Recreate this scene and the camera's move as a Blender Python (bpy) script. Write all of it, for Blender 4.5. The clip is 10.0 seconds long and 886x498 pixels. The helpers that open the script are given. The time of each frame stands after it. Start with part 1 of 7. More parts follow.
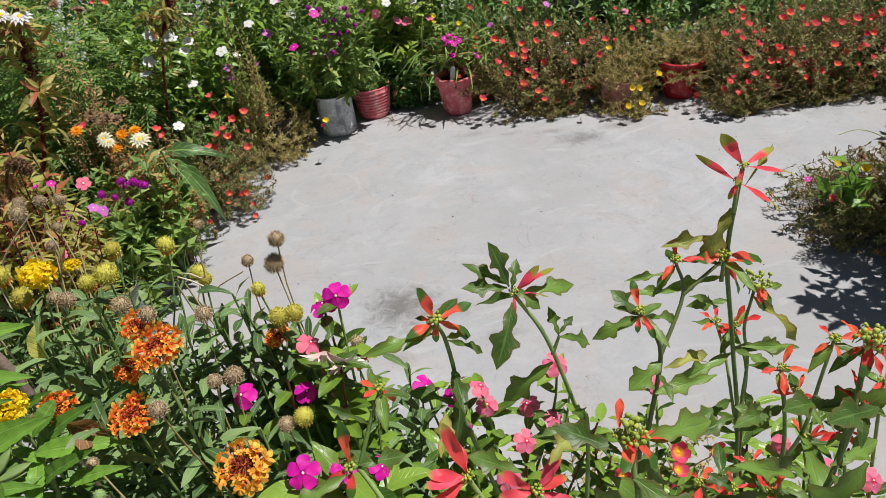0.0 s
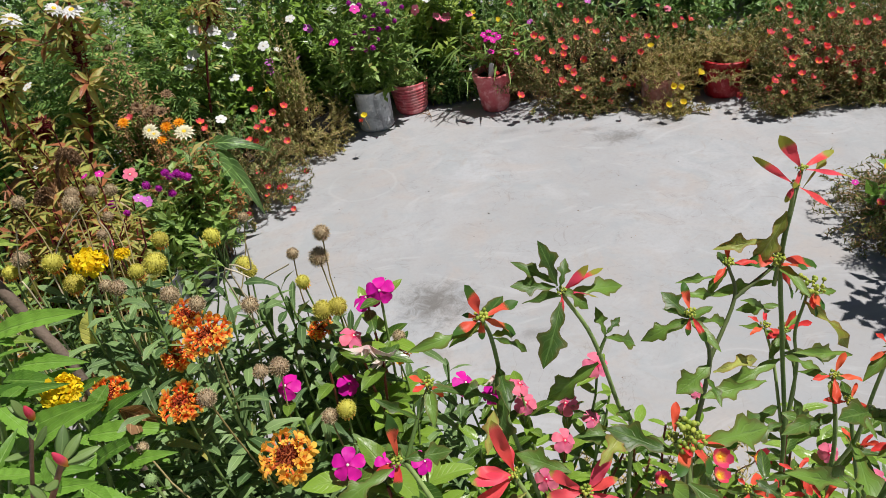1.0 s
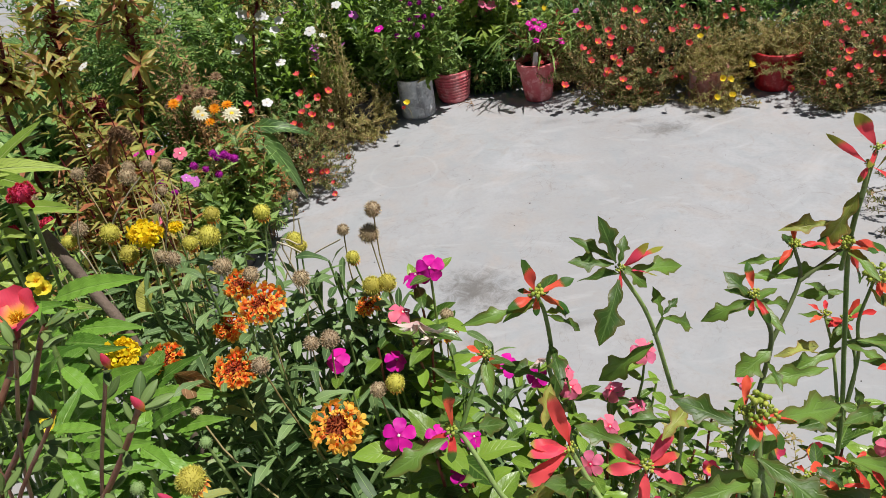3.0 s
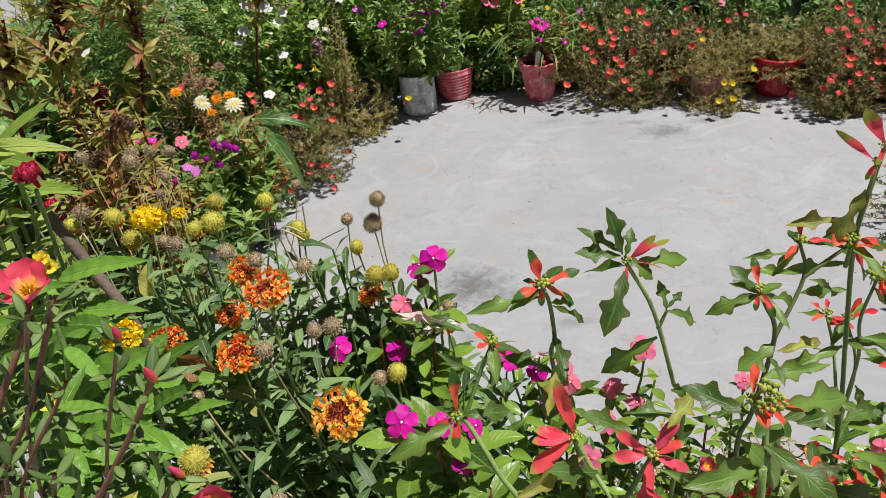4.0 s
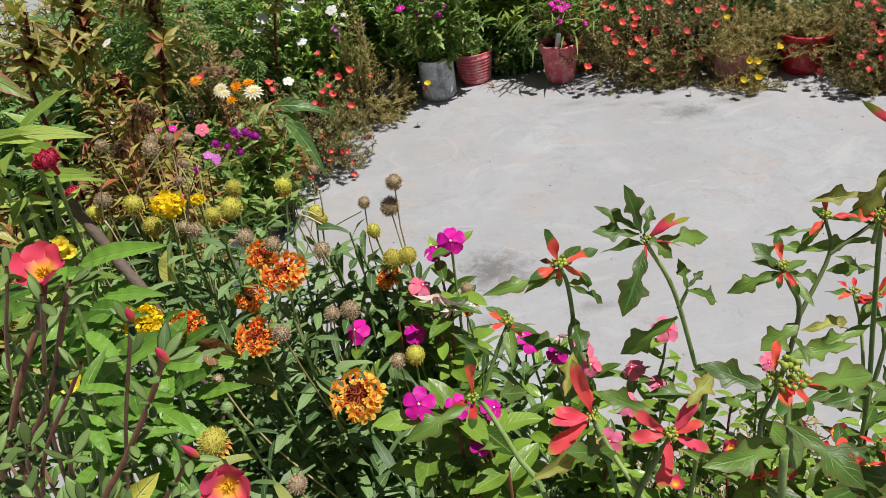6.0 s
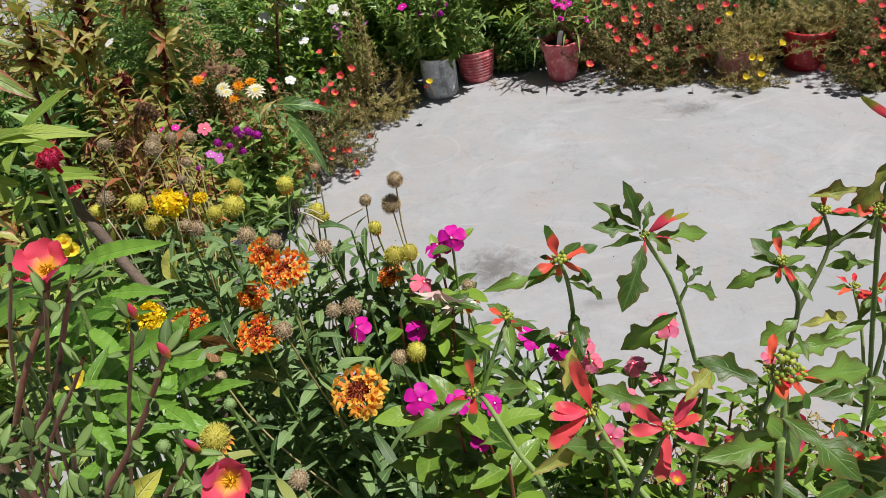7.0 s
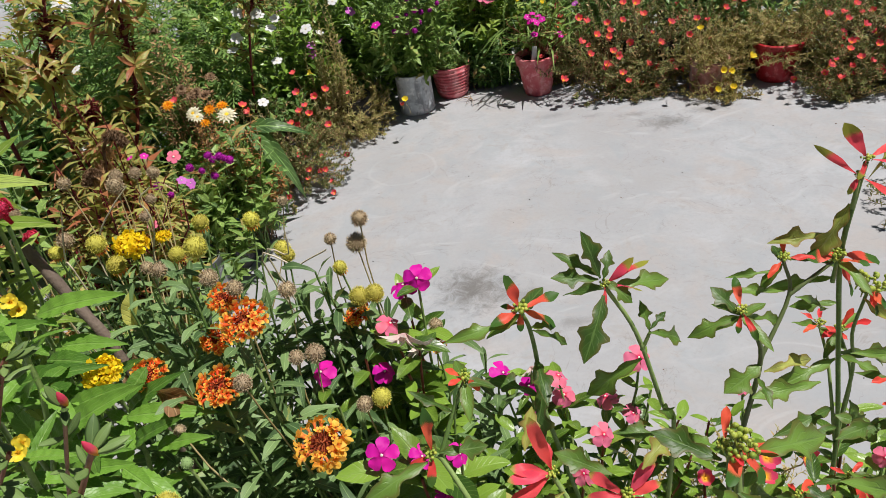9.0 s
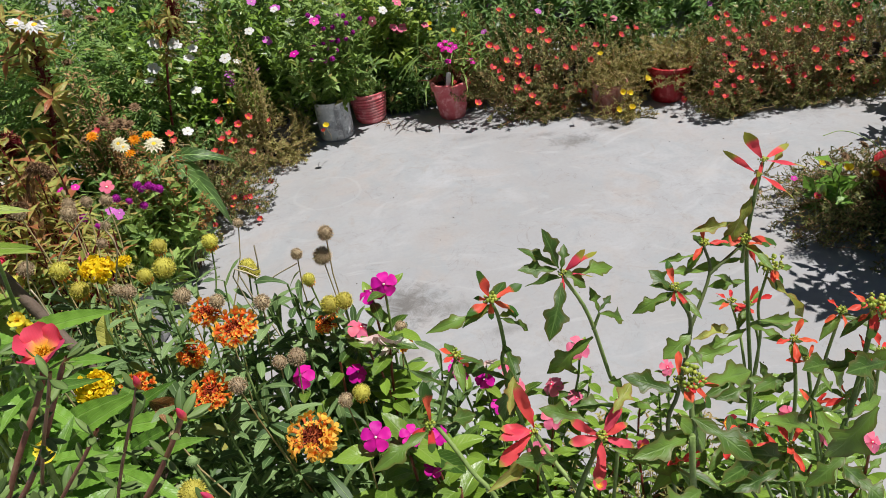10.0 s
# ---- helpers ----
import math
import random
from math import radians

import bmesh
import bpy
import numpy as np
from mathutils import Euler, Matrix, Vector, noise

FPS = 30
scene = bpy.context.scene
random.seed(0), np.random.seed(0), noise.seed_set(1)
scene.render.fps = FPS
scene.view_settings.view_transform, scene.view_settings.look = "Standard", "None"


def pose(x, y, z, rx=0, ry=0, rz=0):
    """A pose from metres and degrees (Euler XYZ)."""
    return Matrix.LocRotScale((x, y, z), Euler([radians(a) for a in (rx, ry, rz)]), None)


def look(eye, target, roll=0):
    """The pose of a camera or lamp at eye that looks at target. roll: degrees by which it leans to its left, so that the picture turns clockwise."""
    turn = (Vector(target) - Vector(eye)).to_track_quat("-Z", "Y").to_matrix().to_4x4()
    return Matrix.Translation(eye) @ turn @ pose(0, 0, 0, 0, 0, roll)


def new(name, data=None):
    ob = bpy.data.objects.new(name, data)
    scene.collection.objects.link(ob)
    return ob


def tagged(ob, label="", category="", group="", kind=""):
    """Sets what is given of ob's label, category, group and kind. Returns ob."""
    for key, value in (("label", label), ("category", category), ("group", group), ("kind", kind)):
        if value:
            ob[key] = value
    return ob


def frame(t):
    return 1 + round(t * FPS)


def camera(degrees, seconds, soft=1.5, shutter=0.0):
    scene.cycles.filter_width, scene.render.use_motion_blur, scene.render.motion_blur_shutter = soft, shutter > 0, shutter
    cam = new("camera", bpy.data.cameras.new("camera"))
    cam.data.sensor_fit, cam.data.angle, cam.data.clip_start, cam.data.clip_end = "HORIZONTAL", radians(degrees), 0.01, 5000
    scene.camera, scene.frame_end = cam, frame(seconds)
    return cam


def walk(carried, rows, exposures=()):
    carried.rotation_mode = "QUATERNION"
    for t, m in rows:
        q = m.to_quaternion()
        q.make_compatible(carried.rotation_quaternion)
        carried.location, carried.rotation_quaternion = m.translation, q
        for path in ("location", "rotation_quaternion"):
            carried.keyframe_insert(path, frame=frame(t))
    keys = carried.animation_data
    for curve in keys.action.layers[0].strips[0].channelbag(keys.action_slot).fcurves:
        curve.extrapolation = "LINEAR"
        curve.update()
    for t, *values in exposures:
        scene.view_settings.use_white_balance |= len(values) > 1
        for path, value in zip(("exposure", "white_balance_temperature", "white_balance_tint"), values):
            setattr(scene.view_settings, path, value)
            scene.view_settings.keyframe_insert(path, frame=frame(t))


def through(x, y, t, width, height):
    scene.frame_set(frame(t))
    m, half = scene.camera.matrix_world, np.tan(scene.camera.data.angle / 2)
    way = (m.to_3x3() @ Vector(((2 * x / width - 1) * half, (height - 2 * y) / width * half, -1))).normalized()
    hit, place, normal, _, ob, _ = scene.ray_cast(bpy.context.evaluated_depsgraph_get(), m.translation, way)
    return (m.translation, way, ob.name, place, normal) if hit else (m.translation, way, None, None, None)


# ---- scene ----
cam = camera(66.0, 10.0, soft=0.6)
PATH = [
    (0, (0.169, 0.226, 1.501), (0.274, 1.892, 0.398), -8.1),
    (0.5, (0.162, 0.215, 1.51), (0.186, 1.903, 0.438), -9.6),
    (1, (0.152, 0.227, 1.505), (0.165, 1.897, 0.404), -8.6),
    (1.5, (0.151, 0.241, 1.489), (0.124, 1.891, 0.358), -9.2),
    (2, (0.137, 0.243, 1.487), (0.086, 1.896, 0.362), -8.8),
    (2.5, (0.132, 0.238, 1.489), (0.053, 1.885, 0.358), -9.4),
    (2.7, (0.129, 0.229, 1.491), (0.034, 1.887, 0.376), -9.3),
    (3.8, (0.121, 0.213, 1.49), (0.064, 1.88, 0.387), -7.6),
    (4, (0.114, 0.212, 1.484), (0.037, 1.874, 0.374), -7.3),
    (4.5, (0.115, 0.211, 1.479), (-0.002, 1.862, 0.356), -8.1),
    (5, (0.123, 0.215, 1.476), (-0.024, 1.853, 0.338), -9.8),
    (5.5, (0.121, 0.215, 1.474), (-0.029, 1.853, 0.337), -9.4),
    (5.7, (0.12, 0.215, 1.475), (-0.027, 1.855, 0.339), -9.3),
    (6.8, (0.122, 0.21, 1.475), (-0.025, 1.851, 0.341), -9.4),
    (7, (0.123, 0.21, 1.475), (-0.033, 1.848, 0.338), -9.7),
    (7.5, (0.122, 0.203, 1.478), (-0.04, 1.852, 0.357), -9.3),
    (8, (0.12, 0.201, 1.477), (-0.043, 1.853, 0.362), -9.4),
    (8.5, (0.118, 0.215, 1.469), (-0.106, 1.843, 0.328), -10.2),
    (8.8, (0.138, 0.237, 1.482), (-0.039, 1.876, 0.350), -10.2),
    (9, (0.153, 0.245, 1.498), (0.046, 1.897, 0.375), -10.0),
    (9.2, (0.161, 0.244, 1.517), (0.162, 1.919, 0.424), -8.5),
    (9.5, (0.15, 0.213, 1.537), (0.207, 1.913, 0.484), -8.2),
    (9.7, (0.125, 0.186, 1.546), (0.216, 1.885, 0.495), -7.6),
    (10, (0.079, 0.155, 1.543), (0.237, 1.819, 0.446), -7.7),
]
walk(cam, [(t, look(eye, target, roll)) for t, eye, target, roll in PATH])

# ---- world, sun ----
SUN_TO = Vector((0.95, -0.16, 0.0)).normalized()
SUN_UP = radians(69)
sky_world = bpy.data.worlds.new("world")
scene.world = sky_world
sky_world.use_nodes = True
sky_nodes = sky_world.node_tree.nodes
sky_tex = sky_nodes.new("ShaderNodeTexSky")
sky_tex.sky_type, sky_tex.sun_disc = "NISHITA", False
sky_tex.sun_elevation = SUN_UP
sky_tex.sun_rotation = math.atan2(SUN_TO.x, SUN_TO.y)
sky_tex.air_density, sky_tex.dust_density = 1.0, 1.5
sky_nodes["Background"].inputs["Strength"].default_value = 0.027
sky_world.node_tree.links.new(sky_tex.outputs[0], sky_nodes["Background"].inputs["Color"])
sun_data = bpy.data.lights.new("sun", "SUN")
sun_data.energy, sun_data.angle, sun_data.color = 5.0, radians(0.53), (1.0, 0.957, 0.915)
sun = new("sun", sun_data)
sun_dir = Vector((SUN_TO.x * math.cos(SUN_UP), SUN_TO.y * math.cos(SUN_UP), math.sin(SUN_UP)))
sun.matrix_world = look(sun_dir * 20, (0, 0, 0))

# ---- small tools ----
WORLD = {}
UP = np.array((0.0, 0.0, 1.0))


def thing(name, at, label, category, group="", kind=""):
    """An Empty at the thing's base, which parents its parts."""
    ob = new(name)
    ob.location, ob.empty_display_size = at, 0.05
    WORLD[ob.name] = Matrix.Translation(at)
    return tagged(ob, label, category, group, kind)


def part(name, mesh, parent, m=None, label="", kind=""):
    """A mesh object under a thing or a part; m is its pose in the world."""
    ob = new(name, mesh)
    m = Matrix() if m is None else m
    ob.parent = parent
    ob.matrix_basis = WORLD[parent.name].inverted() @ m
    WORLD[ob.name] = m
    return tagged(ob, label, "", "", kind)


def unit(v):
    v = np.asarray(v, float)
    return v / np.maximum(np.linalg.norm(v, axis=-1, keepdims=True), 1e-9)


def frame_of(pos, along, up, sx=1.0, sy=1.0, sz=1.0):
    """A pose with its y along a direction and its z near up."""
    y = unit(along)
    x = np.cross(y, up)
    if np.linalg.norm(x) < 1e-4:
        x = np.cross(y, (1.0, 0.1, 0.0))
    x = unit(x)
    z = np.cross(x, y)
    return Matrix(((x[0] * sx, y[0] * sy, z[0] * sz, pos[0]), (x[1] * sx, y[1] * sy, z[1] * sz, pos[1]),
                   (x[2] * sx, y[2] * sy, z[2] * sz, pos[2]), (0, 0, 0, 1)))


def facing(pos, normal, size=1.0, spin=0.0):
    """A pose with its z along a normal."""
    q = Vector(normal).to_track_quat("Z", "Y").to_matrix().to_4x4()
    return Matrix.Translation(pos) @ q @ Matrix.Rotation(spin, 4, "Z") @ Matrix.Scale(size, 4)


class Pile:
    """Gathers quads with a coordinate pair each vertex, and makes one mesh of them."""

    def __init__(self):
        self.v, self.q, self.u, self.m, self.n = [], [], [], [], 0

    def add(self, v, q, u=None, mat=0):
        v = np.asarray(v, np.float32).reshape(-1, 3)
        q = np.asarray(q, np.int32).reshape(-1, 4)
        u = np.zeros((len(v), 2), np.float32) if u is None else np.asarray(u, np.float32).reshape(-1, 2)
        self.v.append(v), self.q.append(q + self.n), self.u.append(u), self.m.append(np.full(len(q), mat, np.int32))
        self.n += len(v)
        return self

    def mesh(self, name, *mats):
        me = bpy.data.meshes.new(name)
        v, q, u = np.concatenate(self.v), np.concatenate(self.q), np.concatenate(self.u)
        me.vertices.add(len(v))
        me.vertices.foreach_set("co", v.ravel())
        me.loops.add(q.size)
        me.loops.foreach_set("vertex_index", q.ravel())
        me.polygons.add(len(q))
        me.polygons.foreach_set("loop_start", np.arange(0, q.size, 4, dtype=np.int32))
        me.polygons.foreach_set("material_index", np.concatenate(self.m))
        me.polygons.foreach_set("use_smooth", np.ones(len(q), bool))
        me.uv_layers.new(name="UVMap").data.foreach_set("uv", u[q.ravel()].ravel())
        for mat in mats:
            me.materials.append(mat)
        me.update(calc_edges=True)
        return me


def grid_quads(rows, cols):
    i = np.arange(rows - 1)[:, None] * cols + np.arange(cols - 1)[None, :]
    return np.stack((i, i + 1, i + cols + 1, i + cols), -1).reshape(-1, 4)


def blade(n, outline, fold=0.2, bend=0.25, wave=0.0, teeth=0, tooth=0.12, seed=0, twist=0.0, cols=3, quilt=0.0):
    """A leaf or petal of unit length along y and unit width along x, folded along its midrib, bent, wavy and quilted."""
    r = np.random.default_rng(seed)
    t = np.linspace(0, 1, n + 1)
    w = np.array([outline(a) for a in t]) * 0.5
    if teeth:
        w = w * (1 - tooth * (np.arange(n + 1) % 2))
    ph, sway = r.uniform(0, 6.28), r.uniform(-0.06, 0.06)
    rows, marks = [], np.linspace(-1, 1, cols)
    for i, a in enumerate(t):
        lift = wave * math.sin(a * 9 + ph)
        mid = (0.12 * math.sin(a * 5 + ph) * wave + sway * a * a, a - 0.15 * bend * a * a, -bend * a * a)
        tw = twist * a
        for s in marks:
            e = abs(s)
            z = mid[2] + fold * w[i] * e ** 1.3 + lift * w[i] * e * (2 if s > 0 else -1) + s * w[i] * math.sin(tw)
            z += quilt * w[i] * math.sin((a * 6 - 0.5 * e) * 6.283) * e * (1 - e) * 4
            rows.append((mid[0] + s * w[i] * math.cos(tw), mid[1] + (0.02 if teeth and i % 2 and e == 1 else 0), z))
    u = np.stack((np.repeat(t, cols), np.tile((marks + 1) / 2, n + 1)), -1)
    return np.array(rows), grid_quads(n + 1, cols), u


def field(tpl, pos, along, up, length, width):
    """Many leaves of one pattern as arrays for a Pile."""
    v, q, u = tpl
    y = unit(along)
    x = unit(np.cross(y, up) + 1e-6)
    z = np.cross(x, y)
    n, k = len(pos), len(v)
    length, width = np.broadcast_to(length, n)[:, None, None], np.broadcast_to(width, n)[:, None, None]
    out = np.asarray(pos)[:, None, :] + x[:, None, :] * (v[None, :, 0:1] * width) + y[:, None, :] * (v[None, :, 1:2] * length) + z[:, None, :] * (v[None, :, 2:3] * length)
    return out, q[None] + (np.arange(n) * k)[:, None, None], np.tile(u, (n, 1))


def tube(points, radii, sides=6):
    p = np.asarray(points, float)
    radii = np.broadcast_to(radii, len(p))
    d = unit(np.gradient(p, axis=0))
    ref = np.array((0.31, 0.95, 0.05))
    x = unit(np.cross(d, ref) + 1e-6)
    y = np.cross(d, x)
    a = np.linspace(0, 2 * np.pi, sides, endpoint=False)
    ring = p[:, None, :] + radii[:, None, None] * (np.cos(a)[None, :, None] * x[:, None, :] + np.sin(a)[None, :, None] * y[:, None, :])
    i = np.arange(len(p) - 1)[:, None] * sides
    j, k = np.arange(sides)[None, :], (np.arange(sides)[None, :] + 1) % sides
    q = np.stack((i + j, i + k, i + sides + k, i + sides + j), -1).reshape(-1, 4)
    u = np.stack((np.repeat(np.linspace(0, 1, len(p)), sides), np.tile(a / 6.283, len(p))), -1)
    return ring.reshape(-1, 3), q, u


def arc(a, b, n=9, bow=(0, 0, 0), rise=0.45):
    """A stem's line from a to b that leaves upright and bows on the way."""
    a, b, bow = np.asarray(a, float), np.asarray(b, float), np.asarray(bow, float)
    h = np.linalg.norm(b - a)
    p1, p2 = a + UP * h * rise + bow * 0.5, b - UP * h * 0.28 + bow
    t = np.linspace(0, 1, n)[:, None]
    return (1 - t) ** 3 * a + 3 * t * (1 - t) ** 2 * p1 + 3 * t * t * (1 - t) * p2 + t ** 3 * b


def along_line(points, s):
    """Places and directions at the fractions s of a line."""
    p = np.asarray(points)
    f = np.clip(np.asarray(s), 0, 0.9999) * (len(p) - 1)
    i = f.astype(int)
    w = (f - i)[:, None]
    return p[i] * (1 - w) + p[i + 1] * w, unit(p[i + 1] - p[i])


def leaf_places(points, count, start, end, r, spread=(40, 75), pairs=False, spin0=0.0):
    """Leaf bases along a stem: place, direction, up."""
    if pairs:
        s = np.repeat(np.linspace(start, end, max(1, count // 2)), 2)
        ang = np.repeat(np.arange(len(s) // 2) * 1.57, 2) + np.tile((0, np.pi), len(s) // 2)
    else:
        s = np.linspace(start, end, count)
        ang = np.arange(count) * 2.399
    s = s + r.uniform(-0.02, 0.02, len(s))
    ang = ang + spin0 + r.uniform(-0.3, 0.3, len(s))
    pos, d = along_line(points, s)
    x = unit(np.cross(d, (0.13, 0.99, 0.02)))
    y = np.cross(d, x)
    out = np.cos(ang)[:, None] * x + np.sin(ang)[:, None] * y
    e = np.radians(r.uniform(spread[0], spread[1], len(s)))[:, None]
    return pos, unit(np.cos(e) * d + np.sin(e) * out), unit(d + UP * 0.4 + r.normal(0, 0.15, (len(s), 3)))


def spin_mesh(profile, sides=28, wobble=0.0, seed=0, pile=None, mat=0, at=(0, 0, 0)):
    """A turned form from (radius, height) pairs."""
    r = np.random.default_rng(seed)
    a = np.linspace(0, 2 * np.pi, sides, endpoint=False)
    ph = r.uniform(0, 6.28, 3)
    bump = 1 + wobble * (np.sin(2 * a + ph[0]) + 0.6 * np.sin(3 * a + ph[1]) + 0.4 * np.sin(5 * a + ph[2]))
    v = [(p[0] * b * math.cos(t) + at[0], p[0] * b * math.sin(t) + at[1], p[1] + at[2]) for p in profile for t, b in zip(a, bump)]
    i = np.arange(len(profile) - 1)[:, None] * sides
    j, k = np.arange(sides)[None, :], (np.arange(sides)[None, :] + 1) % sides
    q = np.stack((i + j, i + k, i + sides + k, i + sides + j), -1).reshape(-1, 4)
    u = [(n / max(1, len(profile) - 1), t / 6.283) for n in range(len(profile)) for t in a]
    return (pile or Pile()).add(v, q, u, mat)


# ---- outlines of leaves and petals ----
def lance(t):
    return max(0.02, math.sin(math.pi * t ** 0.75) ** 0.9)


def oval(t):
    return max(0.03, math.sin(math.pi * t ** 0.9) ** 0.7)


def strap(t):
    return max(0.03, min(1.0, 6 * t + 0.4, (1 - t) * 2.2))


def fan(t):
    return 0.18 + 0.82 * math.sin(math.pi * 0.5 * min(1, t / 0.72)) ** 1.4 if t < 0.72 else max(0.1, math.cos((t - 0.72) / 0.28 * 1.25) ** 0.6)


def fiddle(t):
    return float(np.interp(t, (0, 0.08, 0.2, 0.3, 0.4, 0.48, 0.56, 0.64, 0.7, 0.78, 0.85, 1.0), (0.09, 0.14, 0.42, 0.44, 0.26, 0.34, 0.95, 1.0, 0.5, 0.66, 0.42, 0.02)))


def tongue(t):
    return float(np.interp(t, (0, 0.1, 0.3, 0.5, 0.68, 0.82, 0.92, 1.0), (0.22, 0.34, 0.58, 0.84, 1.0, 0.88, 0.55, 0.04)))


def ellipse(t):
    return max(0.04, math.sin(math.pi * min(1.0, 0.03 + 0.97 * t)) ** 0.62)


def bract(t):
    return float(np.interp(t, (0, 0.1, 0.3, 0.5, 0.7, 0.85, 0.94, 1.0), (0.10, 0.27, 0.70, 0.95, 1.0, 0.82, 0.52, 0.05)))

# ---- materials ----
class Nodes:
    """Short writing for a material's nodes."""

    def __init__(self, name):
        self.mat = bpy.data.materials.new(name)
        self.mat.use_nodes = True
        self.tree = self.mat.node_tree
        self.shader = self.tree.nodes["Principled BSDF"]
        self.out = self.tree.nodes["Material Output"]

    def add(self, kind, **values):
        node = self.tree.nodes.new("ShaderNode" + kind)
        for key, value in values.items():
            if key in ("operation", "data_type", "blend_type", "interpolation_type", "use_clamp", "feature", "noise_dimensions"):
                if key == "operation":
                    node.operation = value
                elif key == "data_type":
                    node.data_type = value
                elif key == "blend_type":
                    node.blend_type = value
                elif key == "interpolation_type":
                    node.interpolation_type = value
                elif key == "use_clamp":
                    node.use_clamp = value
                elif key == "feature":
                    node.feature = value
            else:
                self.set(node.inputs[key.replace("_", " ")], value)
        return node

    def set(self, socket, value):
        if isinstance(value, bpy.types.NodeSocket):
            self.tree.links.new(value, socket)
        elif isinstance(value, tuple) and len(value) == 3 and len(socket.default_value) == 4:
            socket.default_value = (*value, 1)
        else:
            socket.default_value = value

    def maths(self, operation, a, b=0.0, c=0.0, clamp=False):
        node = self.tree.nodes.new("ShaderNodeMath")
        node.operation, node.use_clamp = operation, clamp
        for i, v in enumerate((a, b, c)):
            self.set(node.inputs[i], v)
        return node.outputs[0]

    def mix(self, fac, a, b, blend="MIX"):
        node = self.tree.nodes.new("ShaderNodeMix")
        node.data_type, node.blend_type = "RGBA", blend
        self.set(node.inputs[0], fac), self.set(node.inputs[6], a), self.set(node.inputs[7], b)
        return node.outputs[2]

    def ramp(self, x, lo, hi, a=0.0, b=1.0):
        node = self.tree.nodes.new("ShaderNodeMapRange")
        node.interpolation_type = "SMOOTHSTEP"
        for i, v in enumerate((x, lo, hi, a, b)):
            self.set(node.inputs[i], v)
        return node.outputs[0]

    def noise(self, scale, detail=3.0, vector=None, rough=0.55, distort=0.0):
        node = self.add("TexNoise", Scale=scale, Detail=detail, Roughness=rough, Distortion=distort)
        if vector is not None:
            self.set(node.inputs["Vector"], vector)
        return node.outputs[0]

    def place(self):
        return self.add("NewGeometry").outputs["Position"]

    def local(self):
        return self.tree.nodes.new("ShaderNodeTexCoord").outputs["Object"]

    def uv(self):
        sep = self.add("SeparateXYZ", Vector=self.tree.nodes.new("ShaderNodeTexCoord").outputs["UV"])
        return sep.outputs[0], sep.outputs[1]

    def chance(self):
        a = self.tree.nodes.new("ShaderNodeObjectInfo").outputs["Random"]
        b = self.tree.nodes.new("ShaderNodeNewGeometry").outputs["Random Per Island"]
        return self.maths("FRACT", self.maths("ADD", a, b))

    def bump(self, height, strength=0.3, distance=0.01):
        self.set(self.shader.inputs["Normal"], self.add("Bump", Strength=strength, Distance=distance, Height=height).outputs[0])

    def done(self, colour, rough=0.5, spec=0.4, through=0.0, through_colour=None):
        self.set(self.shader.inputs["Base Color"], colour)
        self.set(self.shader.inputs["Roughness"], rough)
        self.set(self.shader.inputs["Specular IOR Level"], spec)
        if through:
            glow = self.add("BsdfTranslucent", Color=through_colour if through_colour is not None else colour)
            both = self.tree.nodes.new("ShaderNodeMixShader")
            self.set(both.inputs[0], through)
            self.set(both.inputs[1], self.shader.outputs[0]), self.set(both.inputs[2], glow.outputs[0])
            self.set(self.out.inputs["Surface"], both.outputs[0])
        return self.mat


def leaf_mat(name, dark, light, rough=0.5, spec=0.35, vein=None, veins=9.0, through=0.3, old=None, old_share=0.0, edge=None, show=0.75, relief=0.75):
    n = Nodes(name)
    u, v = n.uv()
    r = n.chance()
    grain = n.noise(70.0, 4.0, n.place())
    blot = n.noise(24.0, 2.0, n.place())
    col = n.mix(n.ramp(n.maths("ADD", n.maths("MULTIPLY", r, 0.6), n.maths("ADD", n.maths("MULTIPLY", grain, 0.35), n.maths("MULTIPLY", blot, 0.3))), 0.25, 0.88), dark, light)
    off = n.maths("ABSOLUTE", n.maths("SUBTRACT", v, 0.5))
    rib = n.ramp(off, 0.015, 0.06, 1.0, 0.0)
    comb = n.maths("SINE", n.maths("MULTIPLY", n.maths("SUBTRACT", u, n.maths("MULTIPLY", off, 0.5)), veins * 6.283))
    side = n.ramp(comb, 0.75, 1.0)
    lines = n.maths("MAXIMUM", rib, n.maths("MULTIPLY", side, 0.45))
    pale = vein if vein else tuple(min(1.0, c * 1.9 + 0.03) for c in light)
    col = n.mix(n.maths("MULTIPLY", lines, show), col, pale)
    if edge:
        col = n.mix(n.maths("MULTIPLY", n.ramp(n.maths("ADD", off, n.maths("MULTIPLY", grain, 0.25)), 0.36, 0.62), 0.7), col, edge)
    if old:
        gone = n.ramp(n.maths("ADD", r, n.maths("MULTIPLY", n.maths("SUBTRACT", n.noise(30.0, 2.0, n.local()), 0.5), 0.25)), 1.0 - old_share - 0.04, 1.0 - old_share + 0.04)
        col = n.mix(gone, col, old)
    n.bump(n.maths("ADD", n.maths("MULTIPLY", lines, -0.8), n.maths("MULTIPLY", grain, 0.6)), relief, 0.0035)
    bright = n.mix(0.45, col, (min(1, light[0] * 1.9), min(1, light[1] * 1.8), light[2] * 0.9))
    return n.done(col, rough, spec, through * 0.75, bright)


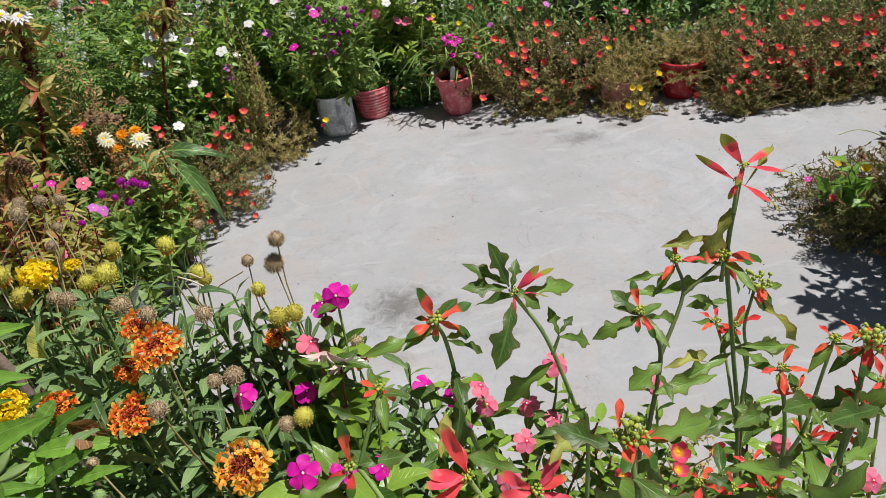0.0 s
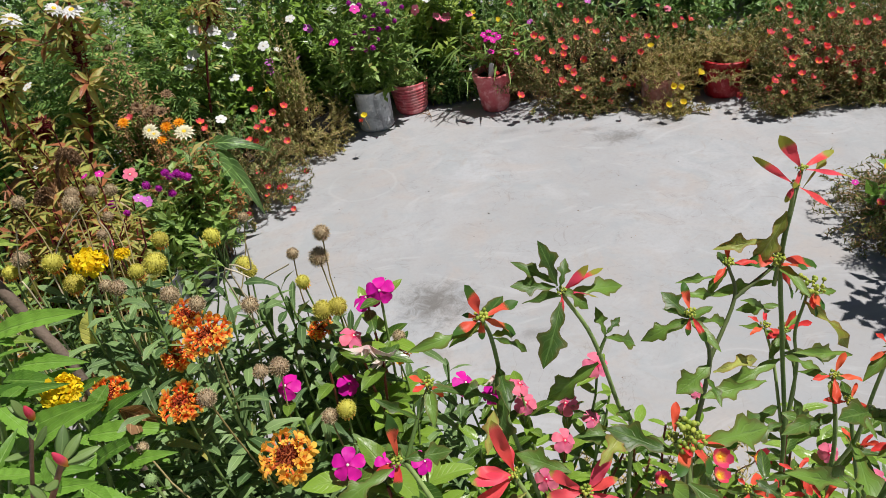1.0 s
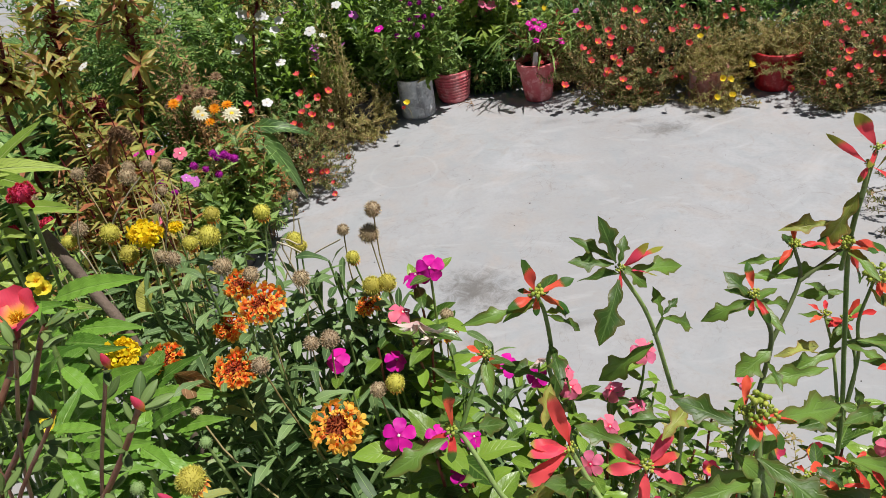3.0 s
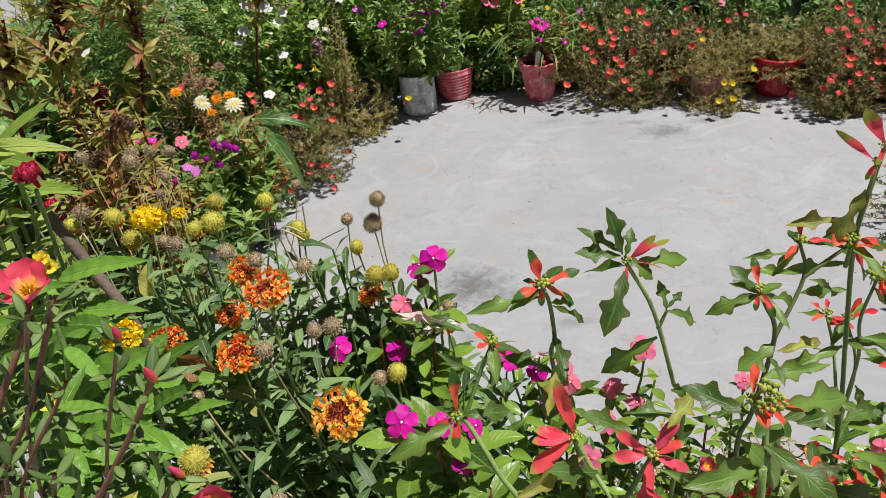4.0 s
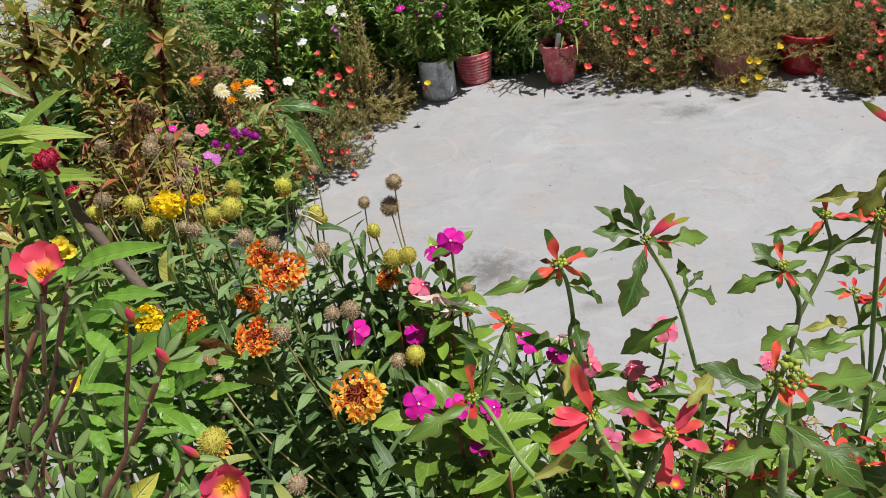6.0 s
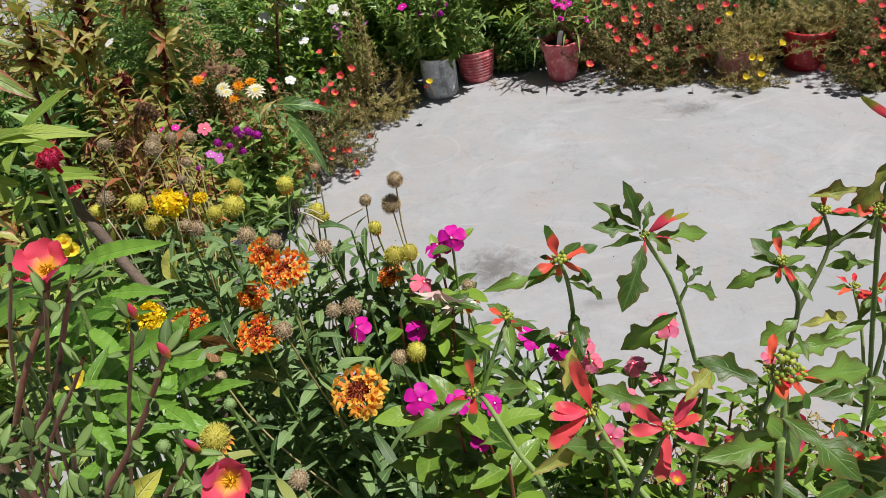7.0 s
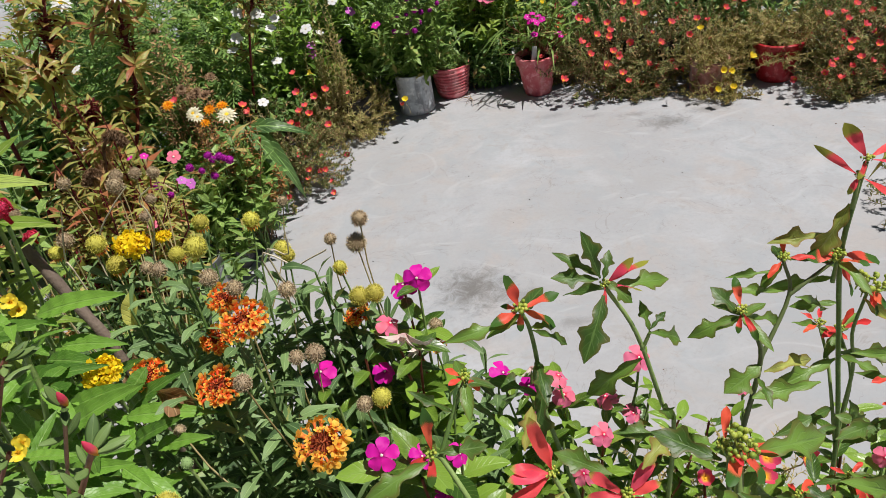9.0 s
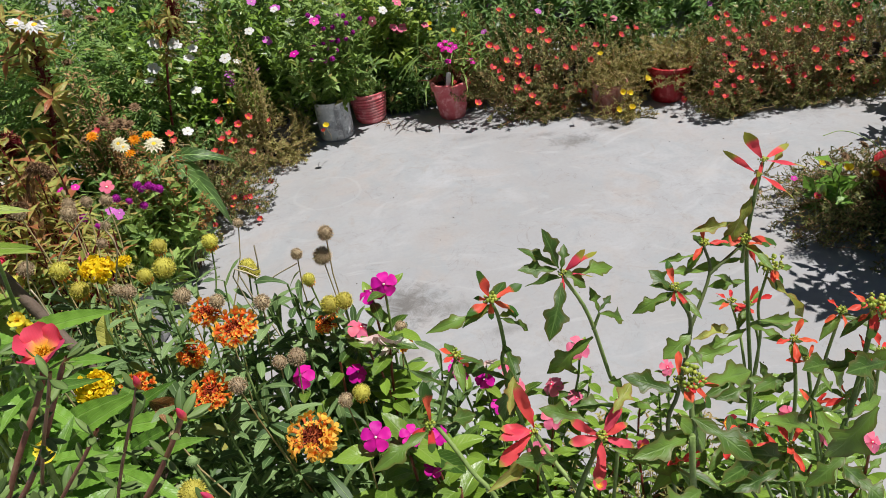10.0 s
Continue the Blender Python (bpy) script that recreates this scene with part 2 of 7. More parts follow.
def petal_mat(name, base, tip, lo=0.2, hi=0.7, rough=0.55, through=0.3, streak=0.25, spread=0.15):
    n = Nodes(name)
    u, v = n.uv()
    r = n.chance()
    wob = n.maths("MULTIPLY", n.maths("SUBTRACT", n.noise(60.0, 2.0, n.local()), 0.5), 0.25)
    col = n.mix(n.ramp(n.maths("ADD", u, wob), lo, hi), base, tip)
    lines = n.maths("MULTIPLY", n.ramp(n.maths("SINE", n.maths("MULTIPLY", v, 60.0)), 0.2, 1.0), streak)
    col = n.mix(n.maths("MULTIPLY", lines, 0.6), col, tuple(c * 0.6 for c in tip))
    hue = n.add("HueSaturation", Color=col, Value=n.maths("ADD", 1.0 - spread, n.maths("MULTIPLY", r, 2 * spread)))
    n.set(hue.inputs["Hue"], n.maths("ADD", 0.49, n.maths("MULTIPLY", r, 0.02)))
    n.bump(lines, 0.25, 0.001)
    return n.done(hue.outputs[0], rough, 0.25, through)


def plain_mat(name, a, b, scale=20.0, rough=0.6, spec=0.3, bump=0.2, depth=0.003, through=0.0, chance=0.4):
    n = Nodes(name)
    big, fine = n.noise(scale, 4.0, n.local()), n.noise(scale * 7, 3.0, n.local())
    k = n.maths("ADD", n.maths("MULTIPLY", big, 1.0 - chance), n.maths("MULTIPLY", n.chance(), chance))
    col = n.mix(n.ramp(n.maths("ADD", k, n.maths("MULTIPLY", n.maths("SUBTRACT", fine, 0.5), 0.4)), 0.25, 0.75), a, b)
    n.bump(n.maths("ADD", big, n.maths("MULTIPLY", fine, 0.4)), bump, depth)
    return n.done(col, rough, spec, through)


def concrete_mat():
    n = Nodes("concrete")
    p = n.place()
    cloud, mid, fine = n.noise(0.9, 4.0, p, 0.6), n.noise(5.0, 5.0, p, 0.65, 0.8), n.noise(60.0, 4.0, p, 0.7)
    col = n.mix(n.ramp(cloud, 0.3, 0.7), (0.336, 0.334, 0.339), (0.420, 0.434, 0.460))
    col = n.mix(n.maths("MULTIPLY", n.ramp(mid, 0.40, 0.66), 0.75), col, (0.340, 0.347, 0.365))
    col = n.mix(n.maths("MULTIPLY", n.ramp(n.noise(2.2, 5.0, p, 0.6, 1.5), 0.48, 0.7), 0.6), col, (0.392, 0.351, 0.329))
    col = n.mix(n.maths("MULTIPLY", n.ramp(fine, 0.4, 0.72), 0.42), col, (0.320, 0.318, 0.321))
    # damp-looking bluish patches and thin brown scuffs
    col = n.mix(n.maths("MULTIPLY", n.ramp(n.noise(3.4, 6.0, p, 0.7, 1.8), 0.47, 0.66), 0.55), col, (0.318, 0.343, 0.365))
    col = n.mix(n.maths("MULTIPLY", n.ramp(n.noise(8.0, 6.0, p, 0.75, 1.2), 0.54, 0.7), 0.5), col, (0.323, 0.298, 0.275))
    scuff = n.maths("ABSOLUTE", n.maths("SUBTRACT", n.noise(2.6, 4.0, p, 0.6, 2.5), 0.5))
    col = n.mix(n.maths("MULTIPLY", n.ramp(scuff, 0.0, 0.012, 1.0, 0.0), n.maths("MULTIPLY", n.ramp(mid, 0.45, 0.6), 0.5)), col, (0.264, 0.249, 0.235))
    # trowel sweeps and pale scratches
    warp = n.add("VectorMath", operation="ADD")
    n.set(warp.inputs[0], p), n.set(warp.inputs[1], n.add("TexNoise", Scale=1.1, Detail=2.0, Vector=p).outputs["Color"])
    flat = n.add("VectorMath", operation="MULTIPLY")
    n.set(flat.inputs[0], warp.outputs[0]), n.set(flat.inputs[1], (1.6, 7.0, 1.0))
    sweep = n.noise(2.4, 3.0, flat.outputs[0], 0.6)
    col = n.mix(n.maths("MULTIPLY", n.ramp(sweep, 0.56, 0.74), 0.28), col, (0.511, 0.520, 0.538))
    # dark scuffs where water stood
    broken = n.noise(16.0, 6.0, p, 0.8, 0.6)
    for cx, cy, rx, ry, dark in STAINS:
        sep = n.add("VectorMath", operation="SUBTRACT")
        n.set(sep.inputs[0], p), n.set(sep.inputs[1], (cx, cy, 0.0))
        sc = n.add("VectorMath", operation="MULTIPLY")
        n.set(sc.inputs[0], sep.outputs[0]), n.set(sc.inputs[1], (1 / rx, 1 / ry, 0.0))
        length = n.add("VectorMath", operation="LENGTH")
        n.set(length.inputs[0], sc.outputs[0])
        near = n.ramp(n.maths("ADD", length.outputs["Value"], n.maths("MULTIPLY", broken, 1.9)), 0.85, 1.75, 1.0, 0.0)
        col = n.mix(n.maths("MULTIPLY", near, dark), col, (0.16, 0.155, 0.15))
    # a faint round scratch left by a pot
    for cx, cy, rad in RINGS:
        sep = n.add("VectorMath", operation="SUBTRACT")
        n.set(sep.inputs[0], p), n.set(sep.inputs[1], (cx, cy, 0.0))
        length = n.add("VectorMath", operation="LENGTH")
        n.set(length.inputs[0], sep.outputs[0])
        off = n.maths("ABSOLUTE", n.maths("SUBTRACT", length.outputs["Value"], n.maths("ADD", rad, n.maths("MULTIPLY", n.maths("SUBTRACT", mid, 0.5), 0.05))))
        col = n.mix(n.maths("MULTIPLY", n.ramp(off, 0.002, 0.011, 1.0, 0.0), n.maths("MULTIPLY", n.ramp(cloud, 0.3, 0.6), 0.25)), col, (0.544, 0.553, 0.563))
    n.bump(n.maths("ADD", n.maths("MULTIPLY", mid, 0.6), n.maths("MULTIPLY", fine, 0.25)), 0.25, 0.006)
    return n.done(col, n.maths("ADD", 0.62, n.maths("MULTIPLY", mid, 0.25)), 0.3)


def pot_mat(name, a, b, dirt, dirt_amount=0.5, rough=0.5, streaks=0.4):
    """Painted or plastic pot: faded paint, splashes of dirt and runs down the side."""
    n = Nodes(name)
    p = n.local()
    flat = n.add("VectorMath", operation="MULTIPLY")
    n.set(flat.inputs[0], p), n.set(flat.inputs[1], (28.0, 28.0, 5.0))
    run, blot, fine = n.noise(1.0, 4.0, flat.outputs[0]), n.noise(17.0, 5.0, p, 0.65), n.noise(140.0, 2.0, p)
    col = n.mix(n.ramp(n.noise(9.0, 3.0, p), 0.3, 0.7), a, b)
    col = n.mix(n.maths("MULTIPLY", n.ramp(run, 0.5, 0.72), streaks), col, dirt)
    col = n.mix(n.maths("MULTIPLY", n.ramp(blot, 0.46, 0.64), dirt_amount), col, dirt)
    col = n.mix(n.maths("MULTIPLY", n.ramp(n.noise(30.0, 5.0, p, 0.7), 0.5, 0.64), 0.6), col, tuple(min(0.85, c * 1.3 + 0.3 * max(b)) for c in b))
    n.bump(n.maths("ADD", blot, n.maths("MULTIPLY", fine, 0.4)), 0.15, 0.002)
    return n.done(col, n.maths("ADD", rough, n.maths("MULTIPLY", n.ramp(blot, 0.4, 0.7), 0.25)), 0.4)


STAINS = [(0.11, 2.17, 0.24, 0.22, 1.0), (0.28, 2.10, 0.14, 0.09, 0.5), (0.10, 1.90, 0.10, 0.06, 0.4), (0.43, 1.93, 0.14, 0.06, 0.5), (1.12, 3.27, 0.20, 0.13, 0.85), (1.36, 3.34, 0.20, 0.07, 0.7), (1.00, 3.40, 0.14, 0.05, 0.5),
          (0.80, 3.45, 0.10, 0.05, 0.4), (0.62, 3.52, 0.16, 0.06, 0.35), (2.3, 3.1, 0.25, 0.1, 0.35)]
RINGS = [(-0.16, 3.18, 0.16)]
CONCRETE = concrete_mat()
EARTH = plain_mat("dry_earth", (0.10, 0.075, 0.05), (0.24, 0.19, 0.14), 6.0, 0.9, 0.15, 0.6, 0.02)
SOIL = plain_mat("potting_soil", (0.02, 0.014, 0.009), (0.085, 0.06, 0.04), 40.0, 0.95, 0.1, 0.9, 0.01)
GREY_POT = pot_mat("grey_cement_pot", (0.50, 0.53, 0.56), (0.66, 0.69, 0.72), (0.11, 0.11, 0.12), 0.6, 0.75, 0.6)
DARK_POT = pot_mat("dark_plastic", (0.018, 0.018, 0.02), (0.035, 0.035, 0.038), (0.09, 0.08, 0.07), 0.4, 0.5, 0.3)
PINK_POT = pot_mat("faded_red_paint", (0.58, 0.095, 0.12), (0.68, 0.16, 0.18), (0.68, 0.44, 0.42), 0.3, 0.55, 0.35)
RED_POT = pot_mat("red_plastic", (0.38, 0.010, 0.02), (0.48, 0.025, 0.035), (0.20, 0.05, 0.04), 0.35, 0.32, 0.3)
BRICK_POT = pot_mat("stained_red_pot", (0.36, 0.13, 0.11), (0.46, 0.19, 0.16), (0.42, 0.33, 0.28), 0.7, 0.7, 0.7)
BLUE_POT = pot_mat("blue_plastic", (0.10, 0.17, 0.27), (0.16, 0.24, 0.36), (0.28, 0.3, 0.3), 0.35, 0.4, 0.3)
BAG = pot_mat("grey_grow_bag", (0.12, 0.125, 0.13), (0.24, 0.245, 0.25), (0.4, 0.39, 0.37), 0.4, 0.45, 0.4)
WOOD = plain_mat("weathered_stick", (0.06, 0.042, 0.032), (0.19, 0.145, 0.115), 30.0, 0.85, 0.2, 0.9, 0.004)
DRY = plain_mat("dry_brown", (0.16, 0.09, 0.05), (0.40, 0.27, 0.16), 50.0, 0.85, 0.15, 0.5, 0.002, 0.15)
PALE_STEM = plain_mat("straw_stem", (0.34, 0.27, 0.11), (0.58, 0.48, 0.24), 40.0, 0.7, 0.2)
STRAW_STALK = plain_mat("bleached_stalk", (0.55, 0.48, 0.33), (0.78, 0.72, 0.56), 30.0, 0.7, 0.2)
GREEN_STEM = plain_mat("green_stem", (0.12, 0.21, 0.05), (0.29, 0.40, 0.13), 40.0, 0.5, 0.3)
RED_STEM = plain_mat("red_stem", (0.20, 0.035, 0.03), (0.34, 0.11, 0.075), 40.0, 0.45, 0.35)
TAWNY_STEM = plain_mat("tawny_stem", (0.26, 0.10, 0.07), (0.40, 0.24, 0.15), 30.0, 0.45, 0.35)
WINE_STEM = plain_mat("wine_red_stem", (0.10, 0.008, 0.014), (0.20, 0.018, 0.03), 40.0, 0.4, 0.35)
TAG = plain_mat("grey_plastic_tag", (0.30, 0.31, 0.32), (0.42, 0.43, 0.43), 40.0, 0.4)

GAIL_LEAF = leaf_mat("gaillardia_leaf", (0.055, 0.11, 0.038), (0.205, 0.315, 0.115), 0.5, 0.38, None, 0.0, 0.2, (0.36, 0.34, 0.08), 0.012, None, 0.45, 0.4)
VINCA_LEAF = leaf_mat("vinca_leaf", (0.032, 0.08, 0.012), (0.22, 0.36, 0.045), 0.32, 0.47, (0.27, 0.42, 0.09), 8.0, 0.2, None, 0.0, None, 0.45, 0.35)
BALSAM_LEAF = leaf_mat("balsam_leaf", (0.065, 0.16, 0.022), (0.19, 0.37, 0.05), 0.42, 0.42, (0.28, 0.46, 0.11), 11.0, 0.26, None, 0.0, None, 0.5, 0.45)
SPURGE_LEAF = leaf_mat("spurge_leaf", (0.034, 0.085, 0.016), (0.17, 0.30, 0.05), 0.42, 0.42, (0.22, 0.36, 0.10), 8.0, 0.36, None, 0.0, (0.13, 0.10, 0.03), 0.4, 0.3)
LIME_LEAF = leaf_mat("lime_leaf", (0.16, 0.28, 0.03), (0.40, 0.52, 0.11), 0.42, 0.45, (0.48, 0.58, 0.22), 12.0, 0.3)
OLIVE_LEAF = leaf_mat("olive_leaf", (0.24, 0.29, 0.05), (0.44, 0.47, 0.11), 0.48, 0.38, (0.52, 0.54, 0.22), 8.0, 0.35, None, 0.0, (0.30, 0.14, 0.06), 0.4, 0.4)
MOSS_LEAF = leaf_mat("portulaca_leaf", (0.024, 0.042, 0.011), (0.31, 0.33, 0.105), 0.40, 0.42, None, 3.0, 0.15, (0.48, 0.30, 0.15), 0.15)
PLUMP_LEAF = leaf_mat("plump_leaf", (0.09, 0.16, 0.045), (0.22, 0.33, 0.10), 0.5, 0.35, (0.26, 0.38, 0.14), 0.0, 0.25, None, 0.0, None, 0.3, 0.2)
STRAW_LEAF = leaf_mat("dry_portulaca_leaf", (0.16, 0.165, 0.045), (0.52, 0.48, 0.17), 0.5, 0.35, None, 3.0, 0.2, (0.50, 0.36, 0.17), 0.3)
BUSH_LEAF = leaf_mat("bush_leaf", (0.024, 0.07, 0.018), (0.21, 0.36, 0.10), 0.34, 0.45, None, 7.0, 0.28, (0.46, 0.33, 0.13), 0.045)
FRESH_LEAF = leaf_mat("fresh_leaf", (0.05, 0.115, 0.025), (0.29, 0.43, 0.11), 0.42, 0.4, None, 7.0, 0.3, (0.50, 0.40, 0.15), 0.06)
WINE_LEAF = leaf_mat("celosia_leaf", (0.14, 0.19, 0.035), (0.50, 0.53, 0.14), 0.4, 0.45, (0.50, 0.50, 0.20), 8.0, 0.34, (0.42, 0.14, 0.07), 0.13, (0.44, 0.14, 0.07), 0.5)
FERN_LEAF = leaf_mat("fern_leaf", (0.04, 0.11, 0.025), (0.25, 0.40, 0.10), 0.5, 0.3, None, 3.0, 0.3, (0.56, 0.46, 0.17), 0.08)
DRY_LEAF = leaf_mat("dry_leaf", (0.255, 0.135, 0.068), (0.558, 0.341, 0.171), 0.8, 0.2, None, 7.0, 0.2)
RUST_LEAF = leaf_mat("rust_leaf", (0.16, 0.06, 0.025), (0.5, 0.26, 0.10), 0.75, 0.2, None, 5.0, 0.25)
YELLOW_LEAF = leaf_mat("yellow_leaf", (0.63, 0.6, 0.09), (0.75, 0.744, 0.186), 0.5, 0.3, None, 7.0, 0.35)

CRIMSON_EDGE_LEAF = leaf_mat("crimson_edged_leaf", (0.07, 0.14, 0.02), (0.20, 0.29, 0.055), 0.42, 0.42, (0.32, 0.40, 0.13), 10.0, 0.2, None, 0.0, (0.44, 0.03, 0.08), 0.5)
BRACT = petal_mat("half_red_bract", (0.95, 0.13, 0.08), (0.08, 0.18, 0.035), 0.58, 0.68, 0.42, 0.42, 0.06, 0.08)
BRACT_RED = petal_mat("red_bract", (0.95, 0.12, 0.08), (0.95, 0.10, 0.065), 0.2, 0.8, 0.42, 0.42, 0.06, 0.08)
BRACT_SLIM = petal_mat("olive_tipped_bract", (0.98, 0.10, 0.14), (0.40, 0.40, 0.06), 0.6, 0.74, 0.42, 0.42, 0.06, 0.06)
BRACT_ROSE = petal_mat("rose_bract", (0.98, 0.11, 0.15), (0.42, 0.40, 0.07), 0.82, 0.96, 0.42, 0.42, 0.06, 0.08)
DARK_STEM = plain_mat("dark_green_stem", (0.05, 0.08, 0.03), (0.13, 0.17, 0.06), 40.0, 0.45, 0.35)
CYATH = plain_mat("green_flower_buds", (0.22, 0.33, 0.04), (0.52, 0.54, 0.09), 60.0, 0.4, 0.4)
FLORET = petal_mat("orange_floret", (0.92, 0.17, 0.03), (1.0, 0.62, 0.10), 0.66, 0.9, 0.55, 0.35, 0.1, 0.12)
FLORET_GOLD = petal_mat("golden_floret", (0.92, 0.26, 0.08), (1.0, 0.60, 0.09), 0.45, 0.72, 0.55, 0.35, 0.12, 0.1)
FLORET_YELLOW = petal_mat("yellow_floret", (0.80, 0.52, 0.02), (0.92, 0.70, 0.02), 0.2, 0.8, 0.6, 0.25, 0.15, 0.08)
FLORET_RED = petal_mat("brick_red_floret", (0.36, 0.02, 0.015), (0.80, 0.16, 0.04), 0.5, 1.0, 0.6, 0.3, 0.12, 0.15)
DISC = petal_mat("red_brown_disc", (0.20, 0.03, 0.015), (0.52, 0.12, 0.04), 0.2, 0.95, 0.8, 0.1, 0.1, 0.25)
SEED_OLIVE = petal_mat("olive_seed_head", (0.44, 0.40, 0.03), (0.80, 0.74, 0.18), 0.0, 0.9, 0.75, 0.15, 0.05, 0.2)
SEED_BROWN = petal_mat("brown_seed_head", (0.34, 0.24, 0.14), (0.70, 0.57, 0.38), 0.0, 0.9, 0.85, 0.15, 0.05, 0.2)
BUD_GREEN = petal_mat("green_bud", (0.18, 0.30, 0.09), (0.38, 0.50, 0.22), 0.0, 0.95, 0.7, 0.15, 0.05, 0.15)
MAGENTA = petal_mat("magenta_petal", (0.45, 0.0, 0.22), (0.78, 0.015, 0.43), 0.02, 0.25, 0.5, 0.3, 0.12, 0.1)
PINK = petal_mat("pink_petal", (0.85, 0.03, 0.14), (0.95, 0.22, 0.36), 0.06, 0.3, 0.5, 0.35, 0.08, 0.08)
WHITE = petal_mat("white_petal", (0.80, 0.82, 0.62), (0.84, 0.84, 0.84), 0.05, 0.3, 0.5, 0.3, 0.06, 0.04)
CREAM = petal_mat("cream_petal", (0.70, 0.66, 0.25), (0.82, 0.78, 0.58), 0.1, 0.6, 0.55, 0.25, 0.1, 0.06)
LILAC = petal_mat("lilac_petal", (0.42, 0.10, 0.52), (0.66, 0.16, 0.62), 0.05, 0.3, 0.5, 0.3, 0.12, 0.12)
CORAL = petal_mat("coral_petal", (0.98, 0.42, 0.06), (0.94, 0.13, 0.15), 0.12, 0.38, 0.5, 0.3, 0.1, 0.2)
ROSE = petal_mat("rose_petal", (0.97, 0.52, 0.05), (0.86, 0.09, 0.19), 0.15, 0.6, 0.5, 0.35, 0.12, 0.08)
YELLOW = petal_mat("yellow_petal", (0.92, 0.60, 0.02), (0.90, 0.72, 0.06), 0.1, 0.5, 0.5, 0.3, 0.08, 0.08)
ORANGE = petal_mat("orange_petal", (0.85, 0.26, 0.01), (0.92, 0.38, 0.012), 0.1, 0.5, 0.5, 0.3, 0.1, 0.1)
PURPLE = petal_mat("purple_globe", (0.30, 0.008, 0.24), (0.60, 0.03, 0.50), 0.1, 0.9, 0.6, 0.2, 0.1, 0.2)
WINE_FUZZ = petal_mat("wine_red_plume", (0.13, 0.012, 0.02), (0.36, 0.06, 0.06), 0.1, 0.9, 0.8, 0.15, 0.1, 0.3)
CRIMSON = petal_mat("crimson_comb", (0.50, 0.008, 0.03), (0.85, 0.08, 0.2), 0.3, 1.0, 0.8, 0.1, 0.2, 0.2)
FADED = petal_mat("faded_petal", (0.80, 0.55, 0.52), (0.84, 0.76, 0.68), 0.1, 0.8, 0.7, 0.3, 0.2, 0.1)
PALE_EYE = plain_mat("pale_flower_eye", (0.75, 0.6, 0.5), (0.85, 0.8, 0.7), 60.0, 0.5)
GOLD_EYE = plain_mat("golden_stamens", (0.75, 0.42, 0.02), (0.9, 0.6, 0.04), 90.0, 0.6)

# ---- flowers ----
def trumpet_floret(lobes=5, spread=0.46, reach=0.86):
    """A tubular floret of unit length along y: a narrow tube that opens into a star of pointed lobes."""
    v, q, u = [], [], []
    sides = lobes * 2
    turns = np.arange(sides) * 2 * math.pi / sides
    rings = ((0.0, 0.06), (0.3, 0.085), (0.52, 0.13), (0.66, 0.19))
    for y, rad in rings:
        for a in turns:
            v.append((rad * math.cos(a), y, rad * math.sin(a)))
            u.append((y, a / 6.283))
    for i in range(len(rings) - 1):
        for j in range(sides):
            k = (j + 1) % sides
            q.append((i * sides + j, i * sides + k, (i + 1) * sides + k, (i + 1) * sides + j))
    for k in range(lobes):
        a = turns[2 * k]
        out, side = np.array((math.cos(a), 0, math.sin(a))), np.array((-math.sin(a), 0, math.cos(a)))
        long = spread * (1.0 + 0.22 * math.sin(k * 2.3))
        at = len(v)
        for t, wide, y in ((0.0, 0.12, 0.655), (0.35, 0.20, 0.74), (0.75, 0.19, 0.80), (1.0, 0.05, reach)):
            for e in (-1, 0, 1):
                p = out * (0.175 + (long - 0.175) * t) + side * wide * e
                v.append((p[0], y - (0.0 if e else 0.03 * (1 - t)), p[2]))
                u.append((0.62 + 0.38 * t, 0.5 + 0.4 * e))
        q += [tuple(at + n for n in (3 * r, 3 * r + 1, 3 * r + 4, 3 * r + 3)) for r in range(3)]
        q += [tuple(at + n for n in (3 * r + 1, 3 * r + 2, 3 * r + 5, 3 * r + 4)) for r in range(3)]
    return np.array(v), np.array(q), np.array(u)


def sphere_points(n, r, low=-1.0):
    i = np.arange(n) + 0.5
    z = low + (1 - low) * i / n
    a = i * 2.39996
    s = np.sqrt(np.maximum(0, 1 - z * z))
    return unit(np.stack((s * np.cos(a), s * np.sin(a), z), -1) + r.normal(0, 0.05, (n, 3)))


SPIKE = blade(2, lambda t: 1.0 - 0.92 * t, 0.5, 0.0)


def spiky_mesh(name, mat, n, core, length, width, low=-1.0, squash=1.0, seed=1):
    """A ball or dome of bristles, unit diameter."""
    r = np.random.default_rng(seed)
    d = sphere_points(n, r, low) * (1, 1, squash)
    pile = Pile()
    ball = [(core * math.sin(a), -core * squash * math.cos(a)) for a in np.linspace(0.05 if low <= -1 else 1.2, math.pi - 0.05, 7)]
    spin_mesh(ball, 10, 0, 0, pile)
    for i in range(len(pile.u)):
        pile.u[i][:, 0] = 0.45
    side = unit(np.cross(d, r.normal(0, 1, (n, 3))))
    pile.add(*field(SPIKE, d * core * 0.9, d + r.normal(0, 0.14, (n, 3)), side, length * r.uniform(0.75, 1.15, n), width))
    return pile.mesh(name, mat)


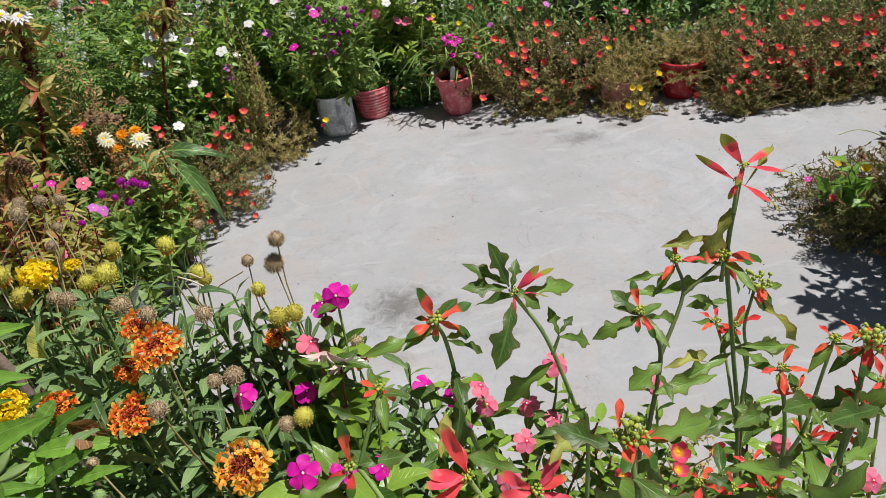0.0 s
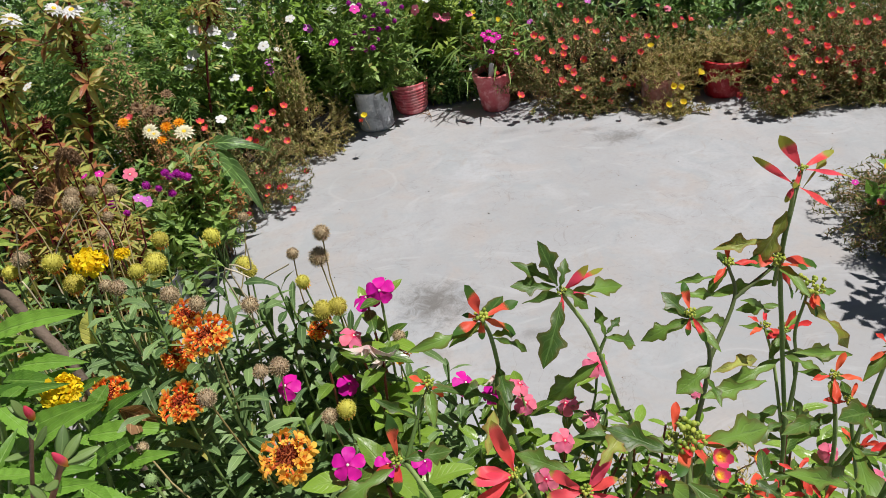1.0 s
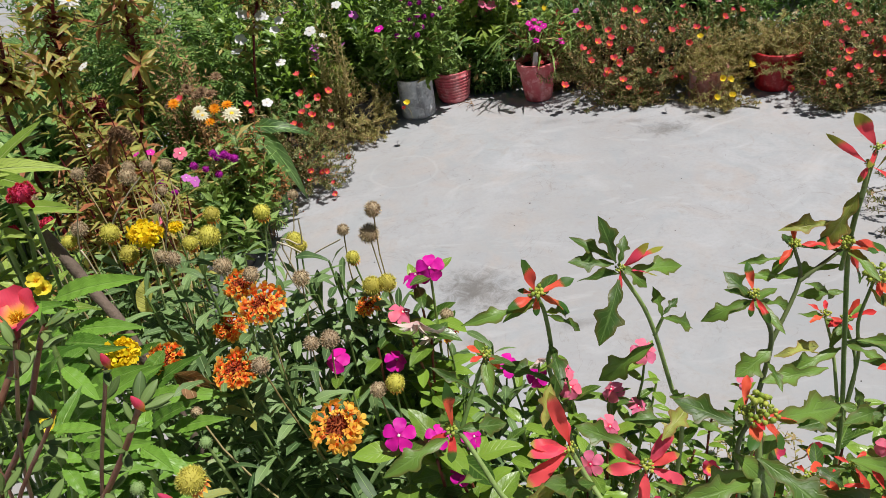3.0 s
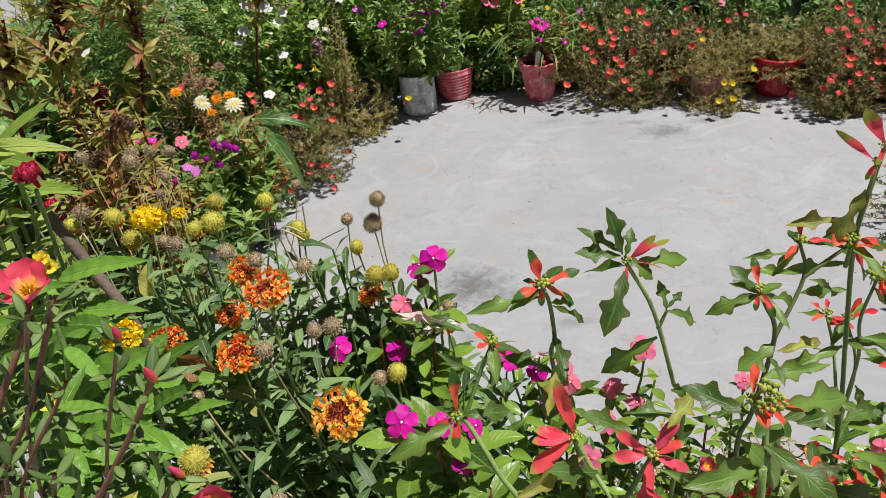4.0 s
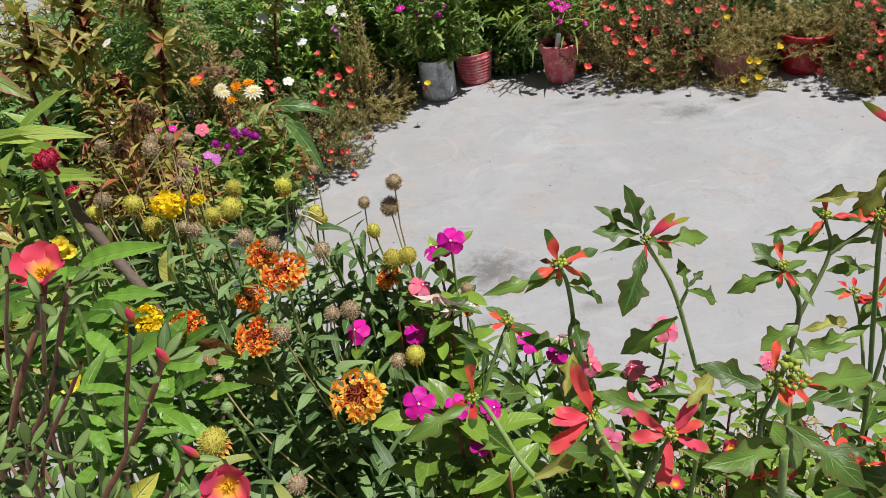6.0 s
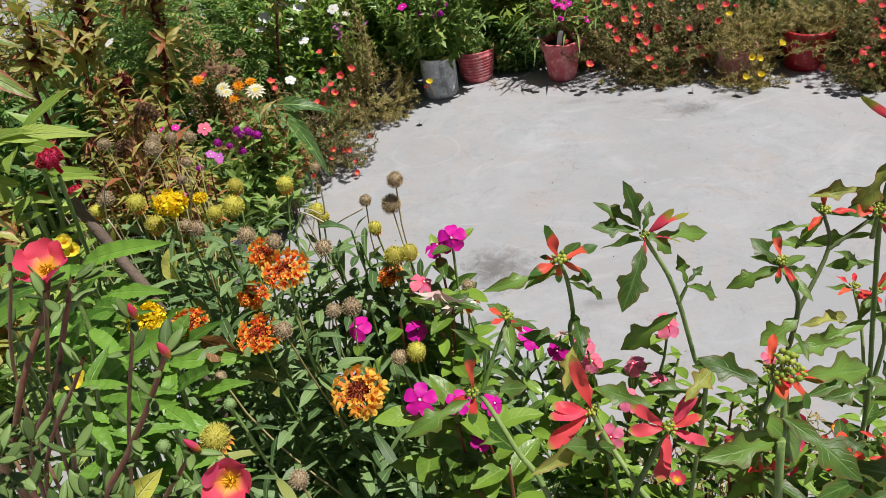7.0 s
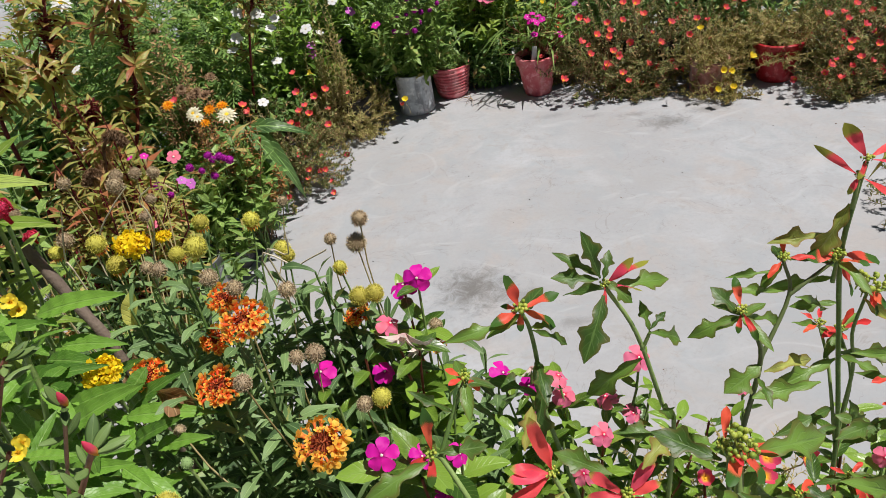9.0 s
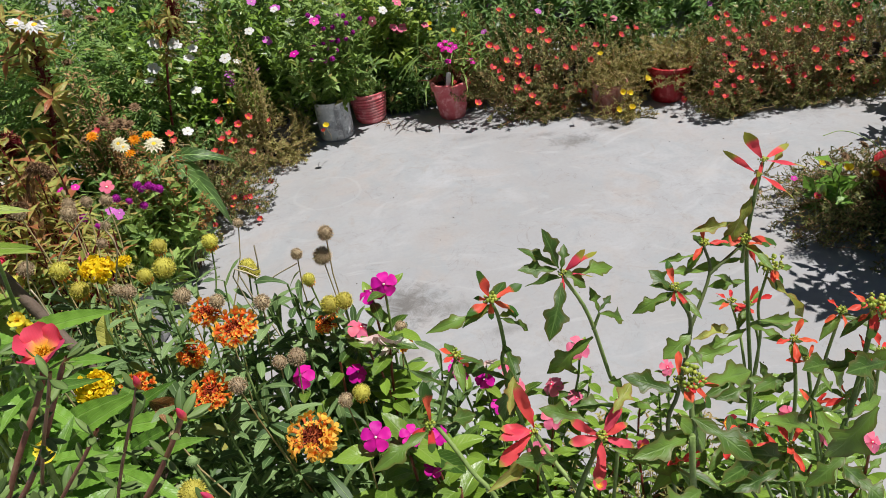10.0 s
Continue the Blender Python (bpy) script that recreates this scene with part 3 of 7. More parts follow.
SEED_MESHES = {
    "olive": [spiky_mesh("seed_head", SEED_OLIVE, 520, 0.40, 0.125, 0.026, seed=k) for k in (1, 2)],
    "brown": [spiky_mesh("seed_head", SEED_BROWN, 400, 0.37, 0.17, 0.026, seed=k) for k in (3, 4)],
    "green": [spiky_mesh("flower_bud", BUD_GREEN, 120, 0.40, 0.12, 0.09, seed=5)],
}
DISC_MESH = spiky_mesh("disc", DISC, 240, 0.21, 0.13, 0.026, low=-0.1, squash=0.5, seed=6)
FLORETS = {}
for _kind, _mat in (("orange", FLORET), ("gold", FLORET_GOLD), ("yellow", FLORET_YELLOW), ("red", FLORET_RED)):
    FLORETS[_kind] = [Pile().add(*trumpet_floret(n, w)).mesh("floret", _mat) for n, w in ((5, 0.50), (5, 0.58), (4, 0.56))]
GLOBE = spiky_mesh("globe_flower", PURPLE, 90, 0.36, 0.16, 0.14, seed=8)
COMB_PILE = Pile()
_r = np.random.default_rng(3)
_d = sphere_points(900, _r, -0.75) * (1.0, 0.55, 0.8)
COMB_PILE.add(*field(SPIKE, _d * 0.42 * (1 + 0.12 * np.sin(_d[:, :1] * 11)), _d + _r.normal(0, 0.2, (900, 3)), _r.normal(0, 1, (900, 3)), 0.085, 0.035))
spin_mesh([(0.07, -0.9), (0.09, -0.5), (0.14, -0.32), (0.26, -0.2), (0.31, 0.05), (0.22, 0.24), (0.02, 0.3)], 14, 0.1, 2, COMB_PILE)
COMB = COMB_PILE.mesh("crest", CRIMSON)

PETALS = {}
VINCA_PETAL = blade(7, fan, 0.08, 0.14, 0.10, seed=4, cols=5)
CUP_PETAL = blade(8, fan, 0.16, -0.3, 0.16, seed=5, cols=7)
RAY_PETAL = blade(3, strap, 0.25, 0.25, 0.05, seed=6)
for _kind, _tpl, _mat in (("magenta", VINCA_PETAL, MAGENTA), ("pink", VINCA_PETAL, PINK), ("white", VINCA_PETAL, WHITE), ("lilac", VINCA_PETAL, LILAC),
                          ("rose", CUP_PETAL, ROSE), ("coral", CUP_PETAL, CORAL), ("yellow", CUP_PETAL, YELLOW), ("cream", RAY_PETAL, CREAM), ("orange", RAY_PETAL, ORANGE)):
    PETALS[_kind] = Pile().add(*_tpl).mesh("petal", _mat)
TRAIL_STEM = plain_mat("reddish_trailing_stem", (0.24, 0.12, 0.07), (0.46, 0.32, 0.16), 40.0, 0.6, 0.25)
EYE_MESHES = {
    "pale": spin_mesh([(0.001, 0.035), (0.03, 0.035), (0.045, 0.02), (0.03, -0.1), (0.02, -0.5)], 8).mesh("flower_tube", PALE_EYE),
    "gold": spiky_mesh("stamens", GOLD_EYE, 110, 0.08, 0.11, 0.022, low=0.0, seed=9),
}


def petal_pile(tpl, count, size, wide, tilt, pile, mat=0, z=0.0, twist=0.0, start=0.03, rows=((1.0, 0.0, 0.0),)):
    """Whorls of petals about z; each row is (size factor, extra tilt, turn)."""
    for k, more, turn in rows:
        a = np.arange(count) * 2 * np.pi / count + turn
        out = np.stack((np.cos(a), np.sin(a), np.zeros(count)), -1)
        d = out * math.cos(tilt + more) + UP * math.sin(tilt + more)
        up = -out * math.sin(tilt + more) + UP * math.cos(tilt + more) + np.cross(UP, out) * twist
        pile.add(*field(tpl, out * start + UP * z, d, up, size * k, wide * k), mat)
    return pile


def far_flower(name, tpl, mat, eye, count=5, wide=0.42, tilt=0.2, rows=((1.0, 0.0, 0.0),), eye_r=0.1):
    pile = petal_pile(tpl, count, 0.5, wide, tilt, Pile(), rows=rows)
    spin_mesh([(0.001, 0.07), (eye_r * 0.7, 0.06), (eye_r, 0.0), (0.03, -0.12), (0.02, -0.35)], 8, 0, 0, pile, 1)
    return pile.mesh(name, mat, eye)


FAR = {
    "coral": far_flower("flower", blade(3, fan, 0.2, -0.35, 0.12), CORAL, GOLD_EYE, 5, 0.44, 0.45),
    "rose": far_flower("flower", blade(3, fan, 0.2, -0.35, 0.12), ROSE, GOLD_EYE, 5, 0.46, 0.45),
    "yellow": far_flower("flower", blade(3, fan, 0.2, -0.35, 0.12), YELLOW, GOLD_EYE, 5, 0.5, 0.5),
    "white": far_flower("flower", blade(4, fan, 0.06, 0.1, 0.04), WHITE, PALE_EYE, 5, 0.46, 0.08),
    "magenta": far_flower("flower", blade(4, fan, 0.06, 0.1, 0.04), MAGENTA, PALE_EYE, 5, 0.46, 0.08),
    "lilac": far_flower("flower", blade(4, fan, 0.06, 0.1, 0.04), LILAC, PALE_EYE, 5, 0.46, 0.08),
    "pink": far_flower("flower", blade(4, fan, 0.06, 0.1, 0.04), PINK, PALE_EYE, 5, 0.46, 0.08)
}
FAR.update({
    "cream": far_flower("zinnia_flower", RAY_PETAL, CREAM, GOLD_EYE, 12, 0.2, 0.1, ((1, 0, 0), (0.8, 0.25, 0.26), (0.55, 0.5, 0.1)), 0.14),
    "zinnia_white": far_flower("zinnia_flower", RAY_PETAL, WHITE, GOLD_EYE, 11, 0.22, 0.0, ((1, 0, 0), (0.8, 0.2, 0.26)), 0.15),
    "faded": far_flower("zinnia_flower", RAY_PETAL, FADED, DRY, 10, 0.2, -0.5, ((1, 0, 0), (0.8, 0.3, 0.26)), 0.2),
    "orange": far_flower("marigold_flower", RAY_PETAL, ORANGE, ORANGE, 10, 0.26, 0.15, ((1, 0, 0), (0.85, 0.35, 0.3), (0.65, 0.7, 0.1), (0.4, 1.0, 0.4)), 0.1),
    "rust": far_flower("marigold_flower", RAY_PETAL, DRY, DRY, 10, 0.26, 0.4, ((1, 0, 0), (0.85, 0.4, 0.3), (0.6, 0.8, 0.1)), 0.16),
    "globe": GLOBE,
})


def vinca(parent, kind, pos, normal, size, r, droop=0.0):
    """A five-petalled flower with a thin tube."""
    m = facing(pos, normal, size, r.uniform(0, 6))
    head = part("flower", EYE_MESHES["pale"], parent, m)
    for k in range(5):
        a = k * 2 * math.pi / 5
        part("petal", PETALS[kind], head, m @ Matrix.Rotation(a, 4, "Z") @ Matrix.Translation((0, 0.02, 0.02)) @ Matrix.Rotation(-droop + r.uniform(-0.12, 0.12), 4, "X") @ Matrix.Diagonal((0.41, 0.5, 0.5, 1)))
    return head


def cup_flower(parent, kind, pos, normal, size, r, lift=0.3, wide=0.52):
    m = facing(pos, normal, size, r.uniform(0, 6))
    head = part("flower", EYE_MESHES["gold"], parent, m)
    for k in range(5):
        a = k * 2 * math.pi / 5
        part("petal", PETALS[kind], head, m @ Matrix.Rotation(a, 4, "Z") @ Matrix.Translation((0, 0.02, 0.0)) @ Matrix.Rotation(lift + r.uniform(-0.2, 0.2), 4, "X") @ Matrix.Diagonal((wide, 0.52, 0.5, 1)))
    return head


def gaillardia_head(parent, kind, pos, normal, size, r):
    """A double blanket flower: a bristly disc ringed with trumpet florets."""
    m = facing(pos, normal, size)
    head = part("flower_head", DISC_MESH, parent, m, {"orange": "orange and red double flower", "gold": "golden double flower with dark centre", "yellow": "yellow double flower"}[kind])
    rings = {"gold": [(13, 0.42, 0.2, 0.31, "gold"), (12, 0.38, 0.6, 0.29, "gold"), (14, 0.30, 1.0, 0.16, "gold")],
             "orange": [(11, 0.36, 0.05, 0.30, "orange"), (10, 0.32, 0.5, 0.27, "orange"), (13, 0.25, 0.95, 0.16, "orange"), (7, 0.14, 1.25, 0.12, "red")],
             "yellow": [(13, 0.28, -0.1, 0.34, "yellow"), (12, 0.26, 0.35, 0.34, "yellow"), (10, 0.20, 0.75, 0.32, "yellow"), (8, 0.13, 1.1, 0.32, "yellow"), (5, 0.06, 1.35, 0.30, "yellow")]}[kind]
    for count, radius, tilt, length, colour in rings:
        for k in range(count):
            a = (k + r.uniform(-0.3, 0.3)) * 2 * math.pi / count
            e = tilt + r.uniform(-0.3, 0.3)
            out = np.array((math.cos(a), math.sin(a), 0.0))
            f = length * r.uniform(0.8, 1.12)
            side = np.cross(UP, out) * r.uniform(-0.3, 0.3)
            wide = f * r.uniform(0.85, 1.1)
            mesh = FLORETS[colour][int(r.integers(3))]
            part("floret", mesh, head, m @ frame_of(out * radius * 0.75 + UP * 0.05, out * math.cos(e) + UP * math.sin(e) + side, UP * math.cos(e) - out * math.sin(e) + side, wide, f, wide))
    return head


def seed_ball(parent, kind, pos, normal, size, r):
    return part("seed_head" if kind != "green" else "flower_bud", SEED_MESHES[kind][int(r.integers(len(SEED_MESHES[kind])))], parent, facing(pos, normal, size, r.uniform(0, 6)),
                {"olive": "olive-yellow spent flower head", "brown": "dry brown seed head", "green": "green flower bud"}[kind])

# ---- plants ----
def leaf_set(tpl_args, mat, count=4, n=8, cols=5):
    return [Pile().add(*blade(n, **{**tpl_args, "bend": tpl_args.get("bend", 0.25) * (0.4 + 0.5 * k), "seed": k, "cols": cols})).mesh("leaf", mat) for k in range(count)]


GAIL_LEAVES = leaf_set(dict(quilt=0.0, outline=tongue, fold=0.07, bend=0.24, wave=0.035, twist=0.14), GAIL_LEAF, 6, 7, 3)
VINCA_LEAVES = leaf_set(dict(quilt=0.02, outline=oval, fold=0.12, bend=0.22, wave=0.03), VINCA_LEAF)
BALSAM_LEAVES = leaf_set(dict(quilt=0.035, outline=lance, fold=0.07, bend=0.24, wave=0.02, teeth=1, tooth=0.11), BALSAM_LEAF, 4, 26)
SPURGE_LEAVES = leaf_set(dict(quilt=0.02, outline=fiddle, fold=0.10, bend=0.25, wave=0.10), SPURGE_LEAF, 4, 16)
SPURGE_SMALL = leaf_set(dict(outline=lance, fold=0.10, bend=0.2, wave=0.06, teeth=1, tooth=0.12), SPURGE_LEAF, 3, 10)
OLIVE_LEAVES = leaf_set(dict(quilt=0.04, outline=fiddle, fold=0.12, bend=0.2, wave=0.16), OLIVE_LEAF, 3, 16)
BRACTS = leaf_set(dict(outline=bract, fold=0.12, bend=0.07, wave=0.12), BRACT, 3, 10)
BRACTS_RED = leaf_set(dict(outline=bract, fold=0.12, bend=0.07, wave=0.1), BRACT_RED, 3, 10)
BRACTS_ROSE = leaf_set(dict(outline=bract, fold=0.12, bend=0.07, wave=0.12), BRACT_ROSE, 3, 10)
def plump_leaf(thick=0.11, bend=0.12, rows=8, sides=8):
    """A fleshy leaf of unit length along y and unit width along x, with a rounded body."""
    a = np.arange(sides) * 2 * math.pi / sides
    v, u = [], []
    for t in np.linspace(0, 1, rows + 1):
        w = ellipse(t) * (0.55 + 0.45 * min(1.0, t * 2.2))
        v += [(0.5 * w * math.cos(b), t, thick * w * math.sin(b) + bend * t * t) for b in a]
        u += [(t, 0.5 + 0.5 * math.cos(b)) for b in a]
    i = np.arange(rows)[:, None] * sides
    j, k = np.arange(sides)[None, :], (np.arange(sides)[None, :] + 1) % sides
    return np.array(v), np.stack((i + j, i + k, i + sides + k, i + sides + j), -1).reshape(-1, 4), np.array(u)


BRACTS_SLIM = leaf_set(dict(outline=bract, fold=0.06, bend=0.25, wave=0.08, twist=0.22), BRACT_SLIM, 4, 10)
PLUMP_LEAVES = [Pile().add(*plump_leaf(0.05, b)).mesh("leaf", PLUMP_LEAF) for b in (-0.1, 0.06, 0.2)]
EDGED_LEAVES = leaf_set(dict(quilt=0.03, outline=lance, fold=0.07, bend=0.3, wave=0.03), CRIMSON_EDGE_LEAF, 3, 16)
WITHERED = leaf_set(dict(outline=oval, fold=0.9, bend=0.7, wave=0.6), DRY_LEAF, 3, 9)
LIME_LEAVES = leaf_set(dict(quilt=0.03, outline=lance, fold=0.06, bend=0.22, wave=0.02), LIME_LEAF, 3, 14)
YELLOW_LEAVES = leaf_set(dict(outline=oval, fold=0.4, bend=0.4, wave=0.1), YELLOW_LEAF, 2, 8)


def put_leaf(parent, meshes, pos, along, up, length, width, r, label=""):
    return part("leaf", meshes[int(r.integers(len(meshes)))], parent, frame_of(pos, along, up, width, length, length), label)


SINGLE, REST = {}, {}


def leaves_on(parent, line, meshes, count, start, end, length, width, r, spread=(35, 70), pairs=False, shrink=0.35):
    """Leaves along a stem: objects of their own for the first of a plant, then joined with the rest."""
    pos, d, up = leaf_places(line, count, start, end, r, spread, pairs, r.uniform(0, 6))
    for i in range(len(pos)):
        k = (1 - shrink * i / max(1, len(pos))) * r.uniform(0.75, 1.15)
        SINGLE[parent.name] = SINGLE.get(parent.name, 0) + 1
        if SINGLE[parent.name] <= 150:
            put_leaf(parent, meshes, pos[i], d[i], up[i], length * k, width * k, r)
        else:
            REST.setdefault((parent.name, meshes[0].materials[0].name), (parent, meshes, []))[2].append(frame_of(pos[i], d[i], up[i], width * k, length * k, length * k))


def join_rest():
    """The remaining leaves of each plant as one part."""
    for parent, meshes, poses in REST.values():
        pile = Pile()
        for i, m in enumerate(poses):
            me = meshes[i % len(meshes)]
            if me.name not in SHAPES:
                v, q = np.empty(len(me.vertices) * 3), np.empty(len(me.loops), np.int32)
                me.vertices.foreach_get("co", v), me.loops.foreach_get("vertex_index", q)
                uv = np.empty(len(me.loops) * 2)
                me.uv_layers[0].data.foreach_get("uv", uv)
                spread = np.zeros((len(me.vertices), 2))
                spread[q] = uv.reshape(-1, 2)
                SHAPES[me.name] = v.reshape(-1, 3), q.reshape(-1, 4), spread
            v, q, uv = SHAPES[me.name]
            a = np.array(m)
            pile.add(v @ a[:3, :3].T + a[:3, 3], q, uv)
        part("foliage", pile.mesh("foliage", meshes[0].materials[0]), parent, None, "", "stuff")


SHAPES = {}


def stem(parent, line, radius, mat, tip=0.6, sides=6, name="stem", label=""):
    return part(name, Pile().add(*tube(line, np.linspace(radius, radius * tip, len(line)), sides)).mesh(name, mat), parent, None, label)


def pot(name, at, top, bottom, height, mat, label, rim=0.012, lip=0.0, ribs=0, group="", lean=(0, 0), wobble=0.004, soil=True, seed=0, turn=0.0):
    """A plant pot with wall thickness, a rim and soil in it."""
    ob = thing(name, at, label, "plant pot", group)
    prof = [(0.001, 0.004), (bottom * 0.93, 0.0), (bottom, 0.008)]
    rows = 14 if ribs else 6
    for k in range(1, rows + 1):
        t = k / rows
        if lip and t > 0.97:
            break
        rad = bottom + (top - bottom) * t
        if lip and t * height > height - lip:
            break
        if ribs:
            step = height * 0.9 / ribs
            continue
        prof.append((rad, height * t))
    if ribs:
        for k in range(ribs):
            t0, t1 = 0.12 + 0.78 * k / ribs, 0.12 + 0.78 * (k + 0.62) / ribs
            for t, more in ((t0, 0.0), (t0 + 0.012, 0.0045), (t1, 0.0045), (t1 + 0.012, 0.0)):
                prof.append((bottom + (top - bottom) * t + more, height * t))
        prof.append((top, height * 0.96))
    if lip:
        edge = bottom + (top - bottom) * (1 - lip / height)
        prof += [(edge, height - lip - 0.002), (edge, height - lip), (edge + 0.008, height - lip + 0.001), (edge + 0.008, height - lip + 0.004), (top + 0.008, height - 0.007), (top + 0.008, height - 0.002)]
    prof += [(top + (0.006 if lip else 0.001), height), (top - rim * 0.4, height + 0.003), (top - rim, height - 0.002), (top - rim - 0.004, height * 0.82)]
    m = Matrix.Translation(at) @ Matrix.Rotation(lean[0], 4, "X") @ Matrix.Rotation(lean[1], 4, "Y") @ Matrix.Rotation(turn, 4, "Z")
    part("body", spin_mesh(prof, 36, wobble, seed).mesh("body", mat), ob, m)
    if soil:
        part("soil", spin_mesh([(top - rim - 0.003, height * 0.86), (top * 0.7, height * 0.885), (top * 0.35, height * 0.87), (0.001, height * 0.89)], 20, 0.03, seed + 1).mesh("soil", SOIL), ob, m, "dark potting soil")
    return ob


def gaillardia(at, heads, fill, seed, label, reach=0.16, soil_z=0.2, shoots=(), bent=()):
    """A blanket flower plant: leafy stems, each to a flower or a seed head, and leafy shoots between."""
    r = np.random.default_rng(seed)
    ob = thing("gaillardia_plant", (at[0], at[1], soil_z - 0.02), label, "flowering plant", "blanket flower plants")
    for kind, size, pos in heads:
        pos = np.array(pos)
        base = np.array((at[0] + r.uniform(-0.06, 0.06), at[1] + r.uniform(-0.05, 0.05), soil_z - 0.01))
        dry = kind == "brown"
        line = arc(base, pos - UP * size * 0.16, 11, (r.uniform(-0.03, 0.03), r.uniform(-0.03, 0.03), 0))
        stem(ob, line, 0.0017 if dry else 0.0024, PALE_STEM if dry else GREEN_STEM, 0.65)
        leaves_on(ob, line, GAIL_LEAVES, 9 if dry else 17, 0.28, 0.72 if dry else 0.92, 0.072, 0.0175, r, (28, 68))
        top = unit(line[-1] - line[-3]) + np.array((r.uniform(-0.25, 0.25), r.uniform(-0.6, -0.15), 0.35))
        if kind in ("orange", "gold", "yellow"):
            gaillardia_head(ob, kind, pos, top, size, r)
        else:
            seed_ball(ob, kind, pos, top, size, r)
            if kind == "olive" and r.uniform() < 0.65:
                skirt = Pile()
                petal_pile(RAY_PETAL, 12, 0.30, 0.15, -0.8, skirt, z=-0.28, start=0.2, twist=0.3)
                part("withered_petals", skirt.mesh("withered_petals", FLORET_GOLD), ob, facing(pos, top, size), "withered orange petals")
    for points in bent:
        foot = np.array((at[0] + r.uniform(-0.04, 0.04), at[1] + r.uniform(-0.04, 0.04), soil_z - 0.01))
        stem(ob, smooth_line([foot] + [np.array(p) for p in points], 5), 0.0016, STRAW_STALK, 0.7, 5, "dry_stalk", "pale bent dry stalk")
    for k in range(fill):
        a, d = r.uniform(0, 6.28), reach * math.sqrt(r.uniform(0.02, 1))
        tip = np.array(shoots[k]) if k < len(shoots) else np.array((at[0] + d * math.cos(a), at[1] + d * math.sin(a), soil_z + r.uniform(0.32, 0.58)))
        line = arc((at[0] + r.uniform(-0.05, 0.05), at[1] + r.uniform(-0.05, 0.05), soil_z - 0.01), tip, 9)
        stem(ob, line, 0.0026, GREEN_STEM, 0.6)
        leaves_on(ob, line, GAIL_LEAVES, 23, 0.30, 1.0, 0.074, 0.018, r, (25, 70))
    return ob


def vinca_plant(at, shoots, seed, label, soil_z=0.22, extra=6, reach=0.15, high=(0.25, 0.5), leaf=(0.062, 0.025)):
    """A periwinkle: shoots with paired glossy leaves; shoots are (flower kind, size, tip) or bare tips."""
    r = np.random.default_rng(seed)
    ob = thing("vinca_plant", (at[0], at[1], soil_z - 0.02), label, "flowering plant", "periwinkles")
    tips = list(shoots)
    for k in range(extra):
        a, d = r.uniform(0, 6.28), reach * math.sqrt(r.uniform(0.05, 1))
        tips.append((None, 0, (at[0] + d * math.cos(a), at[1] + d * math.sin(a), soil_z + r.uniform(*high))))
    for kind, size, tip in tips:
        tip = np.array(tip)
        line = arc((at[0] + r.uniform(-0.04, 0.04), at[1] + r.uniform(-0.04, 0.04), soil_z - 0.01), tip, 10, (r.uniform(-0.03, 0.03), r.uniform(-0.03, 0.03), 0))
        stem(ob, line, 0.0032, RED_STEM if r.uniform() < 0.4 else GREEN_STEM, 0.6)
        leaves_on(ob, line, VINCA_LEAVES, 16, 0.38, 0.98, leaf[0], leaf[1], r, (45, 78), True, 0.2)
        if kind == "faded":
            wilt = Pile()
            petal_pile(RAY_PETAL, 5, 0.6, 0.17, 0.5, wilt, twist=0.7, rows=((1.0, 0.0, 0.0), (0.7, 0.5, 0.5)))
            part("withered_flower", wilt.mesh("withered_flower", FADED), ob, facing(tip + UP * 0.012, (r.uniform(-0.4, 0.4), -0.6, -0.5), size), "withered whitish flower")
        elif kind:
            vinca(ob, kind, tip + UP * 0.015, (r.uniform(-0.5, 0.7), r.uniform(-0.8, 0.1), r.uniform(0.5, 1.0)), size, r, r.uniform(0.05, 0.55))
    return ob


BUD_MESH = spin_mesh([(0.02, -0.25), (0.03, -0.02), (0.085, 0.0), (0.1, 0.06), (0.075, 0.13), (0.03, 0.16), (0.001, 0.165)], 7, 0.05, 1).mesh("bud", CYATH)
CLUSTER_MESH = spin_mesh([(0.04, -0.3), (0.05, -0.1), (0.12, 0.0), (0.14, 0.05), (0.05, 0.1), (0.001, 0.1)], 8, 0.1, 2).mesh("flower_centre", CYATH)


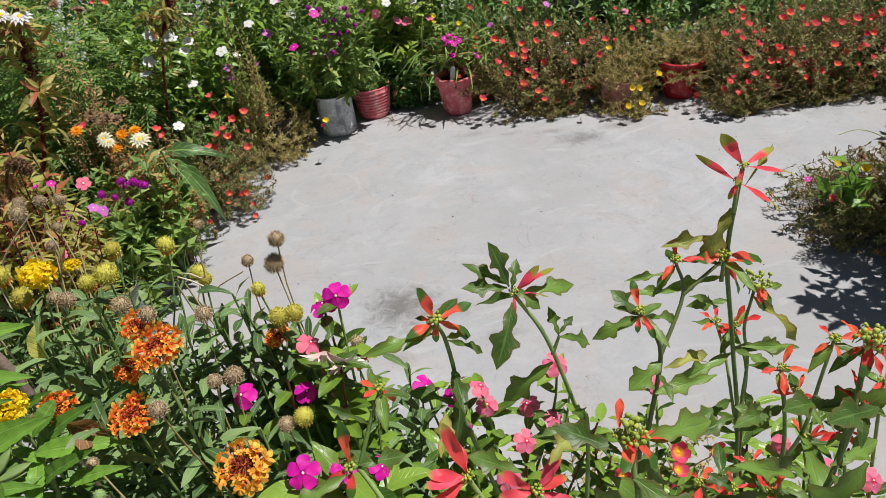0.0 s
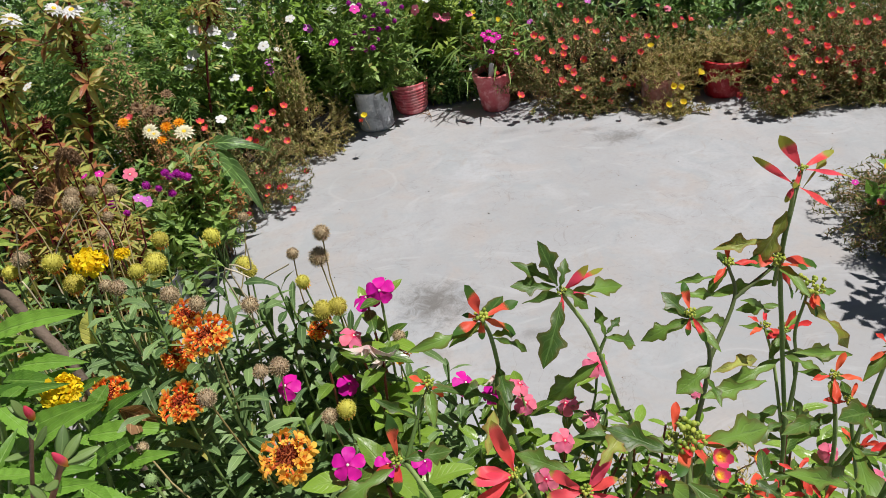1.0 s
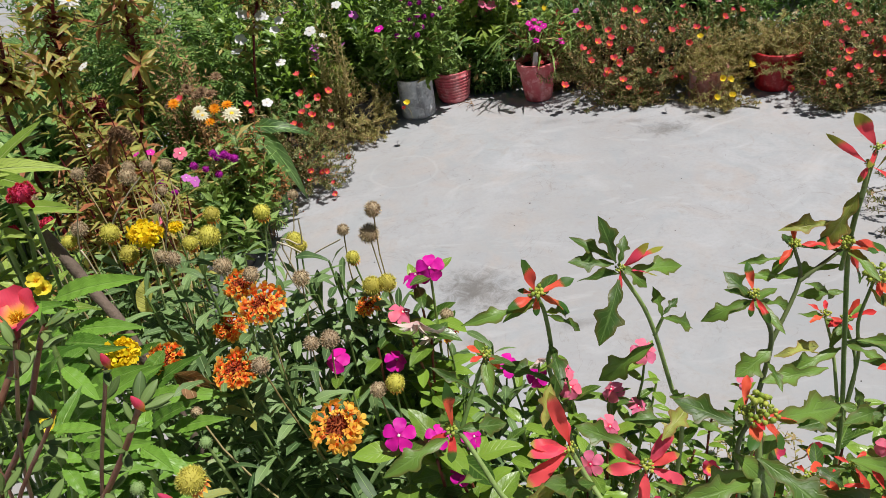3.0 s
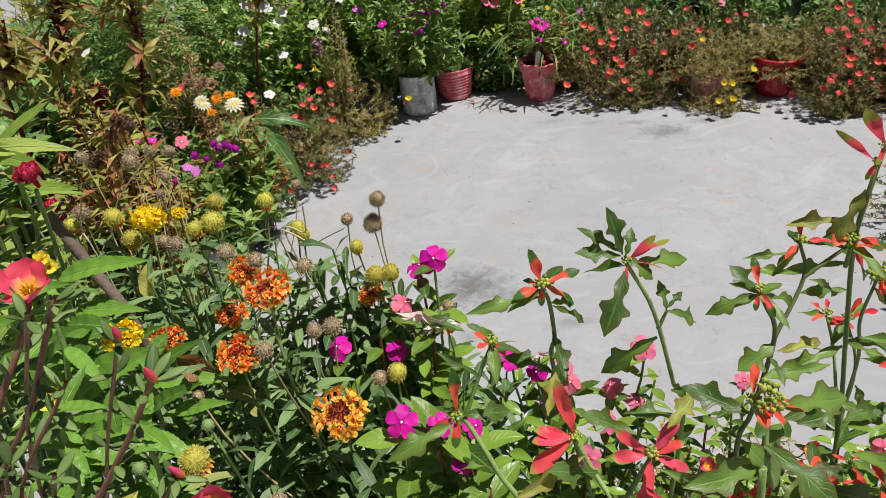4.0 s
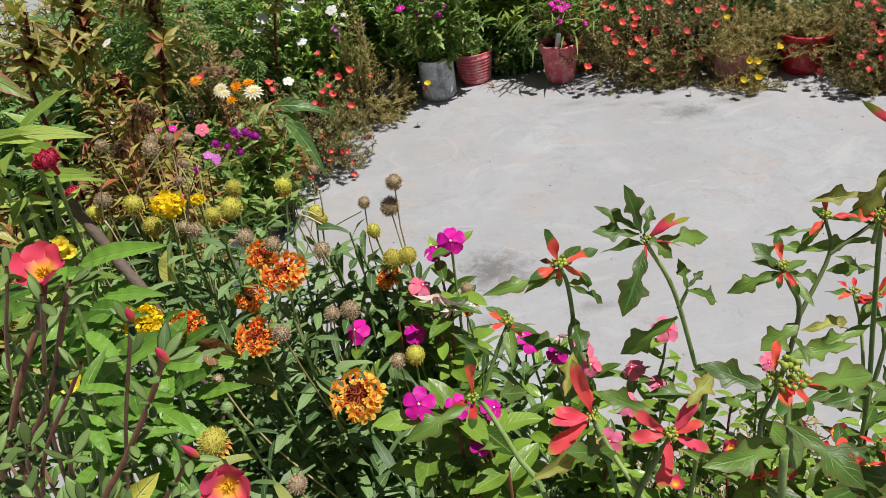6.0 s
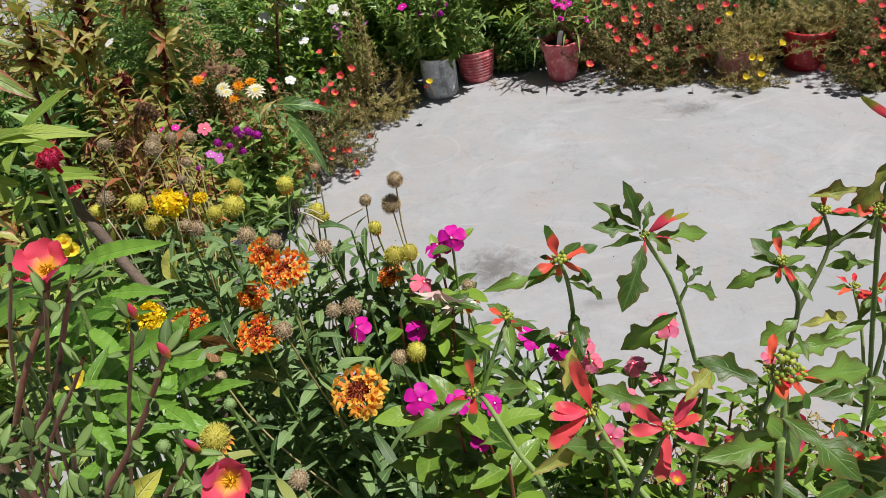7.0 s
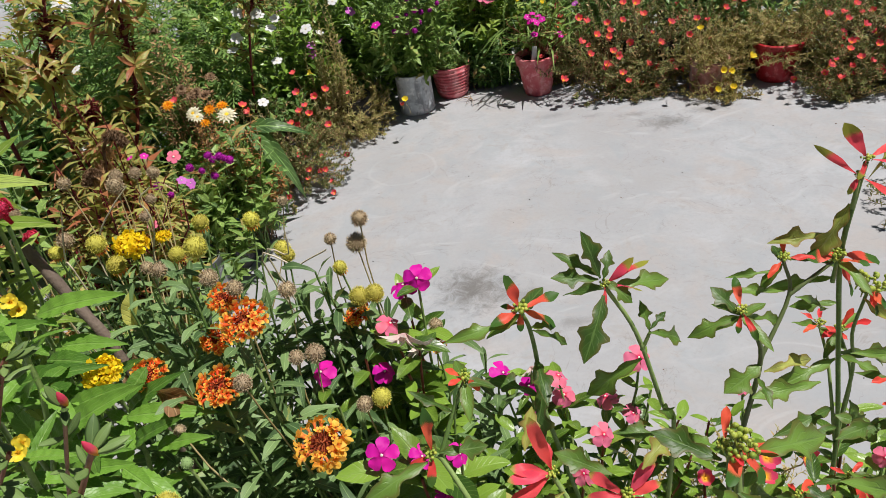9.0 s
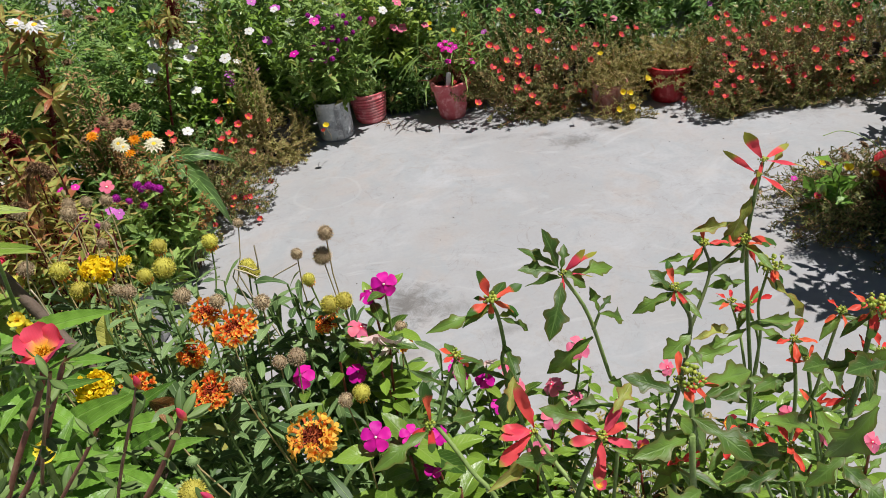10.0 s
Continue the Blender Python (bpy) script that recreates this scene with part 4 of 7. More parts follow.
def spurge_head(ob, pos, way, size, r, style="half", bracts=5, green=4, label=""):
    """The head of a wild poinsettia: bud cluster, red-based bracts and small green leaves."""
    m = facing(pos, way, size * (0.27 if style in ("rose", "slim") else 0.72 if style == "crown" else 0.45), r.uniform(0, 6))
    cluster = part("flower_centre", CLUSTER_MESH, ob, m, "green and yellow bud cluster")
    count, broad, small = (30, 0.5, 0.85) if style == "crown" else (13, 0.40, 1.0)
    for k in range(count):
        a, d = k * 2.399, broad * math.sqrt(k / count)
        part("bud", BUD_MESH, cluster, m @ Matrix.Translation((d * math.cos(a), d * math.sin(a), 0.35 * (1 - d) - 0.1 + r.uniform(-0.12, 0.2) * (1.6 if count > 20 else 0.5))) @ Matrix.Rotation(r.uniform(-0.7, 0.7), 4, "X") @ Matrix.Scale(small * r.uniform(0.7, 1.3), 4))
    q = facing(pos, way)
    sets = {"half": BRACTS, "crown": BRACTS, "red": BRACTS_RED, "rose": BRACTS_ROSE, "slim": BRACTS_SLIM}[style]
    words = {"half": "red bract with a green tip", "crown": "red bract with a green tip", "red": "coral-red bract", "rose": "rose-red bract with an olive tip", "slim": "narrow rose bract with an olive tip"}[style]
    if isinstance(bracts, list):
        for k, tip in enumerate(bracts):
            d = np.array(tip[:3]) - np.array(pos)
            length = np.linalg.norm(d)
            up = unit(np.array((r.uniform(-0.1, 0.5), -0.35, 0.85)) + r.normal(0, 0.18, 3))
            if k == 0 and style in ("rose", "slim"):
                up = np.array((0.0, -0.9, 0.3))
            wide = min(length, size) * {"slim": r.uniform(0.15, 0.21), "rose": r.uniform(0.26, 0.32) * (0.8 if k == 0 else 1.0), "crown": r.uniform(0.30, 0.38)}.get(style, r.uniform(0.27, 0.34))
            if k == 0 and style == "slim":
                wide = size * 0.19
            if len(tip) > 3:
                wide = tip[3]
            part("bract", sets[int(r.integers(len(sets)))], ob, frame_of(np.array(pos) + d * 0.08, d, up, wide, length * (0.87 if style == "rose" else 0.95), min(length, 0.045) * 0.6), words)
        bracts = 0
    for k in range(bracts):
        a = (k + r.uniform(-0.4, 0.4)) * 2 * math.pi / bracts
        e = r.uniform(-0.45, 0.8)
        d = np.array((q.to_3x3() @ Vector((math.cos(a) * math.cos(e), math.sin(a) * math.cos(e), math.sin(e)))))
        up = np.array(q.to_3x3() @ Vector((0, 0, 1)))
        length = size * r.uniform(0.55, 0.95)
        part("bract", sets[int(r.integers(len(sets)))], ob, frame_of(np.array(pos) + d * 0.004, d, up, length * (r.uniform(0.18, 0.23) if style == "slim" else r.uniform(0.24, 0.32)), length, length), words)
    for k in range(green):
        a = (k + 0.5 + r.uniform(-0.3, 0.3)) * 2 * math.pi / max(1, green)
        e = r.uniform(-0.5, 0.1)
        d = np.array((q.to_3x3() @ Vector((math.cos(a) * math.cos(e), math.sin(a) * math.cos(e), math.sin(e)))))
        put_leaf(ob, SPURGE_SMALL, np.array(pos) - UP * 0.006, d, UP, size * r.uniform(0.9, 1.5), size * 0.42, r)


def smooth_line(points, each=5):
    """A smooth line through points."""
    p = np.asarray(points, float)
    p = np.vstack((2 * p[0] - p[1], p, 2 * p[-1] - p[-2]))
    out = []
    for i in range(1, len(p) - 2):
        for t in np.linspace(0, 1, each, endpoint=False):
            out.append(0.5 * (2 * p[i] + (p[i + 1] - p[i - 1]) * t + (2 * p[i - 1] - 5 * p[i] + 4 * p[i + 1] - p[i + 2]) * t * t + (3 * p[i] - p[i - 1] - 3 * p[i + 1] + p[i + 2]) * t ** 3))
    return np.array(out + [p[-2]])


def spurge(at, label, seed, heads, leaves=(), soil_z=0.24, low=5, leaf=(0.075, 0.030), thick=0.0031, stem_mat=None):
    """A wild poinsettia. heads: (tip, points passed from the root or a joint, from root, size, style, bracts, green leaves);
    leaves: (base, tip, width, kind)."""
    r = np.random.default_rng(seed)
    ob = thing("wild_poinsettia", (at[0], at[1], soil_z - 0.02), label, "flowering plant", "wild poinsettias")
    root = np.array((at[0], at[1], soil_z - 0.015))
    for tip, vias, rooted, size, style, bracts, green in heads:
        pts = ([root, root + (np.array((vias[0] if vias else tip)) - root) * (0.47, 0.47, 0.52)] if rooted else []) + [np.array(v) for v in vias] + [np.array(tip) - UP * 0.003]
        line = smooth_line(pts, 5) if len(pts) > 1 else np.array([pts[0] - UP * 0.01 * k for k in (3, 2, 1, 0)])
        stem(ob, line, thick if rooted else thick * 0.75, stem_mat or GREEN_STEM, 0.7, 7)
        way = unit(unit(line[-1] - line[-3]) * 0.6 + np.array((0.0, -0.25, 0.6)))
        if bracts:
            spurge_head(ob, tip, way, size, r, style, bracts, green)
        if rooted and low:
            leaves_on(ob, line, SPURGE_LEAVES, low, 0.2, 0.6, leaf[0], leaf[1], r, (50, 85))
    for base, tip, width, kind in leaves:
        base, tip = np.array(base), np.array(tip)
        n = np.linalg.norm(tip - base)
        put_leaf(ob, OLIVE_LEAVES if kind == "olive" else SPURGE_LEAVES, base, tip - base, UP + np.array((0.1, -0.7, 0)), n * 1.04, width * (0.62 if kind == "olive" else 0.9), r)
    return ob


TINY = {"plump": blade(2, strap, 0.0, 0.15, cols=2), "oval": blade(2, oval, 0.13, 0.25, 0.03), "lance": blade(2, lance, 0.09, 0.3, 0.03), "thin": blade(2, strap, 0.06, 0.5)}


def pinnate(pairs=5):
    """A feathery leaf of unit length: narrow leaflets in pairs along a thin rib."""
    tip, pile = blade(2, lance, 0.0, 0.15, cols=2), Pile()
    ys = np.linspace(0.15, 0.9, pairs)
    pos = np.array([(0, y, -0.25 * y * y) for y in ys for _ in (0, 1)] + [(0, 0.92, -0.23)])
    way = np.array([(e, 0.75, -0.25) for _ in ys for e in (-1, 1)] + [(0, 1, -0.4)])
    size = np.array([0.42 * math.sin(math.pi * (0.2 + 0.65 * y)) for y in ys for _ in (0, 1)] + [0.3])
    pile.add(*field(tip, pos, way, np.tile(UP, (len(pos), 1)), size, size * 0.3))
    rib = blade(3, lambda t: 0.05, 0.2, 0.25)
    pile.add(*rib)
    return np.concatenate(pile.v), np.concatenate(pile.q), np.concatenate(pile.u)


TINY["pinnate"] = pinnate()


def bush(name, at, size, high, shoots, per, leaf, mat, label, category, seed, tpl="oval", stem_mat=None, low=0.35, stem_r=0.002, spread=(30, 75), pairs=False,
         start=0.3, flowers=(), centre=0.3, floor=0.0, group="", bow=0.05, kind_flower="flower"):
    """A leafy plant: many shoots that fan out from the base, with leaves along them, and flowers at given places or tips.
    flowers: (kind, size, places) or (kind, size, number)."""
    r = np.random.default_rng(seed)
    ob = thing(name, (at[0], at[1], floor), label, category, group)
    stems, leaves, ends = Pile(), Pile(), []
    for k in range(shoots):
        a, d = r.uniform(0, 6.283), math.sqrt(r.uniform(0, 1))
        dome = math.sqrt(max(0.05, 1 - 0.75 * d * d))
        tip = np.array((at[0] + size[0] * d * math.cos(a), at[1] + size[1] * d * math.sin(a), floor + high * dome * r.uniform(low, 1.0)))
        foot = np.array((at[0] + centre * size[0] * d * math.cos(a) + r.uniform(-0.02, 0.02), at[1] + centre * size[1] * d * math.sin(a) + r.uniform(-0.02, 0.02), floor))
        line = arc(foot, tip, 7, r.normal(0, bow, 3) * (1, 1, 0.2), 0.5)
        line[1:-1] += r.normal(0, stem_r * 2.0, (5, 3))
        stems.add(*tube(line, np.linspace(stem_r * 1.3, stem_r * 0.5, 7), 4))
        pos, way, up = leaf_places(line, per, start, 1.0, r, spread, pairs, r.uniform(0, 6))
        k2 = r.uniform(0.65, 1.15, len(pos))
        leaves.add(*field(TINY[tpl], pos, way, up, leaf[0] * k2, leaf[1] * k2))
        ends.append((line[-1], unit(line[-1] - line[-2])))
    part("stem", stems.mesh("stem", stem_mat or GREEN_STEM), ob, None, "", "stuff")
    part("foliage", leaves.mesh("foliage", mat), ob, None, "", "stuff")
    for kind, big, where in flowers:
        if isinstance(where, int):
            for i in r.choice(len(ends), where, replace=False):
                p, d = ends[int(i)]
                part(kind_flower, FAR[kind], ob, facing(p + d * 0.01, unit(d + np.array((0.0, -0.5, 0.4)) + r.normal(0, 0.2, 3)), big * r.uniform(0.85, 1.15), r.uniform(0, 6)))
        else:
            for p in where:
                part(kind_flower, FAR[kind], ob, facing(p, unit(np.array((0.1, -0.5, 0.85)) + r.normal(0, 0.25, 3)), big * r.uniform(0.85, 1.2), r.uniform(0, 6)))
                foot = np.array(p) + r.normal(0, 0.02, 3) - np.array((0, -0.05, 0.07))
                stems_line = arc(foot, np.array(p) - UP * big * 0.15, 5)
                part("flower_stalk", Pile().add(*tube(stems_line, 0.0013, 4)).mesh("flower_stalk", stem_mat or GREEN_STEM), ob)
    return ob

# ---- ground ----
def slab(name, x0, x1, y0, y1, z0, z1, mat, label, category):
    bm = bmesh.new()
    bmesh.ops.create_cube(bm, size=1)
    bmesh.ops.transform(bm, matrix=Matrix.Translation(((x0 + x1) / 2, (y0 + y1) / 2, (z0 + z1) / 2)) @ Matrix.Diagonal((x1 - x0, y1 - y0, z1 - z0, 1)), verts=bm.verts)
    me = bpy.data.meshes.new(name)
    bm.to_mesh(me)
    bm.free()
    me.materials.append(mat)
    return tagged(new(name, me), label, category, "", "structure")


slab("ground", -400, 400, -400, 400, -0.5, -0.06, EARTH, "dry bare earth round the yard", "ground")
slab("floor", -9, 9, -4, 14, -0.06, 0.0, CONCRETE, "sunlit pale grey trowelled concrete yard with dark scuffs", "floor")

# ---- pots along the far side ----
pot("cement_pot", (-0.082, 3.872, 0.0), 0.098, 0.098, 0.222, GREY_POT, "grey cylindrical cement pot with dark stains", 0.013, 0, 0, "pots along the far side", wobble=0.006)
pot("ribbed_pot", (0.128, 4.025, 0.0), 0.110, 0.084, 0.18, PINK_POT, "low faded red ribbed plastic pot", 0.008, 0, 8, "pots along the far side", seed=3)
red_pot = pot("clay_pot", (0.597, 3.867, 0.0), 0.108, 0.075, 0.215, PINK_POT, "faded red painted clay pot with a thick rim", 0.014, 0.045, 0, "pots along the far side", seed=5)
pot("stained_pot", (1.427, 3.566, 0.0), 0.095, 0.09, 0.165, BRICK_POT, "brick-red pot with pale stains, overgrown by yellow flowers", 0.01, 0, 0, "pots along the far side", seed=7, wobble=0.01)
pot("red_pot", (1.777, 3.595, 0.0), 0.118, 0.088, 0.20, RED_POT, "shiny red plastic pot", 0.006, 0.03, 0, "pots along the far side", seed=9)
pot("red_pot", (2.308, 3.414, 0.0), 0.115, 0.09, 0.19, RED_POT, "red plastic pot hidden behind hanging coral flowers", 0.006, 0.03, 0, "pots along the far side", seed=10)
pot("dark_pot", (2.742, 3.363, 0.0), 0.125, 0.10, 0.19, DARK_POT, "dark grey plastic pot under coral flowers", 0.008, 0, 0, "pots along the far side", seed=11)
pot("dark_pot", (0.385, 4.211, 0.0), 0.11, 0.09, 0.17, DARK_POT, "black pot in the shade under a shrub", 0.008, 0, 0, "pots along the far side", seed=12)
pot("dark_pot", (1.10, 4.02, 0), 0.12, 0.10, 0.20, DARK_POT, "black pot hidden under coral flowers", 0.008, 0, 0, "pots along the far side", seed=13)
# Unseen black pots, added to keep the gaps under the mounds dark.
for k, (px, py) in enumerate(((0.85, 4.12), (1.3, 3.88), (1.72, 3.80), (2.2, 3.66), (2.6, 3.56), (0.98, 4.12), (1.5, 4.06))):
    pot("dark_pot", (px, py, 0), 0.105, 0.085, 0.18, DARK_POT, "black pot added to darken a gap under trailing stems", 0.008, 0, 0, "pots along the far side", seed=70 + k)
pot("dark_pot", (1.527, 4.344, 0.0), 0.15, 0.12, 0.34, DARK_POT, "tall dark pot behind the coral flowers", 0.008, 0.03, 0, "pots along the far side", seed=14)
tag = Pile()
spin_mesh([(0.001, 0), (0.014, 0), (0.014, 0.085), (0.011, 0.098), (0.001, 0.1)], 8, 0, 0, tag)
tagged(new("plant_tag", tag.mesh("plant_tag", TAG)), "grey plastic plant tag stuck in the red pot", "plant tag").matrix_world = Matrix.Translation((0.571, 3.78, 0.19)) @ Matrix.Rotation(0.12, 4, "Y") @ Matrix.Diagonal((1, 0.15, 1, 1))

# ---- pots and bags in the bed beside the yard ----
pot("blue_pot", (-0.873, 2.559, 0), 0.105, 0.08, 0.22, BLUE_POT, "dull blue plastic pot among leaves", 0.006, 0.025, 0, "pots in the side bed", seed=15)
pot("grow_bag", (-0.874, 2.282, 0), 0.10, 0.105, 0.22, BAG, "wrinkled grey plastic grow bag", 0.005, 0, 0, "pots in the side bed", seed=16, wobble=0.04)
for k, (px, py) in enumerate(((-0.72, 3.3), (-0.42, 3.72), (-0.95, 3.55), (-1.1, 2.95), (-1.25, 3.35), (-0.85, 2.55), (-1.35, 2.45), (-0.65, 4.0))):
    pot("dark_pot", (px, py, 0), 0.11, 0.09, 0.19, DARK_POT, "dark plastic pot hidden among leaves", 0.006, 0, 0, "pots in the side bed", seed=20 + k)
pot("red_pot", (2.12, 2.22, 0), 0.13, 0.10, 0.17, RED_POT, "low red pot overgrown by creeping stems", 0.006, 0, 0, "", seed=31)
# ---- pots under the near plants ----
NEAR_POTS = ((-0.03, 0.84), (-0.27, 0.98), (-0.47, 1.16), (0.06, 1.06), (0.0, 0.60), (0.14, 0.76), (0.28, 0.93), (0.5, 0.96), (0.33, 0.76), (0.46, 0.62), (0.58, 0.79),
             (0.20, 0.52), (0.36, 0.44), (0.64, 0.55), (0.77, 0.72), (0.70, 0.64), (0.66, 0.80), (-0.44, 0.80), (-0.64, 1.0), (-0.82, 1.14), (-0.60, 0.68))
for k, (px, py) in enumerate(NEAR_POTS):
    pot("dark_pot", (px, py, 0), 0.084, 0.068, 0.2, DARK_POT, "dark plastic pot under dense flowering stems", 0.005, 0, 0, "pots of the near plants", seed=40 + k)
# Added pots without plants; their dark colour stands in for shade between leaves.
for k, (px, py) in enumerate(((-0.64, 0.52), (-0.52, 0.34), (-0.12, 0.72), (-0.16, 0.40), (0.06, 0.42), (0.18, 0.63), (-0.28, 0.79), (-0.28, 0.28), (-0.78, 0.62), (-0.66, 0.82), (-0.1, 0.2))):
    pot("dark_pot", (px, py, 0), 0.098, 0.08, 0.24, DARK_POT, "dark plastic pot added to darken a gap under leaves", 0.005, 0.02, 0, "pots of the near plants", seed=80 + k)
pot("tall_planter", (-0.38, 0.55, 0), 0.12, 0.10, 0.62, DARK_POT, "tall dark planter under trailing fleshy stems", 0.01, 0.03, 0, "", seed=60)

# ---- plants on the far side ----
bush("globe_amaranth", (-0.07, 3.87), (0.26, 0.2), 0.75, 64, 26, (0.07, 0.027), FRESH_LEAF, "purple globe amaranth in a grey cement pot", "flowering plant", 101, "lance", low=0.25, start=0.06, floor=0.17, pairs=True,
     flowers=[("globe", 0.03, [(-0.098, 3.717, 0.717), (-0.051, 3.709, 0.701), (-0.034, 3.715, 0.642), (0.01, 3.748, 0.635), (0.021, 3.809, 0.546), (0.067, 3.766, 0.559), (-0.106, 3.823, 0.539), (-0.051, 3.728, 0.563), (-0.007, 3.723, 0.58), (-0.03, 3.805, 0.511), (0.007, 3.768, 0.507), (-0.06, 3.72, 0.477), (-0.021, 3.718, 0.483), (0.083, 3.765, 0.639), (0.075, 3.777, 0.673), (0.156, 3.781, 0.646), (0.109, 3.793, 0.58), (-0.127, 3.736, 0.489)])], group="globe amaranths")
bush("sedum", (0.128, 4.03), (0.11, 0.1), 0.10, 80, 12, (0.0308, 0.0084), FRESH_LEAF, "low light-green succulent in a ribbed pot", "plant", 102, "plump", floor=0.155)
bush("shrub", (0.30, 4.22), (0.26, 0.20), 0.92, 70, 24, (0.075, 0.036), LIME_LEAF, "lime-green periwinkle shrub with pink flowers", "flowering plant", 103, "oval", low=0.35, pairs=True,
     flowers=[("pink", 0.045, [(0.219, 4.18, 0.515), (0.369, 4.175, 0.449), (0.141, 4.168, 0.477), (0.392, 4.101, 0.477), (0.421, 4.172, 0.448), (0.295, 4.226, 0.405)])])
bush("lily", (0.62, 3.86), (0.24, 0.15), 0.36, 22, 6, (0.17, 0.011), FRESH_LEAF, "strappy green plant in the red clay pot", "plant", 104, "thin", RED_STEM, 0.5, floor=0.185, spread=(25, 70))
bush("bougainvillea", (0.62, 3.89), (0.14, 0.1), 0.40, 14, 10, (0.05, 0.035), FRESH_LEAF, "magenta-flowered plant in the red clay pot", "flowering plant", 105, "oval", RED_STEM, 0.6, floor=0.185,
     flowers=[("magenta", 0.032, [(0.551, 3.726, 0.461), (0.575, 3.698, 0.448), (0.612, 3.789, 0.44), (0.626, 3.749, 0.431), (0.577, 3.728, 0.474), (0.7, 3.735, 0.355), (0.716, 3.73, 0.339), (0.574, 3.683, 0.382), (0.558, 3.706, 0.443), (0.588, 3.676, 0.441)])])
CORAL_A = [(0.79, 3.64, 0.439), (0.836, 3.676, 0.401), (0.877, 3.65, 0.337), (0.922, 3.599, 0.403), (0.925, 3.571, 0.374), (0.949, 3.596, 0.258), (0.965, 3.578, 0.244), (0.789, 3.605, 0.327), (0.852, 3.696, 0.226), (1.012, 3.669, 0.383), (0.922, 3.626, 0.185), (0.993, 3.577, 0.144), (1.024, 3.584, 0.095), (1.091, 3.597, 0.066), (1.165, 3.596, 0.044), (0.695, 3.597, 0.15), (1.067, 3.64, 0.47), (0.994, 3.593, 0.49), (1.197, 3.641, 0.251), (1.228, 3.592, 0.362), (1.371, 3.633, 0.345), (1.114, 3.645, 0.403), (1.047, 3.658, 0.268), (0.942, 3.665, 0.313), (1.335, 3.625, 0.276)]
bush("portulaca_plant", (1.02, 3.93), (0.50, 0.42), 0.60, 240, 51, (0.021, 0.0076), MOSS_LEAF, "sprawling portulaca mound with coral-red flowers", "flowering plant", 106, "plump", TRAIL_STEM, 0.12, 0.0016, (35, 80), start=0.25, bow=0.09,
     flowers=[("coral", 0.043, CORAL_A), ("coral", 0.036, 12)], group="portulacas")
bush("portulaca_plant", (1.493, 3.657, 0.0), (0.22, 0.15), 0.36, 130, 56, (0.018, 0.0060), STRAW_LEAF, "creeping portulaca with yellow flowers on a stained pot", "flowering plant", 107, "plump", PALE_STEM, 0.1, 0.0015, (35, 80), bow=0.08,
     flowers=[("yellow", 0.04, [(1.465, 3.473, 0.138), (1.519, 3.529, 0.096), (1.572, 3.426, 0.193), (1.439, 3.466, 0.027), (1.496, 3.426, 0.048), (1.317, 3.422, 0.369)])], group="portulacas")
bush("portulaca_plant", (1.792, 3.642, 0.0), (0.25, 0.19), 0.20, 115, 56, (0.018, 0.0060), STRAW_LEAF, "straw-coloured portulaca spilling from a red pot", "flowering plant", 108, "plump", PALE_STEM, 0.05, 0.0015, (35, 80), floor=0.17, bow=0.08, group="portulacas")
CORAL_B = [(1.879, 3.239, 0.483), (1.929, 3.26, 0.433), (1.843, 3.314, 0.382), (1.926, 3.336, 0.374), (1.89, 3.231, 0.381), (2.019, 3.307, 0.312), (2.099, 3.261, 0.298), (2.167, 3.258, 0.252), (2.249, 3.31, 0.371), (2.297, 3.307, 0.364), (2.099, 3.257, 0.434), (2.229, 3.334, 0.448), (2.12, 3.252, 0.458), (2.383, 3.359, 0.356), (2.38, 3.236, 0.377), (2.494, 3.283, 0.364), (2.587, 3.294, 0.357), (2.613, 3.279, 0.384), (2.557, 3.28, 0.283)]
bush("portulaca_plant", (2.30, 3.52), (0.44, 0.38), 0.60, 250, 51, (0.021, 0.0076), MOSS_LEAF, "hanging portulaca with coral and orange flowers", "flowering plant", 109, "plump", TRAIL_STEM, 0.08, 0.0016, (35, 80), bow=0.09,
     flowers=[("coral", 0.043, CORAL_B), ("coral", 0.043, [(1.862, 3.261, 0.063), (1.82, 3.214, 0.149), (1.831, 3.201, 0.189), (1.914, 3.173, 0.181), (1.886, 3.163, 0.267), (1.939, 3.251, 0.264), (2.094, 3.252, 0.296), (2.207, 3.263, 0.19), (2.026, 3.192, 0.26), (1.947, 3.165, 0.218), (2.277, 3.229, 0.095), (2.113, 3.245, 0.093), (1.881, 3.179, 0.128)]), ("coral", 0.036, 12)], group="portulacas")
bush("portulaca_plant", (2.85, 3.40), (0.48, 0.38), 0.55, 230, 48, (0.021, 0.0076), MOSS_LEAF, "portulaca with red flowers over a dark pot", "flowering plant", 110, "plump", TRAIL_STEM, 0.12, 0.0016, (35, 80), bow=0.09,
     flowers=[("coral", 0.043, [(2.373, 3.19, 0.189), (2.475, 3.264, 0.208), (2.329, 3.182, 0.293), (2.49, 3.177, 0.265), (2.585, 3.26, 0.29), (2.592, 3.168, 0.232)]), ("coral", 0.04, 12)], group="portulacas")
bush("portulaca_plant", (1.44, 3.56), (0.17, 0.14), 0.17, 80, 40, (0.018, 0.0065), STRAW_LEAF, "portulaca growing over the stained pot's rim", "flowering plant", 113, "plump", TRAIL_STEM, 0.1, 0.0015, (35, 80), start=0.1, bow=0.08, floor=0.13, group="portulacas")
